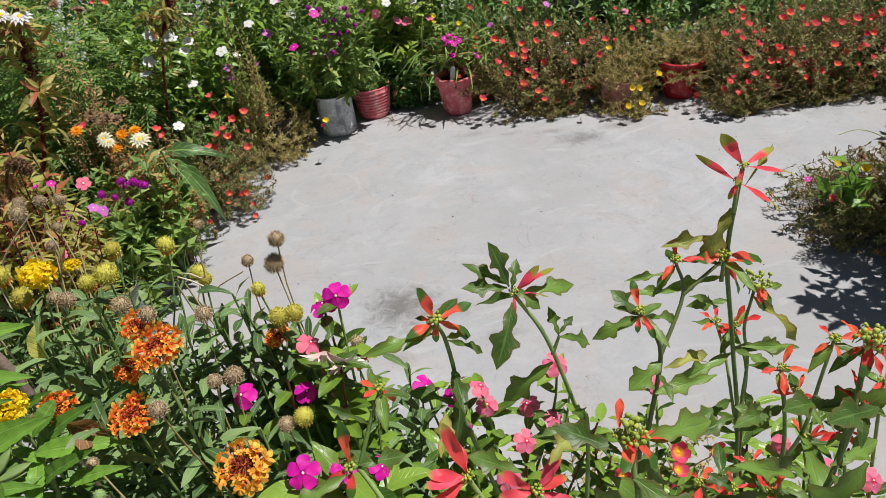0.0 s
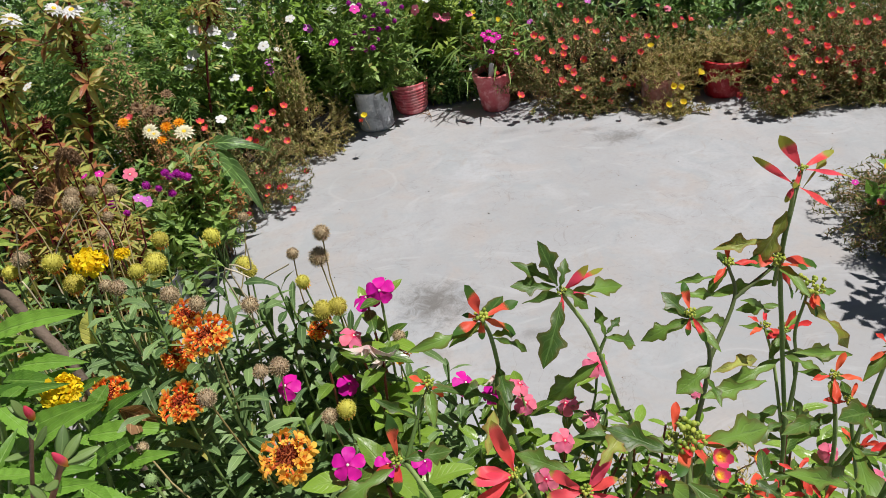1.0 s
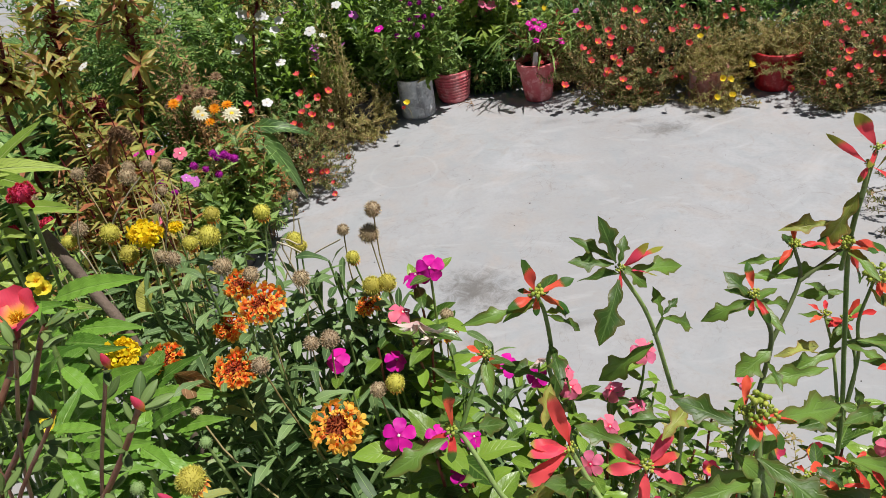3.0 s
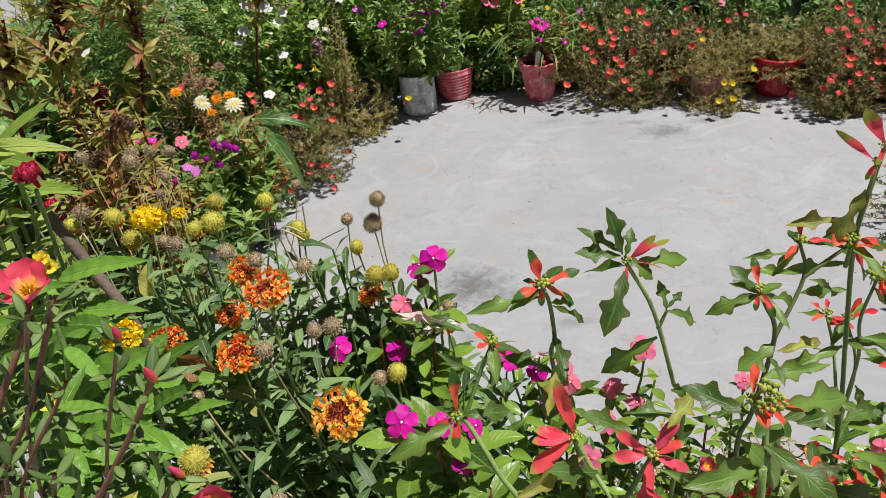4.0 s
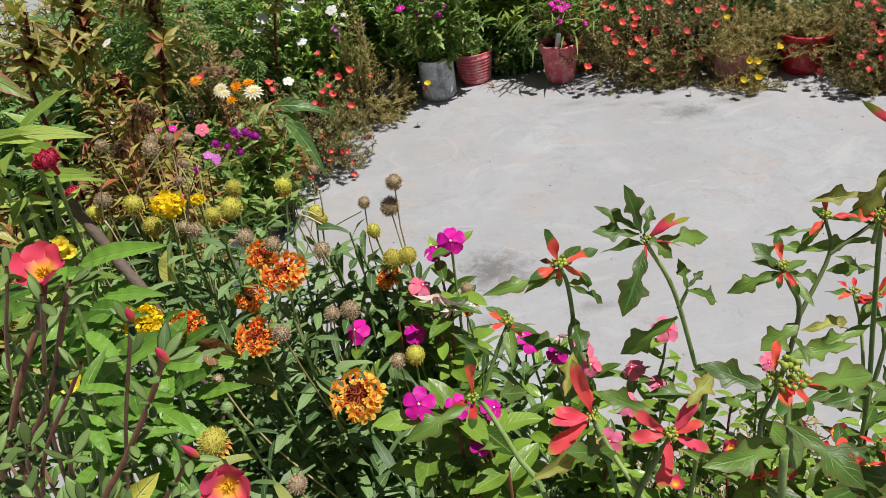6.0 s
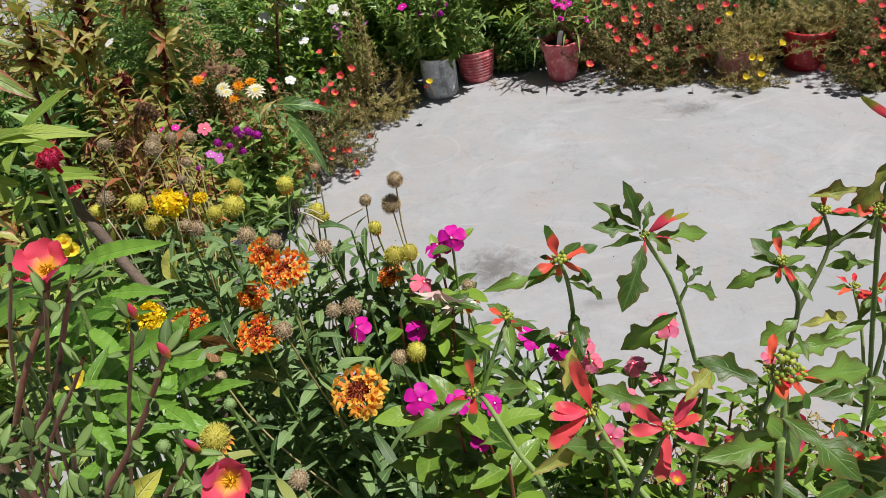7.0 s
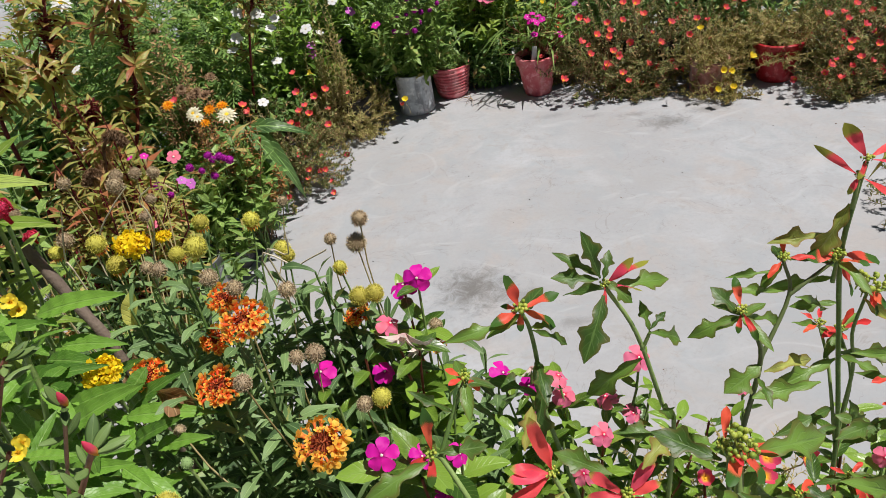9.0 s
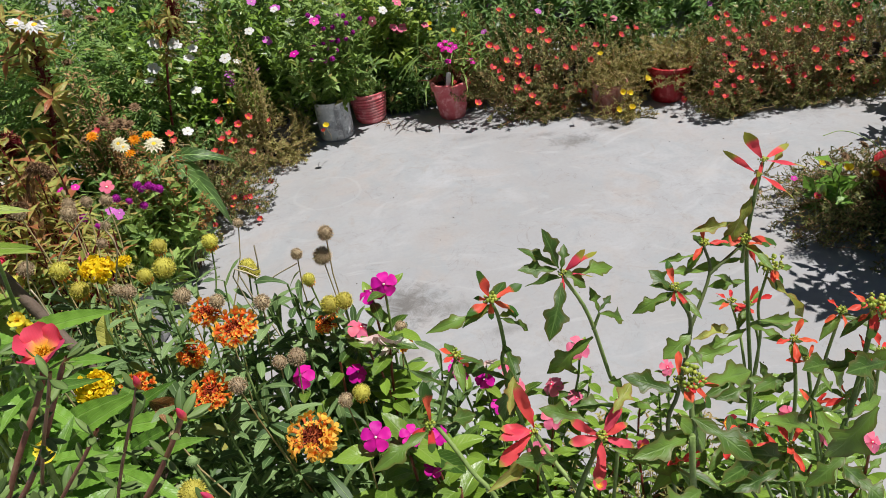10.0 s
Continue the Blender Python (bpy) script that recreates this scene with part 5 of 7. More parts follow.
bush("portulaca_plant", (1.397, 3.457, 0.0), (0.16, 0.05), 0.17, 20, 34, (0.020, 0.0064), STRAW_LEAF, "trailing portulaca stems in front of a stained pot", "flowering plant", 111, "plump", PALE_STEM, 0.3, 0.0015, (35, 80), bow=0.08,
     flowers=[("yellow", 0.038, [(1.441, 3.428, 0.146), (1.434, 3.32, 0.182), (1.386, 3.345, 0.086), (1.484, 3.391, 0.064)])], group="portulacas")
bush("portulaca_plant", (1.751, 3.487), (0.15, 0.04), 0.10, 20, 27, (0.020, 0.0064), STRAW_LEAF, "straw-coloured stems hanging over the red pot's rim", "plant", 112, "plump", PALE_STEM, 0.0, 0.0014, (35, 80), bow=0.08, floor=0.13, group="portulacas")
for k, (x, y, w, d, h, n) in enumerate(((2.03, 3.62, 0.30, 0.24, 0.42, 170), (1.30, 3.86, 0.30, 0.22, 0.46, 150), (2.62, 3.60, 0.32, 0.22, 0.46, 150), (0.72, 3.98, 0.20, 0.16, 0.42, 90), (1.62, 3.86, 0.28, 0.2, 0.46, 140), (3.15, 3.35, 0.3, 0.24, 0.4, 120), (2.02, 3.36, 0.26, 0.13, 0.30, 110), (2.34, 3.30, 0.24, 0.12, 0.34, 110), (1.06, 3.68, 0.26, 0.12, 0.22, 90), (2.66, 3.26, 0.22, 0.1, 0.32, 90))):
    bush("portulaca_plant", (x, y), (w, d), h, n, 44, (0.021, 0.0076), MOSS_LEAF, "dense portulaca with coral flowers between the pots", "flowering plant", 310 + k, "plump", TRAIL_STEM, 0.1, 0.0016, (35, 80), start=0.15, bow=0.09, flowers=[("coral", 0.040, 11), ("rose", 0.032, 3)], group="portulacas")
for k, (x, y, w, d, h) in enumerate(((1.50, 3.41, 0.09, 0.05, 0.12), (1.96, 3.22, 0.20, 0.07, 0.20), (2.36, 3.2, 0.22, 0.06, 0.20), (1.08, 3.6, 0.2, 0.06, 0.12))):
    bush("portulaca_plant", (x, y), (w, d), h, 46 if k else 22, 40, (0.020, 0.007), MOSS_LEAF if k else STRAW_LEAF, "low portulaca stems creeping over the concrete", "plant", 330 + k, "plump", TRAIL_STEM, 0.15, 0.0015, (35, 80), start=0.1, bow=0.06, group="portulacas")
bush("zinnia_plant", (0.85, 4.12), (0.52, 0.14), 0.9, 38, 20, (0.06, 0.026), BUSH_LEAF, "tall zinnias with pink, white and red flowers behind the pots", "flowering plant", 132, "lance", GREEN_STEM, 0.55, 0.003, pairs=True,
     flowers=[("pink", 0.048, [(0.713, 3.95, 0.67), (0.742, 3.95, 0.634), (0.371, 3.95, 0.658), (0.224, 3.95, 0.579), (0.377, 3.95, 0.511), (0.334, 3.95, 0.53), (1.449, 3.95, 0.524), (0.509, 3.95, 0.516), (1.707, 3.95, 0.547), (1.755, 3.95, 0.552), (1.833, 3.95, 0.468), (1.593, 3.95, 0.383), (1.467, 3.95, 0.522), (1.756, 3.95, 0.467)]), ("rose", 0.042, [(0.822, 3.95, 0.66), (0.677, 3.95, 0.699), (0.957, 3.95, 0.646), (0.721, 3.95, 0.53), (1.002, 3.95, 0.478)]),
              ("white", 0.046, [(0.429, 3.95, 0.612), (0.289, 3.95, 0.629), (0.454, 3.95, 0.707), (-0.005, 3.95, 0.701), (-0.136, 3.95, 0.775), (-0.208, 3.95, 0.644), (-0.103, 3.95, 0.66)]), ("lilac", 0.038, [(0.567, 3.95, 0.687), (0.83, 3.95, 0.425), (1.232, 3.95, 0.572), (1.149, 3.95, 0.491)]), ("yellow", 0.034, [(0.526, 3.9, 0.529), (0.52, 3.9, 0.496), (0.652, 3.9, 0.467)]), ("magenta", 0.055, [(-0.069, 3.62, 0.707), (-0.2, 3.62, 0.567)])])
# shrubs behind
for k, (x, y, w, d, h, m, lab) in enumerate((
        (1.05, 4.75, 0.5, 0.35, 0.85, BUSH_LEAF, "dark green shrub behind the coral flowers"), (1.75, 4.35, 0.42, 0.32, 0.85, BUSH_LEAF, "dense green leafy shrub with a lilac flower"),
        (2.55, 4.35, 0.5, 0.35, 0.70, BUSH_LEAF, "dark green shrub behind hanging flowers"), (3.3, 4.2, 0.5, 0.35, 0.65, BUSH_LEAF, "dark green shrub at the end of the row"),
        (0.0, 4.6, 0.45, 0.35, 0.95, FRESH_LEAF, "fresh green shrub behind the pots"), (-0.55, 4.75, 0.45, 0.35, 1.05, BUSH_LEAF, "leafy green shrub behind periwinkles"))):
    bush("shrub", (x, y), (w, d), h, 85, 34, (0.068, 0.032), m, lab, "shrub", 120 + k, "oval", low=0.3, start=0.2, pairs=True,
         flowers=[("lilac", 0.042, 5), ("pink", 0.04, 5), ("white", 0.042, 5)], group="shrubs behind the pots")
bush("amaranth", (2.6, 4.75), (0.25, 0.2), 0.75, 11, 16, (0.12, 0.05), WINE_LEAF, "dark red-leaved amaranth behind the row", "plant", 131, "oval", WINE_STEM, 0.6, 0.005)

# ---- bed beside the yard ----
bush("portulaca_plant", (-0.72, 3.22), (0.34, 0.40), 0.44, 240, 54, (0.020, 0.0072), MOSS_LEAF, "portulaca mound with orange-red flowers", "flowering plant", 140, "plump", TRAIL_STEM, 0.1, 0.0015, (35, 80), bow=0.08,
     flowers=[("coral", 0.034, [(-0.51, 3.006, 0.591), (-0.403, 3.016, 0.5), (-0.438, 2.957, 0.5), (-0.488, 2.956, 0.464), (-0.54, 3.048, 0.408), (-0.479, 2.94, 0.431), (-0.574, 2.998, 0.378), (-0.558, 3.044, 0.347), (-0.615, 3.047, 0.337), (-0.41, 2.959, 0.366), (-0.551, 2.983, 0.154), (-0.497, 3.057, 0.176), (-0.587, 3.041, 0.207), (-0.469, 2.988, 0.024), (-0.661, 2.93, 0.061), (-0.585, 3.041, 0.085), (-0.514, 3.027, 0.123), (-0.506, 2.961, 0.523)]), ("coral", 0.032, 12)], group="portulacas")
bush("portulaca_plant", (-0.50, 3.72), (0.30, 0.27), 0.36, 231, 61, (0.020, 0.0060), STRAW_LEAF, "half-dry portulaca with straw-coloured stems", "flowering plant", 141, "plump", PALE_STEM, 0.05, 0.0024, (35, 80), bow=0.09,
     flowers=[("yellow", 0.036, [(-0.112, 3.471, 0.221), (-0.533, 3.45, 0.437)]), ("coral", 0.03, [(-0.13, 3.471, 0.2), (-0.378, 3.45, 0.309)])], group="portulacas")
bush("vinca_bush", (-0.85, 3.75), (0.40, 0.32), 0.92, 112, 29, (0.0638, 0.0288), VINCA_LEAF, "tall periwinkle bush with white flowers", "flowering plant", 142, "oval", low=0.3, pairs=True,
     flowers=[("white", 0.047, [(-0.768, 3.36, 0.79), (-0.673, 3.36, 0.759), (-0.612, 3.36, 0.737), (-0.641, 3.36, 0.699), (-0.711, 3.36, 0.725), (-0.804, 3.36, 0.678), (-0.654, 3.36, 0.549), (-0.486, 3.36, 0.671), (-0.579, 3.36, 0.849), (-0.839, 3.36, 0.627), (-0.688, 3.36, 0.769), (-0.748, 3.36, 0.774)])], group="periwinkles")
bush("vinca_bush", (-0.42, 4.12), (0.38, 0.28), 0.92, 112, 29, (0.066, 0.03), VINCA_LEAF, "tall periwinkle bush with lilac flowers", "flowering plant", 143, "oval", low=0.3, pairs=True,
     flowers=[("lilac", 0.045, [(-0.33, 3.78, 0.611), (-0.421, 3.78, 0.469), (-0.565, 3.78, 0.473), (-0.57, 3.78, 0.426), (-0.359, 3.78, 0.809), (-0.252, 3.78, 0.763), (-0.674, 3.78, 0.668)]), ("magenta", 0.06, [(-0.29, 3.78, 0.839)]), ("white", 0.045, [(-0.402, 3.75, 0.679), (-0.257, 3.75, 0.763), (-0.501, 3.75, 0.539)])], group="periwinkles")
bush("dry_bush", (-0.72, 4.3), (0.28, 0.25), 0.95, 75, 30, (0.0345, 0.0105), STRAW_LEAF, "tall bush with withered yellowish leaves", "plant", 144, "plump", PALE_STEM, 0.4)
bush("cosmos_plant", (-1.25, 3.45), (0.48, 0.35), 1.12, 62, 17, (0.12, 0.12), FERN_LEAF, "tall feathery green cosmos with rust flowers", "plant", 145, "pinnate", GREEN_STEM, 0.35, 0.003, (35, 85),
     flowers=[("orange", 0.035, [(-0.69, 3.3, 1.011), (-0.668, 3.3, 1.014), (-0.621, 3.3, 0.998)]), ("coral", 0.032, [(-0.976, 3.3, 1.017), (-0.937, 3.3, 1.025), (-0.916, 3.3, 0.962), (-0.879, 3.3, 0.956), (-1.248, 3.3, 1.093), (-1.029, 3.3, 1.044)]), ("rust", 0.05, 5)])
bush("cosmos_plant", (-1.75, 3.7), (0.5, 0.35), 1.15, 60, 34, (0.088, 0.0192), BUSH_LEAF, "tall green leafy stems in the side bed", "plant", 146, "lance", GREEN_STEM, 0.4, 0.003, (35, 85))
bush("marigold_plant", (-0.86, 2.66), (0.24, 0.2), 0.52, 40, 14, (0.06, 0.06), FERN_LEAF, "half-dry marigold with orange flowers", "flowering plant", 147, "pinnate", PALE_STEM, 0.4, 0.002,
     flowers=[("orange", 0.045, [(-0.737, 2.574, 0.653), (-0.68, 2.55, 0.67), (-0.829, 2.466, 0.728), (-0.762, 2.558, 0.613)]), ("rust", 0.05, [(-0.838, 2.639, 0.715), (-0.776, 2.611, 0.704), (-0.769, 2.659, 0.677), (-0.702, 2.594, 0.76), (-0.794, 2.601, 0.701), (-0.889, 2.57, 0.682)]), ("coral", 0.035, [(-0.596, 2.508, 0.669), (-0.586, 2.524, 0.637), (-0.843, 2.568, 0.7)])])
bush("zinnia_plant", (-0.75, 2.62), (0.13, 0.12), 0.60, 19, 12, (0.085, 0.034), FRESH_LEAF, "zinnia with a cream flower", "flowering plant", 148, "oval", GREEN_STEM, 0.6, 0.003, pairs=True, start=0.5,
     flowers=[("cream", 0.062, [(-0.639, 2.452, 0.67)]), ("cream", 0.05, [(-0.757, 2.471, 0.685), (-0.739, 2.45, 0.678)]), ("white", 0.045, [(-0.596, 2.76, 0.582)])])
bush("globe_amaranth", (-0.84, 2.44), (0.15, 0.15), 0.50, 38, 18, (0.0715, 0.0288), FRESH_LEAF, "purple globe amaranth in the side bed", "flowering plant", 149, "oval", GREEN_STEM, 0.5, 0.002, pairs=True,
     flowers=[("globe", 0.03, [(-0.811, 2.403, 0.518), (-0.769, 2.391, 0.506), (-0.683, 2.289, 0.606), (-0.689, 2.318, 0.576), (-0.652, 2.291, 0.595), (-0.651, 2.325, 0.571), (-0.632, 2.316, 0.566), (-0.688, 2.286, 0.605), (-0.701, 2.318, 0.515), (-0.909, 2.331, 0.501), (-0.863, 2.3, 0.477)]), ("lilac", 0.026, [(-0.775, 2.231, 0.557), (-0.801, 2.343, 0.477), (-0.764, 2.262, 0.529)])], group="globe amaranths")
bush("leafy_plant", (-0.813, 2.915, 0.0), (0.13, 0.13), 0.46, 14, 9, (0.15, 0.06), BUSH_LEAF, "green plant with broad hanging leaves", "plant", 150, "oval", GREEN_STEM, 0.5, 0.004)
BED_LEAVES = leaf_set(dict(quilt=0.03, outline=lance, fold=0.07, bend=0.32, wave=0.05, twist=0.12), WINE_LEAF, 5, 8)


def tall_celosia(points, seed, label, leaf=(0.135, 0.036), count=40, radius=0.009, plume=(0.45, 0.8)):
    """A tall celosia: a thick wine-red stem with long leaves and a plume of fuzz along its upper part."""
    r = np.random.default_rng(seed)
    foot = np.array((points[0][0], points[0][1], 0.0))
    ob = thing("celosia_plant", foot, label, "plant", "tall celosias")
    line = smooth_line([foot] + [np.array(p) for p in points], 6)
    stem(ob, line, radius, WINE_STEM, 0.55, 8)
    leaves_on(ob, line, BED_LEAVES, count, 0.2, 1.0, leaf[0], leaf[1], r, (45, 95))
    for k in range(8):
        p, d = along_line(line, [r.uniform(0.35, 0.9)])
        twig = arc(p[0], p[0] + np.array((r.uniform(-0.12, 0.12), r.uniform(-0.1, 0.06), r.uniform(0.02, 0.16))), 6)
        stem(ob, twig, radius * 0.35, WINE_STEM, 0.5, 5, "side_shoot")
        leaves_on(ob, twig, BED_LEAVES, 10, 0.2, 1.0, leaf[0] * 0.75, leaf[1] * 0.75, r, (35, 85))
    n = 700
    p, d = along_line(line, r.uniform(plume[0], plume[1], n))
    way = unit(np.cross(d, r.normal(0, 1, (n, 3))) + d * 0.4)
    part("plume", Pile().add(*field(SPIKE, p + way * r.uniform(0, 0.03, n)[:, None], way + r.normal(0, 0.3, (n, 3)), r.normal(0, 1, (n, 3)), 0.012, 0.006)).mesh("plume", WINE_FUZZ), ob, None, "fuzzy wine-red plume", "stuff")
    return ob


tall_celosia([(-1.171, 2.75, 0.372), (-1.083, 2.75, 0.61), (-1.038, 2.78, 0.795), (-1.025, 2.8, 0.955), (-0.989, 2.8, 1.068)], 151, "tall celosia with a thick wine-red stem and olive leaves")
tall_celosia([(-1.232, 2.5, 0.711), (-1.17, 2.5, 0.885), (-1.139, 2.52, 1.025), (-1.094, 2.52, 1.143)], 152, "tall wine-stemmed celosia with pinkish leaf edges")
tall_celosia([(-1.146, 2.4, 0.571), (-1.116, 2.42, 0.687), (-1.048, 2.42, 0.799)], 251, "short celosia with red-edged leaves", (0.08, 0.022), 30, 0.006, (0.8, 0.95))
tall_celosia([(-1.294, 2.3, 0.763), (-1.232, 2.3, 0.925), (-1.192, 2.3, 1.059)], 252, "celosia with long reddish leaves", (0.12, 0.036), 24, 0.008, (0.5, 0.7))
bush("zinnia_plant", (-1.282, 2.45), (0.06, 0.06), 0.912, 3, 8, (0.08, 0.03), FRESH_LEAF, "fading white zinnias on tall stems", "flowering plant", 253, "oval", GREEN_STEM, 0.8, 0.003, pairs=True,
     flowers=[("faded", 0.065, [(-1.241, 2.46, 0.923)]), ("white", 0.04, [(-1.048, 2.414, 0.909), (-1.11, 2.38, 0.662)])])
bush("leafy_plant", (-1.62, 2.95), (0.26, 0.2), 1.0, 20, 9, (0.13, 0.07), BUSH_LEAF, "dark green plant with broad leaves behind the celosias", "plant", 320, "oval", GREEN_STEM, 0.6, 0.004, (50, 95), start=0.35,
     flowers=[("zinnia_white", 0.07, [(-0.97, 2.75, 1.051), (-1.026, 2.75, 1.065), (-1.101, 2.6, 1.078)]), ("rust", 0.05, [(-0.87, 2.8, 1.06), (-0.8, 2.8, 1.03)])])
bush("zinnia_plant", (-1.0, 1.75), (0.14, 0.12), 1.05, 7, 12, (0.085, 0.03), FRESH_LEAF, "tall green zinnia with no open flower", "plant", 321, "oval", GREEN_STEM, 0.7, 0.003, pairs=True)
bush("celosia_plant", (-1.03, 2.28), (0.2, 0.12), 1.0, 20, 24, (0.062, 0.017), WINE_LEAF, "bushy celosia with narrow olive and red leaves", "plant", 322, "lance", WINE_STEM, 0.62, 0.004, (35, 85), start=0.5)
bush("celosia_plant", (-1.12, 2.45), (0.26, 0.16), 0.9, 13, 12, (0.13, 0.042), WINE_LEAF, "celosia with long olive and tawny leaves", "plant", 324, "lance", WINE_STEM, 0.6, 0.005, (45, 95), start=0.4)
bush("celosia_plant", (-0.93, 2.05), (0.2, 0.12), 0.86, 18, 20, (0.075, 0.022), WINE_LEAF, "leafy celosia with yellow-green and red leaves", "plant", 323, "lance", WINE_STEM, 0.7, 0.004, (40, 90), start=0.5)
# withered brown plants among them
def dry_celosia(points, seed, label):
    """A dead celosia: a brown stalk whose crest curls over, covered with fuzz, and shrivelled leaves."""
    r = np.random.default_rng(seed)
    foot = np.array((points[0][0], points[0][1], 0.0))
    ob = thing("celosia_plant", foot, label, "plant", "tall celosias")
    line = smooth_line([foot] + [np.array(p) for p in points], 6)
    k = len(line)
    stem(ob, line[:k - 11], 0.006, DRY, 0.8, 7)
    crest = line[k - 12:]
    n = 1100
    p, d = along_line(crest, r.uniform(0, 1, n))
    way = unit(np.cross(d, r.normal(0, 1, (n, 3))))
    pile = Pile().add(*tube(crest, 0.008 + 0.004 * np.sin(np.linspace(0.3, 2.8, len(crest))), 9))
    pile.add(*field(SPIKE, p + way * 0.009, way + r.normal(0, 0.3, (n, 3)), r.normal(0, 1, (n, 3)), 0.009, 0.005))
    part("crest", pile.mesh("crest", DRY), ob, None, "dry brown curled flower crest")
    leaves_on(ob, line, WITHERED, 14, 0.3, 0.75, 0.045, 0.018, r, (60, 120))
    return ob


dry_celosia([(-1.0, 2.22, 0.55), (-0.975, 2.2, 0.66), (-0.945, 2.2, 0.735), (-0.905, 2.2, 0.755), (-0.88, 2.19, 0.72)], 254, "dead brown celosia with a curled crest")
dry_celosia([(-0.96, 2.08, 0.5), (-0.94, 2.08, 0.62), (-0.93, 2.07, 0.68), (-0.95, 2.06, 0.70), (-0.97, 2.05, 0.67)], 257, "shrivelled brown celosia beside green leaves")
bush("dry_bush", (-0.76, 2.72), (0.19, 0.13), 0.71, 34, 26, (0.026, 0.011), RUST_LEAF, "withered rust-brown marigold bush", "plant", 255, "oval", DRY, 0.82, 0.002, (30, 90), start=0.55)
bush("dry_bush", (-0.47, 3.63), (0.10, 0.08), 0.82, 46, 34, (0.026, 0.008), STRAW_LEAF, "narrow tan bush of dry feathery stems", "plant", 258, "plump", PALE_STEM, 0.5, 0.0016, (25, 70), start=0.25)
bush("dry_bush", (-1.02, 3.1), (0.14, 0.12), 1.0, 34, 24, (0.03, 0.011), DRY_LEAF, "brown twiggy stems with dry seed leaves", "plant", 259, "oval", DRY, 0.6, 0.002, (25, 80), start=0.3)
tall_celosia([(-0.84, 3.42, 0.3), (-0.74, 3.4, 0.72), (-0.668, 3.4, 0.85), (-0.64, 3.4, 0.97)], 260, "slim wine-stemmed celosia among periwinkles", (0.10, 0.03), 24, 0.007, (0.6, 0.95))
HANGING = leaf_set(dict(quilt=0.02, outline=lance, fold=0.06, bend=0.55, wave=0.06), BUSH_LEAF, 3, 12)
broad_plant = thing("leafy_plant", (-0.72, 2.86, 0.0), "plant with long broad hanging green leaves", "plant")
for base, tip, wide in (((-0.72, 2.86, 0.45), (-0.53, 2.79, 0.43), 0.06), ((-0.72, 2.85, 0.46), (-0.546, 2.74, 0.22), 0.07), ((-0.73, 2.84, 0.42), (-0.68, 2.70, 0.12), 0.07), ((-0.72, 2.85, 0.44), (-0.60, 2.72, 0.30), 0.06), ((-0.73, 2.86, 0.46), (-0.82, 2.74, 0.38), 0.06), ((-0.72, 2.85, 0.4), (-0.61, 2.74, 0.14), 0.06)):
    base, tip = np.array(base), np.array(tip)
    size = np.linalg.norm(tip - base)
    put_leaf(broad_plant, HANGING, base, tip - base + UP * 0.35 * size, np.array((0.35, -0.6, 0.7)), size * 1.08, wide, np.random.default_rng(5))
stem(broad_plant, arc((-0.72, 2.86, 0.0), (-0.72, 2.855, 0.46), 7), 0.008, GREEN_STEM, 0.8)
bush("dry_bush", (-1.108, 2.0), (0.2, 0.16), 0.55, 16, 18, (0.05, 0.015), RUST_LEAF, "dry brown stems and curled leaves", "plant", 256, "oval", DRY, 0.4, 0.002, (30, 90))
bush("celosia_plant", (-0.98, 2.13), (0.26, 0.2), 0.84, 32, 26, (0.075, 0.02), WINE_LEAF, "short celosia with red and green leaves", "plant", 153, "lance", WINE_STEM, 0.5, 0.005, (40, 85), start=0.2)
bush("leafy_plant", (-0.95, 1.95), (0.22, 0.2), 0.60, 22, 16, (0.07, 0.022), FRESH_LEAF, "balsam-like plant with a pink flower", "flowering plant", 154, "lance", GREEN_STEM, 0.5, 0.004,
     flowers=[("pink", 0.034, [(-0.663, 2.0, 0.742), (-0.806, 2.0, 0.535)]), ("magenta", 0.022, [(-0.743, 2.0, 0.757), (-0.785, 2.0, 0.757)])])
bush("leafy_plant", (-1.5, 1.9), (0.35, 0.3), 0.75, 52, 24, (0.088, 0.0288), WINE_LEAF, "mixed reddish foliage at the edge of the bed", "plant", 155, "lance", WINE_STEM, 0.4, 0.004)
bush("leafy_plant", (-1.9, 2.7), (0.45, 0.4), 0.95, 72, 27, (0.088, 0.0336), BUSH_LEAF, "dark green foliage at the back of the bed", "plant", 156, "lance", GREEN_STEM, 0.4, 0.004)

# ---- clump on the other side of the yard ----
clump = bush("portulaca_plant", (2.05, 2.20), (0.52, 0.36), 0.22, 320, 58, (0.020, 0.0064), MOSS_LEAF, "straw-coloured portulaca clump on the concrete", "flowering plant", 160, "plump", TRAIL_STEM, 0.08, 0.0018, (35, 80), bow=0.1,
     flowers=[("coral", 0.042, [(1.68, 2.16, 0.02)]), ("rose", 0.032, [(1.70, 2.17, 0.13)]), ("magenta", 0.022, [(1.616, 2.2, 0.215)]), ("yellow", 0.036, [(1.713, 2.2, 0.253), (1.834, 2.2, 0.21), (1.95, 2.2, 0.16)]), ("rust", 0.04, [(1.85, 2.13, 0.09), (1.807, 2.2, 0.267), (1.875, 2.2, 0.30), (1.74, 2.2, 0.25)])], group="portulacas")
part("stalk", Pile().add(*tube(smooth_line([(2.05, 2.2, 0.03), (2.1, 2.2, 0.06), (1.96, 2.2, 0.26), (1.85, 2.2, 0.345), (1.766, 2.2, 0.379), (1.70, 2.2, 0.372)], 6), 0.0016, 5)).mesh("stalk", GREEN_STEM), clump, None, "thin wiry stalk arching over")
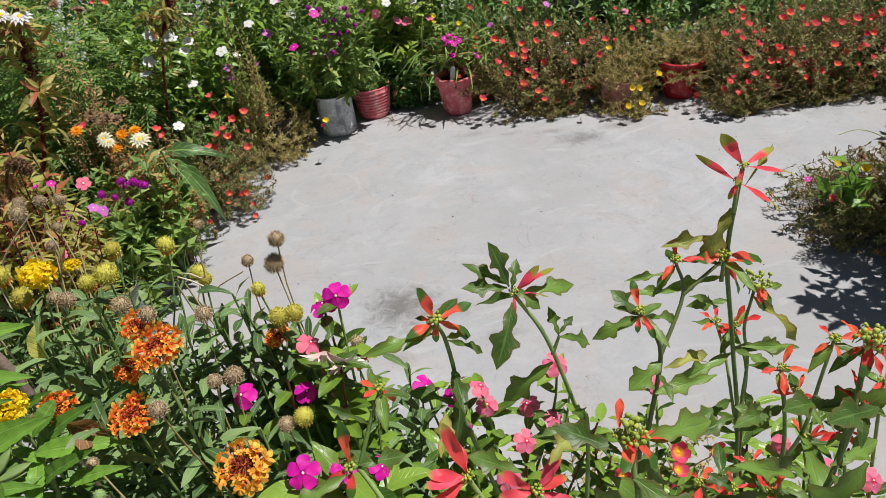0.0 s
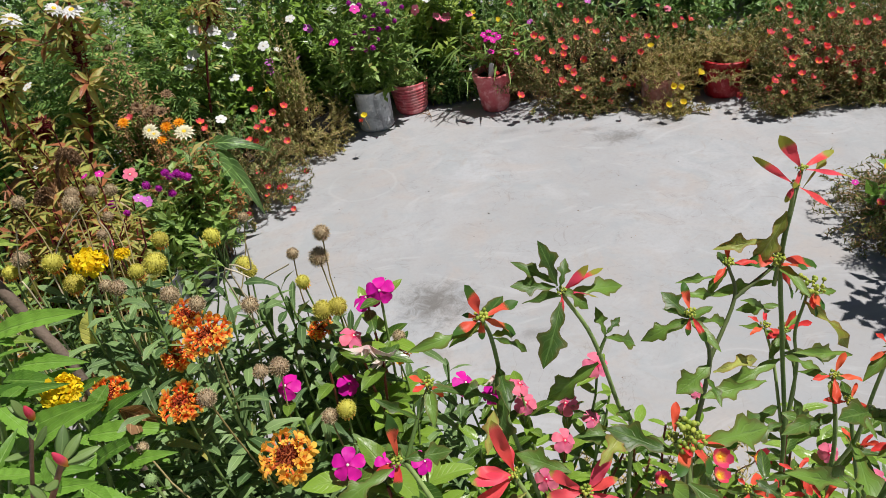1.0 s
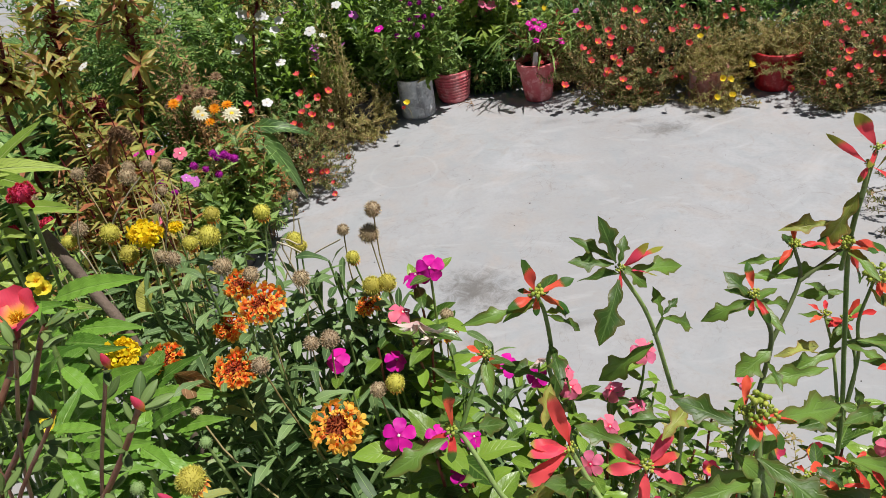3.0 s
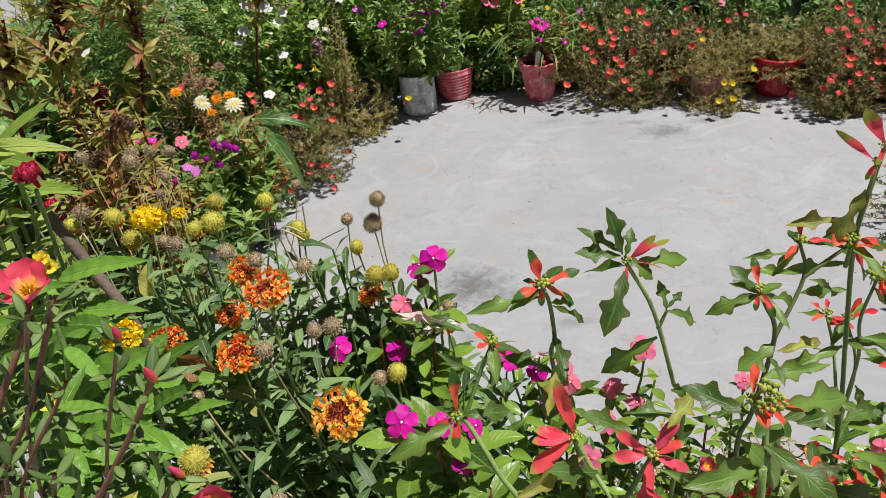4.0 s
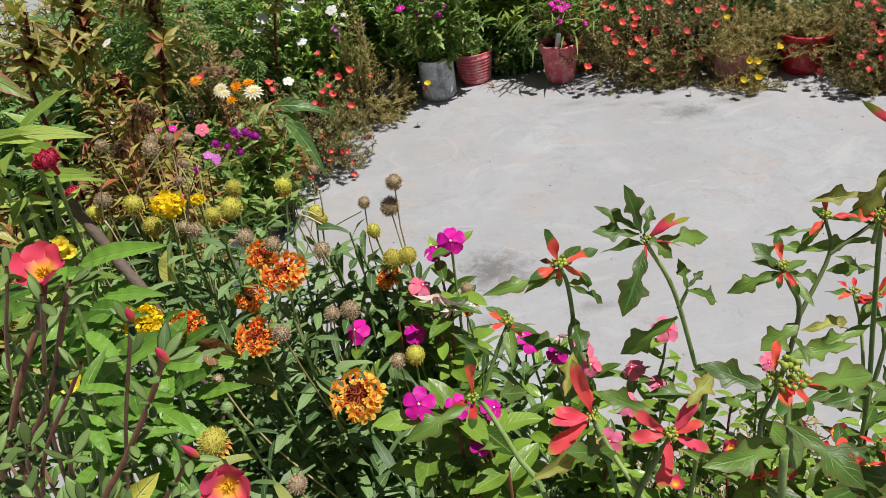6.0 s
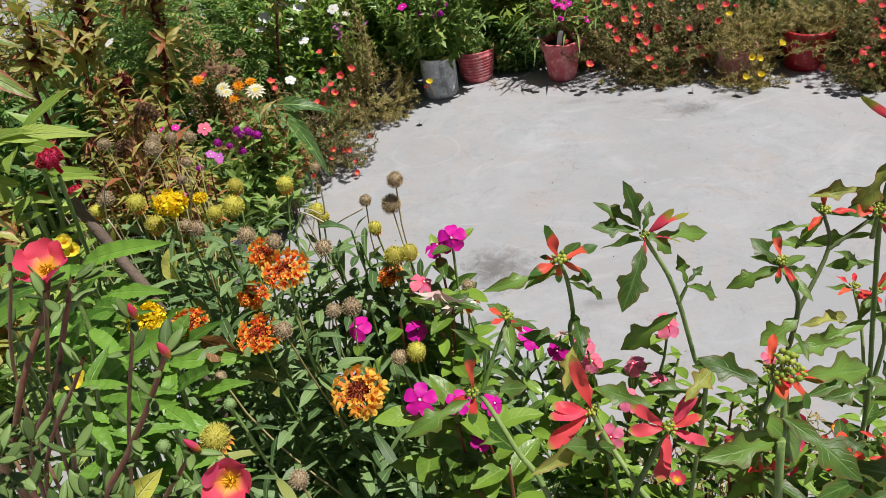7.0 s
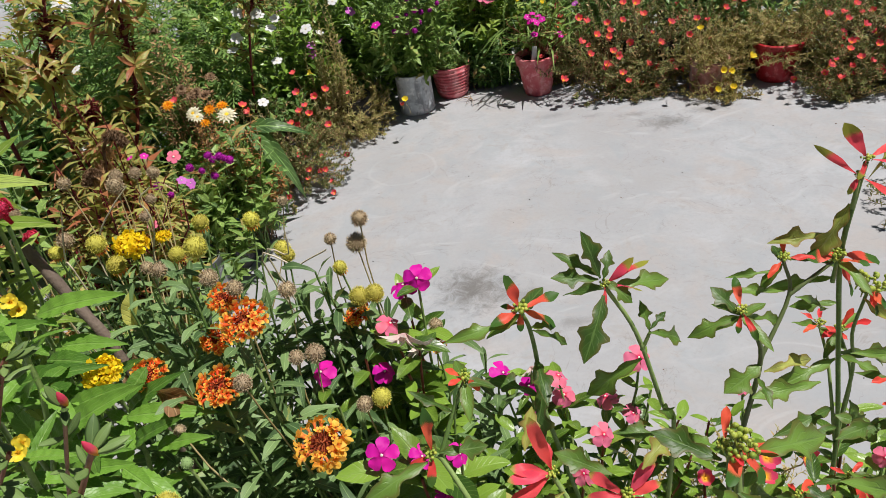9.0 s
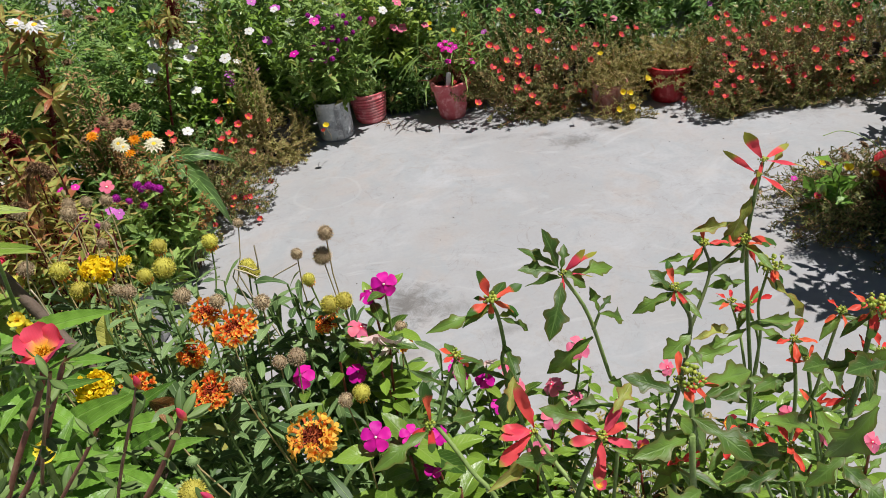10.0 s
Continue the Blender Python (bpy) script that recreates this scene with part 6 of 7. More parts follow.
bush("spinach_plant", (1.80, 2.18), (0.10, 0.06), 0.26, 9, 4, (0.09, 0.05), BALSAM_LEAF, "broad spoon-leaved greens in the clump", "plant", 161, "oval", GREEN_STEM, 0.6, 0.004)
bush("portulaca_plant", (2.12, 1.92), (0.42, 0.28), 0.18, 180, 56, (0.022, 0.0064), MOSS_LEAF, "olive portulaca spreading over the concrete", "flowering plant", 162, "plump", TRAIL_STEM, 0.08, 0.0018, (35, 80), bow=0.1, group="portulacas")
# Out-of-view plants, inferred from leaf shadows on the concrete and placed to cast them.
bush("leafy_shrub", (2.0, 1.72), (0.34, 0.24), 1.2, 38, 13, (0.07, 0.034), BUSH_LEAF, "tall unseen broad-leaved greens casting shade on the concrete", "shrub", 164, "oval", GREEN_STEM, 0.7, 0.005, start=0.6)
bush("cosmos_plant", (2.03, 2.0), (0.22, 0.16), 1.1, 13, 8, (0.11, 0.11), FERN_LEAF, "unseen feathery cosmos casting shade on the concrete", "plant", 166, "pinnate", GREEN_STEM, 0.75, 0.003, (35, 85), start=0.6)
bush("shrub", (2.34, 1.80), (0.46, 0.46), 1.15, 110, 30, (0.077, 0.036), BUSH_LEAF, "unseen leafy shrub shading the edge of the yard", "shrub", 163, "oval", GREEN_STEM, 0.4, 0.004)

# Another shrub out of view, added only to shade the clump.
bush("shrub", (2.95, 2.55), (0.42, 0.5), 1.1, 90, 28, (0.077, 0.036), BUSH_LEAF, "unseen leafy shrub added to shade the creeping clump", "shrub", 165, "oval", GREEN_STEM, 0.3, 0.004)

for k, (x, y, w) in enumerate(((-2.6, 5.8, 0.7), (-1.6, 6.0, 0.7), (-0.6, 6.0, 0.7), (0.4, 6.1, 0.6))):
    bush("shrub", (x, y), (w, 0.4), 1.75 - 0.2 * k, 90, 30, (0.085, 0.038), BUSH_LEAF, "tall dense shrub at the far edge", "shrub", 270 + k, "oval", GREEN_STEM, 0.25, 0.004, start=0.15, pairs=True, group="shrubs closing the garden")
# ---- foliage that closes the beds ----
for k, (x, y, w, d, h, n, m, tp, lab) in enumerate((
        (-1.0, 4.55, 0.5, 0.35, 1.05, 80, BUSH_LEAF, "oval", "dense green bush behind the side bed"), (-1.6, 4.5, 0.5, 0.4, 1.2, 80, FERN_LEAF, "lance", "tall green bush behind the side bed"),
        (-2.3, 3.9, 0.5, 0.5, 1.2, 80, WINE_LEAF, "lance", "tall dark green bush at the bed's back"), (-2.4, 3.0, 0.5, 0.5, 1.1, 80, BUSH_LEAF, "oval", "dense bush along the bed's back"),
        (-2.1, 2.1, 0.45, 0.45, 0.9, 70, FRESH_LEAF, "lance", "green leafy plants along the bed"), (-1.55, 1.35, 0.4, 0.4, 0.8, 70, FRESH_LEAF, "lance", "green leafy plants close to the path"),
        (0.55, 5.0, 0.5, 0.35, 0.95, 70, BUSH_LEAF, "oval", "dark shrub in the back row"), (1.5, 5.1, 0.55, 0.35, 0.85, 70, BUSH_LEAF, "oval", "dark shrub in the back row"),
        (2.4, 5.1, 0.55, 0.35, 0.75, 70, BUSH_LEAF, "oval", "dark shrub in the back row"), (3.3, 4.9, 0.55, 0.4, 0.75, 70, BUSH_LEAF, "lance", "dark shrub in the back row"),
        (-1.3, 5.3, 0.55, 0.35, 1.3, 70, FERN_LEAF, "lance", "tall green shrub in the back corner"), (-2.2, 5.0, 0.6, 0.4, 1.4, 70, BUSH_LEAF, "oval", "tall dark shrub in the back corner"),
        (-3.0, 4.3, 0.6, 0.5, 1.4, 70, BUSH_LEAF, "lance", "tall shrub behind the side bed"), (-0.2, 5.2, 0.5, 0.35, 1.05, 70, FRESH_LEAF, "oval", "green shrub in the back row"), (3.6, 3.7, 0.4, 0.4, 0.7, 60, BUSH_LEAF, "oval", "green shrub at the row's end"))):
    bush("shrub", (x, y), (w, d), h, n, 30, (0.075, 0.034), m, lab, "shrub", 170 + k, tp, GREEN_STEM, 0.25, 0.003, start=0.15, pairs=True, group="shrubs closing the garden")
for k, (x, y, w, d, h, n, m, lab) in enumerate((
        (-1.15, 3.05, 0.35, 0.35, 0.55, 46, FERN_LEAF, "low mixed foliage in the side bed"), (-0.85, 3.45, 0.3, 0.35, 0.55, 46, BUSH_LEAF, "low leafy foliage in the side bed"),
        (-1.5, 2.95, 0.35, 0.35, 0.6, 46, WINE_LEAF, "low reddish foliage in the side bed"), (-1.02, 2.37, 0.27, 0.27, 0.42, 46, WINE_LEAF, "low red and green foliage in the bed"),
        (-0.6, 4.0, 0.35, 0.3, 0.55, 46, BUSH_LEAF, "low dark foliage behind straw stems"), (0.15, 4.25, 0.4, 0.25, 0.5, 46, BUSH_LEAF, "low dark foliage behind the pots"),
        # Gap bush added, next three thickened, to keep the floor behind dark.
        (0.36, 4.06, 0.16, 0.08, 0.32, 50, BUSH_LEAF, "low foliage added to darken a gap between the pots"), (0.8, 4.3, 0.4, 0.25, 0.55, 95, BUSH_LEAF, "low dark foliage behind the clay pot"), (1.6, 4.05, 0.4, 0.25, 0.55, 95, BUSH_LEAF, "low dark foliage behind stained pots"), (2.5, 4.0, 0.45, 0.25, 0.55, 95, BUSH_LEAF, "low dark foliage behind coral flowers"),
        (-1.25, 1.75, 0.3, 0.3, 0.5, 60, FRESH_LEAF, "low green foliage beside the path"))):
    bush("leafy_plant", (x, y), (w, d), h, n, 24, (0.055, 0.022), m, lab, "plant", 190 + k, "oval", GREEN_STEM, 0.2, 0.0025, start=0.1, pairs=True, group="low plants in the beds")
# ---- blanket flowers close by ----
gaillardia((-0.03, 0.84), [("gold", 0.056, (-0.057, 0.77, 0.896)), ("orange", 0.051, (-0.171, 0.82, 0.955)), ("orange", 0.052, (-0.124, 0.85, 1.024)),
    ("brown", 0.024, (-0.131, 0.8, 0.978)), ("brown", 0.022, (-0.093, 0.88, 0.934)), ("brown", 0.028, (-0.07, 0.885, 0.933)), ("green", 0.018, (-0.103, 0.88, 0.882)),
    ("olive", 0.027, (0.008, 0.84, 0.887)), ("brown", 0.023, (-0.015, 0.84, 0.879)), ("brown", 0.016, (-0.227, 0.8, 0.916))], 46, 201, "blanket flower plant with orange double blooms and dry heads", 0.17, 0.2, [(-0.127, 0.84, 0.911), (-0.163, 0.84, 0.886), (-0.12, 0.84, 0.88), (-0.213, 0.84, 0.893), (-0.219, 0.84, 0.943), (-0.2, 0.84, 0.861), (-0.026, 0.84, 0.836), (-0.048, 0.84, 0.796), (-0.138, 0.84, 0.809), (-0.09, 0.84, 0.886), (-0.127, 0.84, 0.967), (-0.047, 0.84, 0.88), (-0.116, 0.84, 0.838), (-0.19, 0.84, 0.816), (-0.242, 0.84, 0.823)])
gaillardia((-0.27, 0.98), [("orange", 0.046, (-0.238, 0.99, 0.888)), ("orange", 0.044, (-0.276, 0.87, 0.945)), ("orange", 0.042, (-0.186, 0.95, 0.987)), ("yellow", 0.046, (-0.314, 0.85, 0.975)),
    ("brown", 0.024, (-0.162, 0.94, 1.01)), ("brown", 0.030, (-0.242, 1.05, 0.957)), ("brown", 0.028, (-0.336, 1.1, 0.95)), ("brown", 0.022, (-0.351, 1.1, 0.958)),
    ("olive", 0.040, (-0.277, 1.12, 0.97)), ("olive", 0.028, (-0.314, 1.13, 0.956)), ("green", 0.018, (-0.311, 1.05, 0.925)), ("brown", 0.028, (-0.119, 1.0, 0.953)),
    ("olive", 0.031, (-0.158, 1.15, 0.926)), ("olive", 0.026, (-0.149, 1.14, 0.919))], 38, 202, "blanket flower plant with many spent heads", 0.17, 0.2, [(-0.278, 1.0, 0.945), (-0.249, 1.0, 0.931), (-0.15, 1.0, 0.928), (-0.319, 1.0, 0.899), (-0.341, 1.0, 0.954), (-0.285, 1.0, 0.872), (-0.299, 1.0, 0.978), (-0.218, 1.0, 0.863), (-0.182, 1.0, 0.836), (-0.174, 1.0, 0.9), (-0.249, 1.0, 0.981), (-0.146, 1.0, 0.875), (-0.273, 1.0, 0.826), (-0.332, 1.0, 0.81)])
gaillardia((-0.47, 1.16), [("yellow", 0.052, (-0.394, 1.16, 0.965)), ("olive", 0.036, (-0.46, 1.18, 0.965)), ("olive", 0.036, (-0.445, 1.18, 0.921)), ("olive", 0.027, (-0.545, 1.2, 0.948)),
    ("brown", 0.030, (-0.519, 1.2, 0.969)), ("olive", 0.034, (-0.338, 1.3, 0.911)), ("olive", 0.034, (-0.24, 1.28, 0.913)), ("brown", 0.034, (-0.485, 1.35, 0.984)), ("brown", 0.026, (-0.492, 1.38, 0.99)),
    ("brown", 0.027, (-0.433, 1.4, 0.975)), ("brown", 0.026, (-0.478, 1.42, 0.97)), ("brown", 0.022, (-0.433, 1.35, 0.947)), ("brown", 0.025, (-0.54, 1.3, 1.024)),
    ("brown", 0.024, (-0.502, 1.1, 1.079)), ("yellow", 0.026, (-0.387, 1.25, 0.921)), ("brown", 0.022, (-0.43, 1.3, 0.938)), ("brown", 0.022, (-0.197, 1.35, 0.903))], 26, 203, "tall blanket flower plant gone to seed", 0.2, 0.2, [(-0.465, 1.2, 0.86), (-0.408, 1.2, 0.876), (-0.515, 1.2, 0.891), (-0.51, 1.2, 0.853), (-0.359, 1.2, 0.869), (-0.294, 1.2, 0.884), (-0.265, 1.2, 0.88), (-0.217, 1.2, 0.873), (-0.554, 1.2, 0.896), (-0.449, 1.2, 0.82), (-0.328, 1.2, 0.841)], [[(-0.414, 1.2, 0.815), (-0.368, 1.2, 0.973), (-0.372, 1.2, 1.021), (-0.348, 1.2, 1.041)], [(-0.516, 1.25, 0.857), (-0.494, 1.25, 0.938), (-0.451, 1.25, 0.989), (-0.409, 1.25, 1.026)], [(-0.492, 1.15, 0.887), (-0.501, 1.15, 0.956), (-0.467, 1.15, 1.046)], [(-0.525, 1.1, 0.949), (-0.505, 1.1, 1.049), (-0.513, 1.1, 1.079)]])
gaillardia((0.06, 1.06), [("orange", 0.038, (-0.037, 1.02, 0.876)), ("orange", 0.036, (0.07, 0.97, 0.85)), ("brown", 0.022, (0.076, 0.985, 0.868)), ("brown", 0.028, (-0.012, 1.08, 1.003)),
    ("brown", 0.034, (-0.025, 1.08, 0.963)), ("brown", 0.022, (-0.066, 1.1, 0.963)), ("olive", 0.024, (-0.051, 1.05, 0.944)), ("olive", 0.033, (-0.023, 1.0, 0.925)), ("olive", 0.031, (-0.001, 1.0, 0.927)),
    ("green", 0.018, (-0.085, 1.0, 0.903)), ("green", 0.022, (-0.067, 0.97, 0.862))], 26, 204, "blanket flower plant with bare dry stalks", 0.13, 0.2, [(-0.079, 1.02, 0.963), (-0.069, 1.02, 0.932), (-0.108, 1.02, 0.907), (-0.135, 1.02, 0.879), (-0.058, 1.02, 0.9), (-0.17, 1.02, 0.862), (-0.115, 1.02, 0.928), (-0.033, 1.02, 0.854), (-0.0, 1.02, 0.871), (0.018, 1.02, 0.847), (-0.085, 1.02, 0.85), (-0.124, 1.02, 0.833), (-0.056, 1.02, 0.824), (-0.025, 1.02, 0.797), (-0.073, 1.02, 0.87), (-0.106, 1.02, 0.875), (-0.164, 1.02, 0.816), (-0.055, 1.02, 0.778), (0.002, 1.02, 0.805), (-0.099, 1.02, 0.784)], [[(-0.156, 1.07, 0.909), (-0.108, 1.05, 0.957), (-0.058, 1.03, 0.99)], [(-0.147, 1.08, 0.901), (-0.127, 1.08, 0.96), (-0.122, 1.08, 1.004)]])
gaillardia((0.0, 0.60), [("olive", 0.030, (-0.15, 0.62, 1.012)), ("brown", 0.022, (-0.096, 0.63, 0.929)), ("green", 0.016, (-0.183, 0.72, 0.95)), ("green", 0.016, (-0.225, 0.65, 0.973))], 8, 205, "leafy blanket flower plant", 0.16, 0.2)
# ---- periwinkles close by ----
vinca_plant((0.05, 1.03), [("magenta", 0.044, (0.063, 0.985, 0.939)), ("magenta", 0.044, (0.042, 0.99, 0.927)), ("pink", 0.042, (0.018, 0.96, 0.888)), ("faded", 0.06, (0.041, 0.92, 0.904)), ("faded", 0.055, (0.055, 0.92, 0.885)),
    (None, 0, (-0.021, 0.93, 0.869)), (None, 0, (0.037, 0.9, 0.862)), ("magenta", 0.042, (-0.076, 0.9, 0.871)), ("magenta", 0.036, (0.002, 0.92, 0.838)), (None, 0, (0.045, 0.9, 0.808))], 211, "upright periwinkle with magenta and faded flowers", 0.2, 4)
vinca_plant((0.14, 0.76), [("magenta", 0.036, (0.026, 0.7, 0.934)), ("magenta", 0.028, (0.057, 0.72, 0.921)), ("magenta", 0.028, (0.066, 0.7, 0.925)), ("magenta", 0.03, (0.101, 0.73, 0.885)), ("magenta", 0.026, (0.085, 0.68, 0.888)),
    (None, 0, (0.06, 0.70, 0.905)), (None, 0, (0.085, 0.70, 0.905)), (None, 0, (0.11, 0.66, 0.882)), (None, 0, (0.07, 0.66, 0.86))], 212, "bushy periwinkle with magenta flowers and glossy leaves", 0.2, 4, 0.14, (0.2, 0.42), (0.068, 0.03))
vinca_plant((0.28, 0.93), [("magenta", 0.044, (0.162, 1.0, 0.727)), ("magenta", 0.04, (0.199, 1.0, 0.692)), ("pink", 0.042, (0.246, 1.0, 0.707)), ("pink", 0.044, (0.253, 1.0, 0.662)), ("pink", 0.046, (0.37, 1.0, 0.722)),
    ("pink", 0.044, (0.318, 1.0, 0.647)), ("pink", 0.034, (0.357, 0.98, 0.623)), ("pink", 0.042, (0.302, 0.94, 0.629)), ("magenta", 0.03, (0.213, 0.95, 0.675)), (None, 0, (0.168, 0.94, 0.68)), (None, 0, (0.138, 0.9, 0.679)),
    (None, 0, (0.263, 0.9, 0.636)), (None, 0, (0.44, 1.0, 0.59)), ("pink", 0.04, (0.259, 0.88, 0.622)), (None, 0, (0.39, 1.0, 0.662)), ("faded", 0.04, (0.205, 1.0, 0.736))], 213, "periwinkle with pink and magenta flowers", 0.2, 10, 0.19, (0.16, 0.34), (0.055, 0.021))
vinca_plant((0.5, 0.96), [("pink", 0.036, (0.561, 1.05, 0.576)), (None, 0, (0.497, 1.02, 0.547)), (None, 0, (0.533, 1.02, 0.556)), (None, 0, (0.589, 1.0, 0.5)), (None, 0, (0.428, 0.98, 0.546))], 214, "small periwinkle with one pink flower", 0.2, 12, 0.2, (0.12, 0.34), (0.05, 0.019))


# ---- wild poinsettias close by ----
spurge((0.33, 0.76), "wild poinsettia with red-based bracts and lobed leaves", 221, [
    ((0.185, 0.775, 1.052), [(0.199, 0.78, 0.905), (0.197, 0.776, 0.978), (0.192, 0.775, 1.026)], True, 0.046, "half", [(0.173, 0.775, 1.096), (0.225, 0.785, 1.058), (0.154, 0.755, 1.052), (0.182, 0.765, 1.031), (0.222, 0.795, 1.008), (0.166, 0.775, 1.06)], 2),
    ((0.266, 0.757, 1.084), [(0.343, 0.76, 0.851), (0.328, 0.76, 0.903), (0.297, 0.757, 1.016)], True, 0.044, "slim", [(0.293, 0.757, 1.109), (0.309, 0.767, 1.102), (0.262, 0.737, 1.066), (0.30, 0.747, 1.083)], 1),
    ((0.311, 0.758, 1.018), [(0.303, 0.757, 0.992)], False, 0.03, "half", 0, 0)], [
    ((0.181, 0.77, 1.039), (0.12, 0.74, 1.065), 0.022, ""), ((0.195, 0.775, 1.022), (0.242, 0.79, 0.984), 0.016, ""), ((0.194, 0.775, 1.026), (0.224, 0.8, 1.006), 0.022, ""),
    ((0.263, 0.75, 1.077), (0.238, 0.7, 1.043), 0.036, ""), ((0.27, 0.757, 1.078), (0.335, 0.77, 1.077), 0.028, ""), ((0.26, 0.757, 1.091), (0.219, 0.75, 1.107), 0.024, ""), ((0.262, 0.757, 1.094), (0.222, 0.765, 1.124), 0.018, ""), ((0.266, 0.757, 1.088), (0.29, 0.74, 1.075), 0.022, ""), ((0.264, 0.755, 1.092), (0.274, 0.765, 1.116), 0.016, ""),
    ((0.262, 0.757, 1.092), (0.249, 0.76, 1.143), 0.026, ""), ((0.309, 0.757, 1.015), (0.368, 0.77, 0.991), 0.024, ""), ((0.31, 0.758, 1.016), (0.307, 0.765, 1.046), 0.016, ""), ((0.311, 0.758, 1.018), (0.33, 0.77, 1.03), 0.012, ""),
    ((0.303, 0.757, 0.98), (0.237, 0.75, 0.942), 0.034, ""), ((0.2, 0.757, 0.962), (0.183, 0.72, 0.899), 0.04, "")], 0.2, 3)
spurge((0.46, 0.62), "tall wild poinsettia with a forked dark stem", 222, [
    ((0.376, 0.707, 1.074), [(0.389, 0.71, 0.817), (0.395, 0.71, 0.907), (0.403, 0.712, 1.007), (0.387, 0.71, 1.05)], True, 0.030, "half", 3, 4),
    ((0.427, 0.745, 1.096), [(0.403, 0.712, 1.007), (0.435, 0.74, 1.056)], False, 0.030, "red", 3, 2),
    ((0.476, 0.75, 1.083), [(0.435, 0.74, 1.056)], False, 0.030, "half", 2, 1)], [
    ((0.373, 0.707, 1.067), (0.33, 0.7, 1.062), 0.022, ""), ((0.38, 0.707, 1.066), (0.43, 0.73, 1.035), 0.016, ""), ((0.373, 0.707, 1.07), (0.358, 0.72, 1.095), 0.024, ""),
    ((0.404, 0.712, 0.999), (0.367, 0.69, 0.988), 0.034, ""), ((0.407, 0.71, 0.989), (0.478, 0.74, 0.972), 0.032, "olive"), ((0.43, 0.74, 1.061), (0.378, 0.73, 1.08), 0.014, ""),
    ((0.425, 0.745, 1.081), (0.38, 0.74, 1.092), 0.010, ""), ((0.441, 0.74, 1.052), (0.505, 0.76, 1.016), 0.018, "")], 0.2, 3, (0.06, 0.02), 0.0031, DARK_STEM)
spurge((0.58, 0.79), "tallest wild poinsettia with olive and rose bracts", 223, [
    ((0.489, 0.755, 1.183), [(0.558, 0.79, 0.734), (0.521, 0.78, 0.94), (0.489, 0.76, 1.074), (0.488, 0.757, 1.144)], True, 0.046, "slim", [(0.47, 0.757, 1.217, 0.0115), (0.526, 0.768, 1.191, 0.008), (0.555, 0.76, 1.163, 0.0065), (0.479, 0.742, 1.172, 0.006)], 0),
    ((0.486, 0.755, 1.167), [], False, 0.040, "slim", [(0.443, 0.75, 1.204, 0.006), (0.535, 0.742, 1.135, 0.0085), (0.474, 0.745, 1.157, 0.006)], 0),
    ((0.481, 0.752, 1.087), [], False, 0.034, "half", [(0.448, 0.745, 1.094, 0.013), (0.529, 0.76, 1.065, 0.014), (0.494, 0.735, 1.048, 0.010)], 2),
    ((0.545, 0.79, 1.006), [(0.556, 0.79, 0.745), (0.554, 0.792, 0.82), (0.551, 0.79, 0.891), (0.54, 0.79, 0.945), (0.543, 0.79, 0.986)], False, 0.042, "crown", [(0.563, 0.78, 0.985, 0.014), (0.552, 0.775, 0.98, 0.012)], 0),
    ((0.534, 0.84, 0.916), [(0.556, 0.79, 0.75), (0.544, 0.8, 0.824), (0.54, 0.82, 0.876)], False, 0.034, "red", 4, 2),
    ((0.539, 0.81, 0.933), [(0.553, 0.79, 0.765), (0.559, 0.8, 0.862)], False, 0.030, "red", 3, 2)], [
    ((0.484, 0.757, 1.138), (0.456, 0.742, 1.088), 0.042, "olive"), ((0.5, 0.765, 1.155), (0.53, 0.775, 1.19), 0.010, "olive"), ((0.546, 0.79, 1.0), (0.58, 0.79, 1.003), 0.014, ""), ((0.471, 0.755, 1.11), (0.417, 0.75, 1.114), 0.028, "olive"), ((0.488, 0.76, 1.052), (0.424, 0.75, 1.064), 0.018, ""),
    ((0.541, 0.788, 0.994), (0.615, 0.775, 0.924), 0.034, "olive"), ((0.525, 0.785, 0.913), (0.45, 0.75, 0.923), 0.03, ""), ((0.527, 0.785, 0.922), (0.612, 0.8, 0.889), 0.03, ""),
    ((0.514, 0.785, 0.995), (0.47, 0.79, 1.0), 0.02, ""), ((0.535, 0.785, 0.832), (0.476, 0.74, 0.865), 0.03, ""), ((0.54, 0.785, 0.82), (0.578, 0.76, 0.818), 0.034, "")], 0.2, 4)
ROSE_HEADS = [
    ((0.187, 0.6, 1.021), [(0.262, 0.53, 0.88), (0.221, 0.56, 0.961), (0.201, 0.59, 0.986)], True, 0.052, "rose", [(0.172, 0.61, 1.083), (0.151, 0.6, 1.035), (0.147, 0.59, 1.032), (0.142, 0.58, 1.003), (0.181, 0.62, 1.047)], 0),
    ((0.234, 0.547, 1.057), [(0.188, 0.53, 0.91), (0.209, 0.54, 0.992), (0.22, 0.545, 1.02)], True, 0.050, "rose", [(0.207, 0.557, 1.077), (0.202, 0.547, 1.059), (0.256, 0.557, 1.084), (0.259, 0.547, 1.069), (0.263, 0.537, 1.043), (0.221, 0.517, 1.03)], 0)]
SIDE_HEADS = [((0.088, 0.63, 1.028), [(0.148, 0.57, 0.917), (0.119, 0.6, 0.985), (0.096, 0.63, 1.018)], True, 0.036, "half", [(0.09, 0.63, 1.083), (0.062, 0.62, 1.017), (0.085, 0.61, 1.009)], 1),
    ((0.125, 0.657, 1.086), [(0.095, 0.632, 1.021), (0.113, 0.65, 1.059)], False, 0.030, "red", [(0.111, 0.657, 1.098), (0.112, 0.647, 1.09), (0.137, 0.657, 1.068)], 3)]
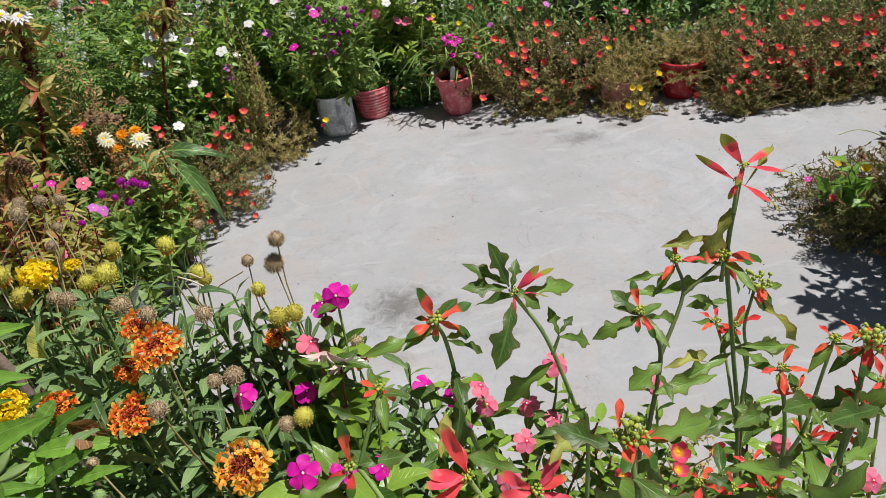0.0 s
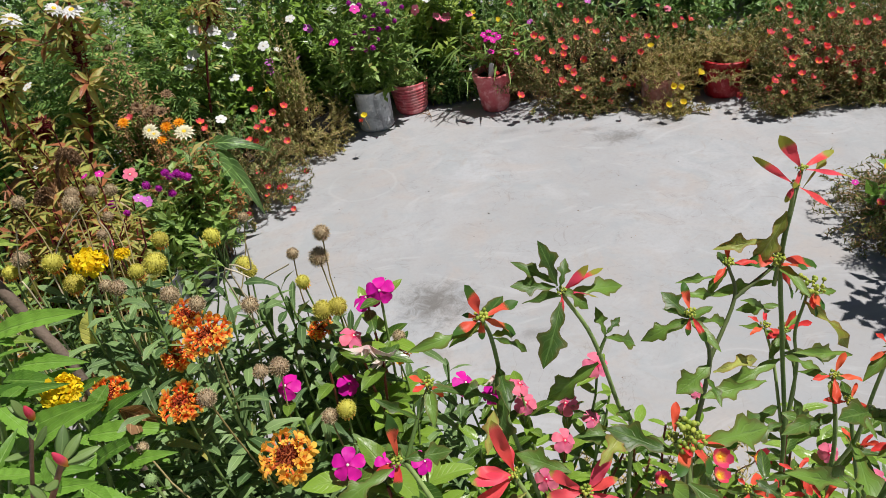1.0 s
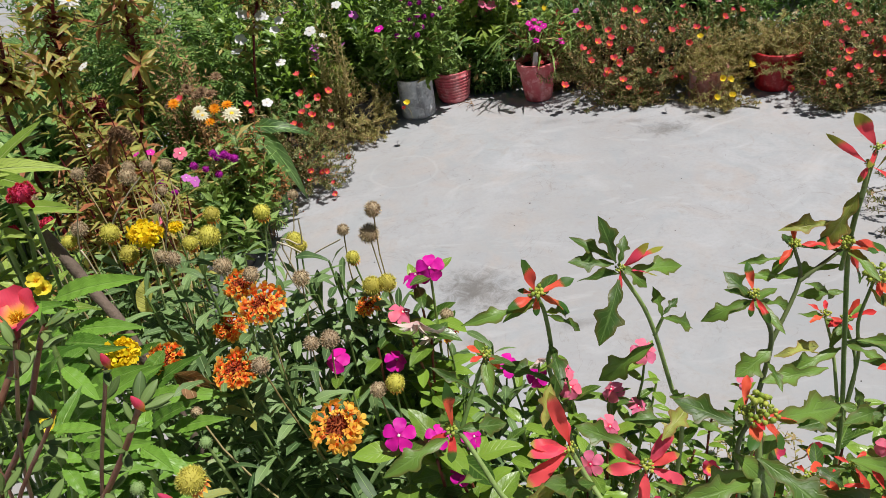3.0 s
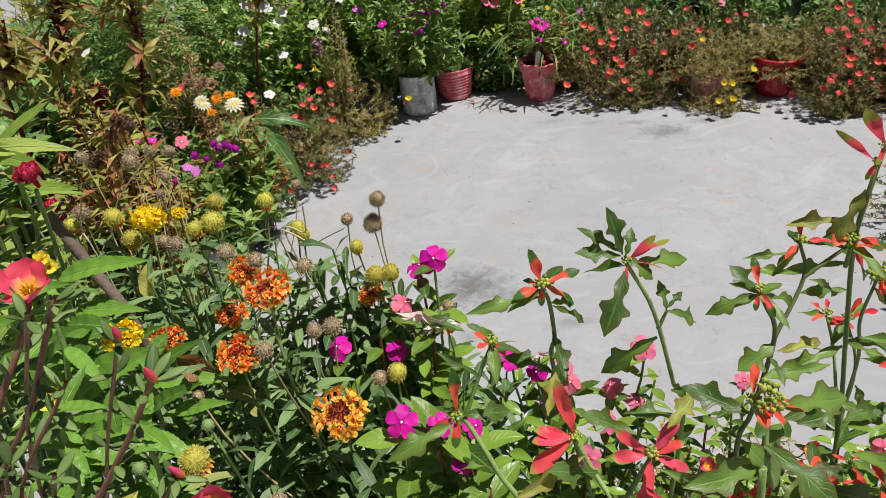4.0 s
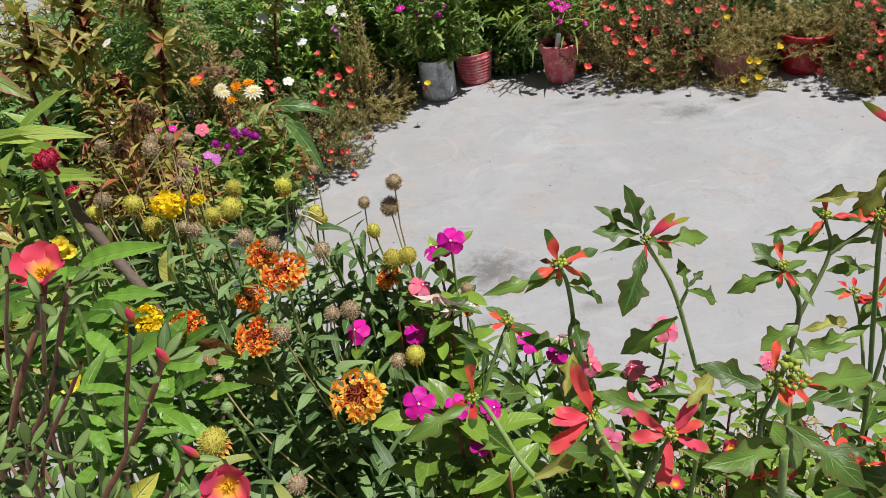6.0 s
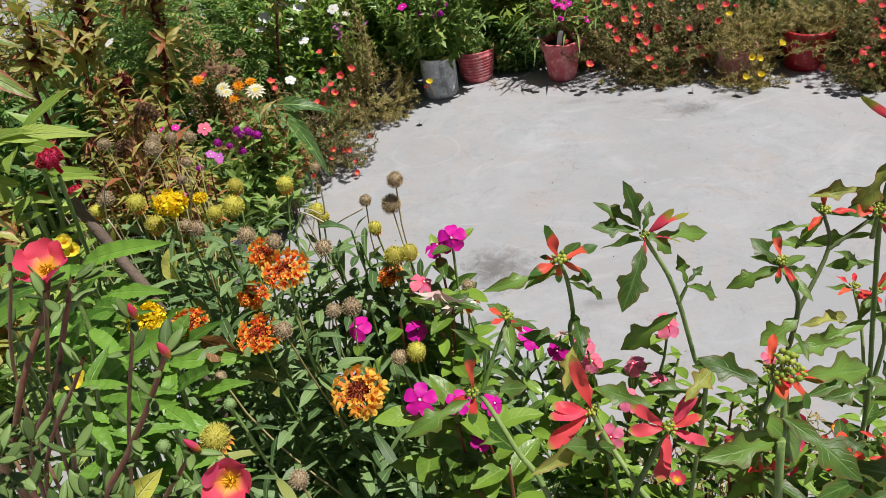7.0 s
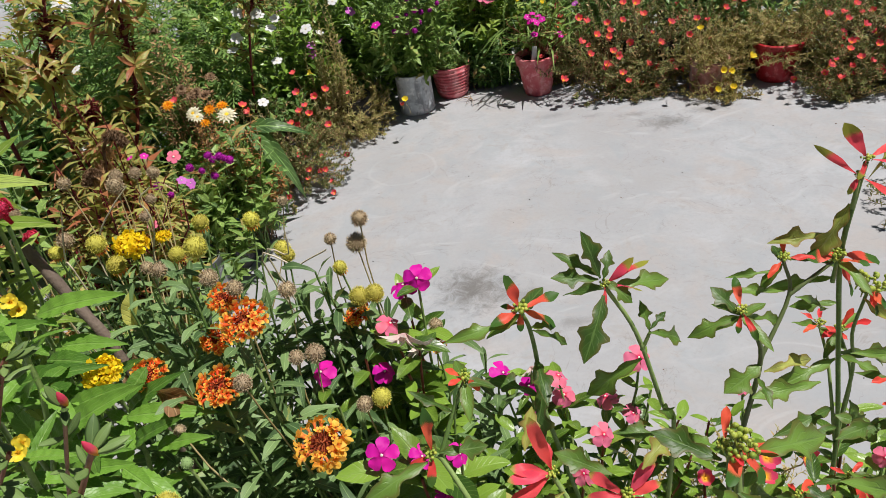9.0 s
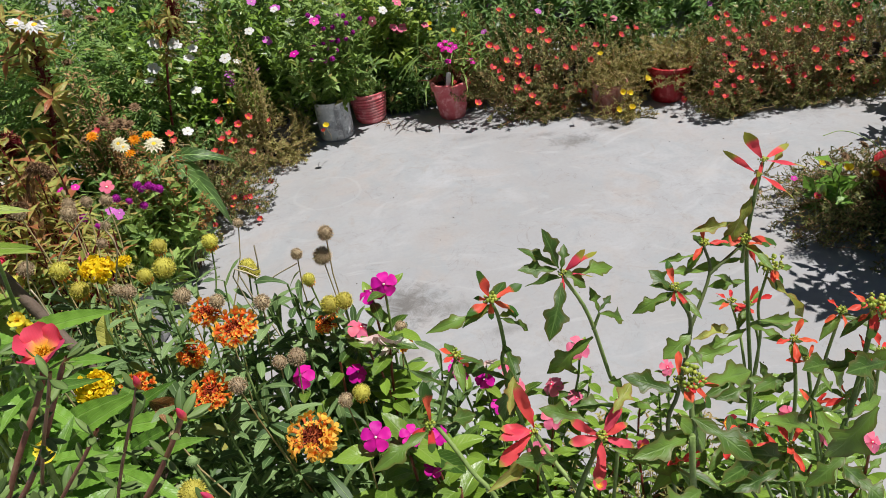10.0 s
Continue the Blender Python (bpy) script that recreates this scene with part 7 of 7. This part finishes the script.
spurge((0.20, 0.52), "wild poinsettia with long rose-red bracts", 224, ROSE_HEADS + SIDE_HEADS, [
    ((0.194, 0.59, 1.009), (0.136, 0.55, 1.017), 0.026, "olive"), ((0.202, 0.58, 0.999), (0.167, 0.56, 1.029), 0.03, ""), ((0.111, 0.645, 1.058), (0.086, 0.64, 1.092), 0.012, ""),
    ((0.094, 0.63, 1.027), (0.137, 0.64, 1.017), 0.024, ""), ((0.084, 0.625, 1.023), (0.035, 0.59, 1.034), 0.026, ""), ((0.167, 0.62, 1.028), (0.178, 0.64, 1.057), 0.03, "olive"),
    ((0.226, 0.56, 1.066), (0.188, 0.58, 1.074), 0.024, ""), ((0.245, 0.55, 1.081), (0.27, 0.57, 1.092), 0.03, "olive")], 0.2, 3, (0.05, 0.017), 0.003)
spurge((0.36, 0.44), "wild poinsettia with a large yellow-green bud cluster", 225, [
    ((0.291, 0.51, 1.146), [(0.285, 0.48, 1.068), (0.289, 0.495, 1.1), (0.291, 0.505, 1.125)], True, 0.030, "crown", [(0.33, 0.52, 1.122), (0.278, 0.49, 1.138), (0.305, 0.5, 1.123)], 0),
    ((0.284, 0.515, 1.142), [(0.291, 0.505, 1.125)], False, 0.026, "red", 2, 0),
    ((0.291, 0.52, 1.034), [(0.285, 0.48, 1.068)], False, 0.026, "red", 4, 2)], [
    ((0.299, 0.51, 1.139), (0.36, 0.53, 1.12), 0.03, ""), ((0.281, 0.51, 1.136), (0.245, 0.53, 1.146), 0.024, ""), ((0.288, 0.495, 1.1), (0.243, 0.47, 1.125), 0.024, ""),
    ((0.289, 0.5, 1.116), (0.322, 0.46, 1.109), 0.03, ""), ((0.287, 0.49, 1.101), (0.343, 0.55, 1.068), 0.03, "")], 0.2, 2, (0.05, 0.017), 0.003)
spurge((0.64, 0.55), "spreading wild poinsettia with coral bracts", 226, [
    ((0.54, 0.612, 1.079), [(0.531, 0.6, 1.013)], False, 0.036, "crown", [(0.556, 0.6, 1.062, 0.012), (0.526, 0.595, 1.056, 0.012)], 0),
    ((0.544, 0.62, 1.069), [(0.481, 0.56, 0.869), (0.51, 0.58, 0.948), (0.531, 0.6, 1.013)], True, 0.030, "red", 6, 2),
    ((0.545, 0.72, 0.946), [(0.572, 0.7, 0.705), (0.562, 0.715, 0.849)], True, 0.030, "red", 4, 3),
    ((0.564, 0.68, 1.016), [(0.566, 0.71, 0.80), (0.556, 0.68, 0.888), (0.56, 0.68, 0.958)], False, 0.030, "red", 4, 3),
    ((0.539, 0.6, 1.018), [(0.51, 0.58, 0.948)], False, 0.028, "red", 4, 3), ((0.294, 0.52, 1.035), [(0.297, 0.474, 0.96), (0.305, 0.495, 1.003)], False, 0.030, "red", 4, 3),
    ((0.41, 0.62, 0.92), [(0.515, 0.557, 0.75), (0.47, 0.58, 0.80), (0.438, 0.6, 0.841)], False, 0.030, "red", 4, 3), ((0.472, 0.6, 0.91), [(0.505, 0.557, 0.78), (0.489, 0.577, 0.841)], False, 0.030, "red", 4, 3)], [
    ((0.557, 0.7, 0.875), (0.533, 0.58, 0.932), 0.03, ""), ((0.506, 0.58, 0.966), (0.571, 0.6, 0.96), 0.028, ""), ((0.488, 0.57, 0.931), (0.5, 0.52, 0.935), 0.028, ""),
    ((0.544, 0.71, 0.899), (0.479, 0.68, 0.917), 0.024, ""), ((0.518, 0.62, 1.006), (0.469, 0.6, 1.029), 0.03, ""), ((0.463, 0.62, 0.88), (0.376, 0.56, 0.935), 0.028, ""), ((0.318, 0.52, 1.004), (0.266, 0.5, 1.082), 0.024, ""),
    ((0.53, 0.6, 1.005), (0.536, 0.58, 1.037), 0.03, ""), ((0.495, 0.6, 0.931), (0.434, 0.58, 0.987), 0.024, "")], 0.2, 8, (0.062, 0.024), 0.0032)
BROAD_UPPER = [((0.273, 0.5, 1.123), (0.31, 0.48, 1.092), 0.036, ""), ((0.254, 0.52, 1.054), (0.282, 0.5, 1.098), 0.030, ""), ((0.471, 0.72, 0.954), (0.398, 0.7, 0.968), 0.026, ""), ((0.52, 0.74, 0.897), (0.536, 0.72, 0.857), 0.030, ""), ((0.576, 0.74, 0.949), (0.519, 0.72, 0.991), 0.018, ""), ((0.507, 0.73, 0.868), (0.46, 0.71, 0.883), 0.028, ""), ((0.514, 0.62, 0.995), (0.531, 0.6, 1.027), 0.030, ""), ((0.577, 0.66, 0.899), (0.537, 0.64, 0.983), 0.028, ""), ((0.479, 0.52, 1.052), (0.435, 0.5, 1.006), 0.044, "")]
BROAD_LOWER = [((0.494, 0.55, 0.952), (0.447, 0.53, 0.94), 0.030, ""), ((0.491, 0.6, 0.881), (0.41, 0.58, 0.944), 0.028, ""), ((0.543, 0.7, 0.908), (0.494, 0.68, 0.912), 0.024, ""), ((0.54, 0.64, 0.873), (0.482, 0.62, 0.929), 0.022, ""), ((0.504, 0.55, 1.073), (0.452, 0.53, 1.095), 0.030, ""), ((0.415, 0.62, 0.933), (0.43, 0.6, 0.932), 0.024, ""), ((0.448, 0.58, 0.904), (0.391, 0.56, 0.911), 0.026, ""), ((0.463, 0.5, 0.981), (0.475, 0.48, 0.979), 0.034, ""), ((0.274, 0.45, 1.094), (0.241, 0.43, 1.109), 0.036, "")]
spurge((0.70, 0.64), "wild poinsettia with broad dark leaves", 229, [((0.555, 0.7, 0.924), [], True, 0.030, "red", 3, 2), ((0.471, 0.66, 0.842), [], True, 0.03, "red", 4, 2)], BROAD_UPPER + BROAD_LOWER, 0.2, 6, (0.06, 0.024), 0.003)
spurge((0.77, 0.72), "leafy wild poinsettia at the end of the row", 227, [
    ((0.644, 0.72, 0.82), [], True, 0.030, "red", 4, 4), ((0.625, 0.75, 0.774), [], True, 0.034, "red", 4, 4), ((0.674, 0.72, 0.893), [], True, 0.030, "red", 5, 4), ((0.553, 0.75, 0.749), [], True, 0.03, "red", 3, 4)], [], 0.2, 12, (0.062, 0.024), 0.003)
vinca_plant((0.66, 0.80), [("pink", 0.034, (0.686, 0.7, 0.723)), ("pink", 0.034, (0.633, 0.8, 0.689)), ("pink", 0.034, (0.659, 0.75, 0.692)), (None, 0, (0.6, 0.85, 0.704)), (None, 0, (0.657, 0.85, 0.648)), (None, 0, (0.711, 0.85, 0.672)), (None, 0, (0.737, 0.8, 0.665)), (None, 0, (0.548, 0.8, 0.67))], 215, "leafy periwinkle with small pink flowers", 0.2, 10, 0.2, (0.2, 0.42), (0.058, 0.022))
# moss rose under them
bush("portulaca_plant", (0.50, 0.92), (0.42, 0.32), 0.46, 210, 31, (0.016, 0.0064), STRAW_LEAF, "thin-stemmed portulaca with small pink flowers", "flowering plant", 228, "plump", PALE_STEM, 0.5, 0.0014, (35, 75), floor=0.05, start=0.35,
     flowers=[("rose", 0.03, [(0.507, 0.85, 0.665), (0.51, 0.85, 0.622), (0.351, 0.85, 0.56), (0.563, 0.85, 0.652), (0.509, 0.85, 0.571), (0.425, 0.85, 0.634)])], group="portulacas")

# Added undergrowth: covers sunlit floor gaps that should read as deep shade.
for k, (x, y, w, d, h) in enumerate(((0.2, 1.06, 0.18, 0.12, 0.36), (-0.15, 1.1, 0.2, 0.14, 0.42), (-0.45, 1.0, 0.2, 0.2, 0.5), (0.1, 0.66, 0.2, 0.14, 0.5), (0.42, 0.66, 0.2, 0.14, 0.42))):
    bush("leafy_plant", (x, y), (w, d), h, 46, 22, (0.06, 0.022), BUSH_LEAF, "leafy undergrowth added to darken gaps between the near pots", "plant", 340 + k, "lance", GREEN_STEM, 0.4, 0.0025, start=0.25, pairs=True, group="low plants in the beds")

# ---- balsam and other leaves at the edge of the path ----
def balsam(at, tips, seed, label, soil_z, meshes, leaf, count, stem_mat, name="balsam_plant", radius=0.005, spread=(60, 100), start=0.45):
    r = np.random.default_rng(seed)
    ob = thing(name, (at[0], at[1], soil_z - 0.02), label, "plant")
    for tip in tips:
        line = arc((at[0] + r.uniform(-0.03, 0.03), at[1] + r.uniform(-0.03, 0.03), soil_z - 0.01), tip, 10)
        stem(ob, line, radius, stem_mat, 0.6)
        leaves_on(ob, line, meshes, count, start, 1.0, leaf[0], leaf[1], r, spread, False, 0.25)
    return ob


def long_leaves(ob, meshes, places, r, rise=0.25):
    """Leaves from base to tip, each with its width."""
    for base, tip, wide in places:
        base, tip = np.array(base), np.array(tip)
        size = np.linalg.norm(tip - base)
        put_leaf(ob, meshes, base, tip - base + UP * rise * size, np.array((r.uniform(-0.3, 0.3), -0.45, 0.85)), size * 1.06, wide, r)


r = np.random.default_rng(238)
balsam_bush = balsam((-0.44, 0.80), [(-0.416, 0.93, 1.016), (-0.298, 0.83, 0.92), (-0.391, 0.86, 0.956), (-0.446, 0.84, 0.97), (-0.366, 0.78, 0.937), (-0.344, 0.75, 0.921), (-0.276, 0.75, 0.919), (-0.352, 0.72, 0.955), (-0.4, 0.9, 0.981)], 231, "balsam with long serrated bright green leaves", 0.2, BALSAM_LEAVES, (0.10, 0.025), 7, GREEN_STEM, start=0.72)
long_leaves(balsam_bush, BALSAM_LEAVES, [((-0.408, 0.92, 1.024), (-0.282, 0.89, 1.044), 0.030), ((-0.393, 0.9, 0.984), (-0.307, 0.87, 1.0), 0.026), ((-0.395, 0.88, 0.983), (-0.324, 0.85, 0.985), 0.026), ((-0.447, 0.84, 0.971), (-0.318, 0.81, 1.014), 0.032), ((-0.501, 0.82, 1.0), (-0.388, 0.79, 1.053), 0.032), ((-0.392, 0.86, 0.96), (-0.341, 0.83, 0.944), 0.026), ((-0.412, 0.8, 0.951), (-0.329, 0.77, 1.031), 0.026), ((-0.379, 0.83, 0.934), (-0.268, 0.8, 0.983), 0.026), ((-0.368, 0.78, 0.937), (-0.244, 0.75, 1.015), 0.030)], r)
long_leaves(balsam_bush, BALSAM_LEAVES, [((-0.311, 0.85, 0.905), (-0.241, 0.82, 0.97), 0.024), ((-0.302, 0.83, 0.919), (-0.198, 0.8, 0.931), 0.026), ((-0.301, 0.81, 0.889), (-0.218, 0.78, 0.941), 0.022), ((-0.361, 0.77, 0.932), (-0.276, 0.74, 0.953), 0.026), ((-0.345, 0.75, 0.921), (-0.249, 0.72, 0.944), 0.024), ((-0.276, 0.75, 0.921), (-0.236, 0.72, 0.909), 0.022), ((-0.492, 0.86, 1.018), (-0.398, 0.83, 1.054), 0.028)], r)
long_leaves(balsam_bush, BALSAM_LEAVES, [((-0.464, 0.88, 1.023), (-0.368, 0.85, 1.056), 0.026), ((-0.367, 0.78, 0.937), (-0.368, 0.75, 1.013), 0.026), ((-0.264, 0.8, 0.892), (-0.199, 0.77, 0.925), 0.020), ((-0.297, 0.76, 0.976), (-0.29, 0.73, 0.935), 0.024), ((-0.266, 0.86, 0.969), (-0.288, 0.83, 0.943), 0.024), ((-0.428, 0.88, 0.974), (-0.364, 0.85, 1.035), 0.024), ((-0.365, 0.9, 0.907), (-0.286, 0.87, 0.963), 0.022), ((-0.459, 0.8, 0.977), (-0.362, 0.77, 1.019), 0.028)], r)
balsam((-0.64, 1.0), [(-0.493, 1.0, 1.105), (-0.626, 1.2, 0.918), (-0.507, 0.95, 1.042), (-0.598, 1.25, 0.893)], 232, "light green leafy plant with pale leaves", 0.2, LIME_LEAVES, (0.085, 0.022), 18, GREEN_STEM, "leafy_plant")
celosia = balsam((-0.82, 1.14), [(-0.455, 1.01, 1.15), (-0.473, 0.98, 1.10), (-0.55, 1.05, 1.09)], 233, "celosia with lime leaves and crimson combs", 0.2, LIME_LEAVES, (0.085, 0.02), 12, GREEN_STEM, "celosia_plant", 0.005, (60, 90), 0.6)
long_leaves(celosia, LIME_LEAVES, [((-0.485, 1.0, 1.172), (-0.371, 0.99, 1.161), 0.026), ((-0.46, 1.01, 1.17), (-0.531, 0.96, 1.159), 0.022), ((-0.46, 1.0, 1.165), (-0.384, 0.95, 1.150), 0.020), ((-0.47, 1.02, 1.17), (-0.403, 1.06, 1.195), 0.02), ((-0.47, 1.0, 1.16), (-0.44, 0.92, 1.145), 0.022),
    ((-0.445, 0.99, 1.125), (-0.375, 0.98, 1.104), 0.017), ((-0.54, 1.03, 1.15), (-0.45, 0.98, 1.185), 0.024), ((-0.55, 1.05, 1.13), (-0.487, 0.98, 1.12), 0.02), ((-0.56, 1.03, 1.11), (-0.5, 0.96, 1.09), 0.022), ((-0.5, 1.0, 1.08), (-0.43, 0.95, 1.10), 0.018), ((-0.53, 1.0, 1.05), (-0.45, 0.95, 1.07), 0.018)], r)
edged = balsam((-0.92, 1.25), [(-0.66, 1.15, 1.27), (-0.68, 1.10, 1.22)], 237, "tall celosia with big crimson-edged lime leaves", 0.2, EDGED_LEAVES, (0.12, 0.036), 9, GREEN_STEM, "celosia_plant", 0.006, (60, 100), 0.55)
long_leaves(edged, EDGED_LEAVES, [((-0.64, 1.12, 1.28), (-0.486, 1.09, 1.207), 0.044), ((-0.44, 0.86, 1.275), (-0.459, 0.85, 1.091), 0.06), ((-0.66, 1.16, 1.24), (-0.585, 1.13, 1.135), 0.04), ((-0.64, 1.15, 1.28), (-0.513, 1.15, 1.269), 0.03)], r, 0.12)
for p, size in (((-0.4, 0.95, 1.161), 0.034), ((-0.494, 1.1, 1.04), 0.024), ((-0.475, 1.0, 1.086), 0.020)):
    part("crest", COMB, celosia, facing(p, (0.15, -0.45, 0.85), size, 0.4), "crimson velvety flower crest")
    part("stem", Pile().add(*tube(arc((-0.80, 1.14, 0.2), np.array(p) - UP * size * 0.7, 8), np.linspace(0.003, 0.0026, 8))).mesh("stem", GREEN_STEM), celosia)
yellow_vine = balsam((-0.60, 0.68), [(-0.339, 0.8, 1.102), (-0.281, 0.66, 1.061)], 234, "leafy plant with small yellow flowers", 0.2, BALSAM_LEAVES, (0.07, 0.019), 9, GREEN_STEM, "primrose_plant", start=0.8)
for p in ((-0.321, 0.8, 1.118), (-0.276, 0.655, 1.066), (-0.325, 0.8, 1.129), (-0.293, 0.68, 1.051)):
    cup_flower(yellow_vine, "yellow", p, (0.3, -0.6, 0.7), 0.017, np.random.default_rng(4))

for k, (x, y, w, h) in enumerate(((-0.76, 0.80, 0.22, 0.5), (-0.98, 1.0, 0.25, 0.78), (-0.66, 0.40, 0.2, 0.36))):
    bush("leafy_plant", (x, y), (w, w), h, 34, 16, (0.08, 0.022), BUSH_LEAF, "dense dark green balsam beside the path", "plant", 260 + k, "lance", GREEN_STEM, 0.45, 0.003, (50, 90), start=0.3, group="low plants in the beds")

# ---- portulaca close to the camera ----
r = np.random.default_rng(240)
PINK_BUD = spin_mesh([(0.05, -0.5), (0.14, -0.3), (0.22, 0.0), (0.19, 0.35), (0.09, 0.7), (0.001, 0.85)], 8, 0.08, 3).mesh("flower_bud", ROSE)
near_portulaca = thing("portulaca_plant", (-0.37, 0.55, 0.58), "fleshy portulaca with reddish stems and rose-orange flowers", "flowering plant", "portulacas")


def fleshy_shoot(points, radius, nodes, flower=0.0, bud=False, way=(0, 0, 1), lift=0.3, wide=0.5, start=0.45):
    """A reddish stem with whorls of fleshy leaves and a tuft under its flower or bud."""
    line = smooth_line([np.array(p) for p in points], 5)
    stem(near_portulaca, line, radius, TAWNY_STEM, 0.72, 8)
    for s in np.append(np.linspace(start, 0.93, nodes) + r.uniform(-0.02, 0.02, nodes), 0.95 if flower else 0.985):
        place, d = along_line(line, [s])
        x = unit(np.cross(d[0], (0.2, 0.97, 0.1)))
        y = np.cross(d[0], x)
        count = int(r.integers(2, 4)) if s < 0.96 else 4
        for k in range(count):
            a = r.uniform(0, 6.28) + k * 6.28 / count
            e = r.uniform(0.7, 1.35)
            out = x * math.cos(a) + y * math.sin(a)
            size = r.uniform(0.014, 0.023)
            put_leaf(near_portulaca, PLUMP_LEAVES, place[0], d[0] * math.cos(e) + out * math.sin(e), d[0] + UP * 0.3, size, size * r.uniform(0.28, 0.38), r)
    if flower:
        cup_flower(near_portulaca, "rose", line[-1], way, flower, r, lift, wide)
    elif bud:
        part("flower_bud", PINK_BUD, near_portulaca, facing(line[-1], (r.uniform(-0.4, 0.4), -0.2, 1), 0.012), "closed pink flower bud")


BASE = (-0.37, 0.55, 0.57)
fleshy_shoot([BASE, (-0.335, 0.555, 0.9), (-0.322, 0.56, 1.025), (-0.275, 0.56, 1.086), (-0.234, 0.565, 1.152), (-0.2, 0.58, 1.203), (-0.191, 0.594, 1.228)], 0.0030, 6, 0.040, False, (0.15, -0.2, 0.95), 0.42, 0.52)
fleshy_shoot([BASE, (-0.34, 0.59, 0.9), (-0.316, 0.6, 1.018), (-0.26, 0.6, 1.094), (-0.238, 0.6, 1.124), (-0.192, 0.6, 1.2), (-0.18, 0.6, 1.216)], 0.0029, 5)
fleshy_shoot([BASE, (-0.24, 0.52, 0.95), (-0.171, 0.5, 1.088), (-0.137, 0.5, 1.134), (-0.1, 0.5, 1.184), (-0.074, 0.5, 1.224)], 0.0025, 5, 0, True)
fleshy_shoot([BASE, (-0.2, 0.5, 0.92), (-0.10, 0.48, 1.06), (-0.055, 0.472, 1.140)], 0.003, 4, 0.034, False, (0.15, -0.75, 0.6), 0.3, 0.47)
for k, tip in enumerate(((-0.116, 0.55, 1.217), (-0.173, 0.56, 1.235), (-0.14, 0.52, 1.209), (-0.072, 0.48, 1.164), (-0.135, 0.47, 1.185), (-0.237, 0.62, 1.222), (-0.262, 0.62, 1.262))):
    low = np.array(tip) + np.array((r.uniform(-0.10, -0.05), r.uniform(0.0, 0.03), r.uniform(-0.16, -0.12)))
    fleshy_shoot([BASE, (np.array(BASE) + low) / 2 + np.array((0.02, 0, 0.04)), low, tip], 0.0019, 6, 0, k % 3 == 0, start=0.4)
for tip in ((-0.176, 0.45, 1.165), (-0.146, 0.45, 1.16), (-0.128, 0.45, 1.165), (-0.105, 0.45, 1.13), (-0.15, 0.44, 1.215), (-0.229, 0.52, 1.165), (-0.209, 0.52, 1.14), (-0.182, 0.52, 1.074), (-0.137, 0.52, 1.063), (-0.2, 0.47, 1.13), (-0.24, 0.5, 1.11), (-0.26, 0.55, 1.12),
            (-0.29, 0.58, 1.15)):
    low = np.array(tip) + np.array((r.uniform(-0.06, -0.02), r.uniform(0.01, 0.04), r.uniform(-0.13, -0.09)))
    fleshy_shoot([BASE, low, tip], 0.0022, 4, start=0.62)

join_rest()

# ---- stick, litter ----
stick_line = smooth_line([(-0.45, 1.02, 1.068), (-0.411, 1.0, 0.979), (-0.367, 0.97, 0.877), (-0.31, 0.94, 0.45), (-0.27, 0.90, 0.2)], 6)
stick = Pile().add(*tube(stick_line, np.interp(np.linspace(0, 1, len(stick_line)), (0, 0.03, 1), (0.0072, 0.0082, 0.0072)) * (1 + 0.08 * np.sin(np.arange(len(stick_line)) * 2.1)), 8))
tagged(new("support_stick", stick.mesh("support_stick", WOOD)), "weathered brown wooden stick leaning among flowers", "stick")
for k, (p, way, size) in enumerate((((-0.259, 0.84, 0.943), (0.8, 0.0, -0.5), 0.06), ((-0.37, 1.0, 0.879), (0.1, -0.2, -1), 0.05), ((-0.36, 1.02, 0.91), (0.2, 0.1, 1), 0.06), ((-0.28, 0.62, 0.905), (0.55, 0.0, 0.8), 0.07))):
    ob = new("withered_leaf", (WITHERED if k < 2 else YELLOW_LEAVES)[k % 2])
    ob.matrix_world = frame_of(p, way, (0, -0.7, 0.7), size * 0.45, size, size)
    tagged(ob, "curled dry brown leaf hanging on stems" if k < 2 else "yellowed leaf hanging among green stems", "leaf", "withered leaves")

# ---- dry twigs and grit on the concrete ----
r = np.random.default_rng(300)
for k, (x, y) in enumerate(((0.225, 3.881, 0.0)[:2], (-0.391, 3.556, 0.0)[:2], (-0.499, 3.801, 0.0)[:2])):
    ob = thing("dry_twig", (x, y, 0.0), "dry brown twig lying on the concrete", "twig", "dry twigs")
    for i in range(6):
        a = r.uniform(0, 6.28)
        d = np.array((math.cos(a), math.sin(a), 0.0)) * r.uniform(0.05, 0.11)
        part("stalk", Pile().add(*tube(np.array((x, y, 0.006)) + np.array([d * t + UP * (0.02 * math.sin(3 * t)) for t in np.linspace(0, 1, 5)]), np.linspace(0.002, 0.0008, 5), 5)).mesh("stalk", DRY), ob)
GRIT = [spin_mesh([(0.001, 0.0), (0.8, 0.1), (1.0, 0.45), (0.6, 0.85), (0.001, 0.95)], 7, 0.18, k).mesh("pebble", DRY if k % 2 else SOIL) for k in range(4)]
for k in range(60):
    x, y = r.uniform(-0.4, 2.2), r.uniform(1.5, 3.5)
    ob = new("pebble", GRIT[k % 4])
    ob.matrix_world = Matrix.Translation((x, y, -0.0005)) @ Matrix.Rotation(r.uniform(0, 6), 4, "Z") @ Matrix.Scale(r.uniform(0.0012, 0.003), 4)
    tagged(ob, "tiny dark crumb of earth on concrete", "pebble", "crumbs on the concrete")
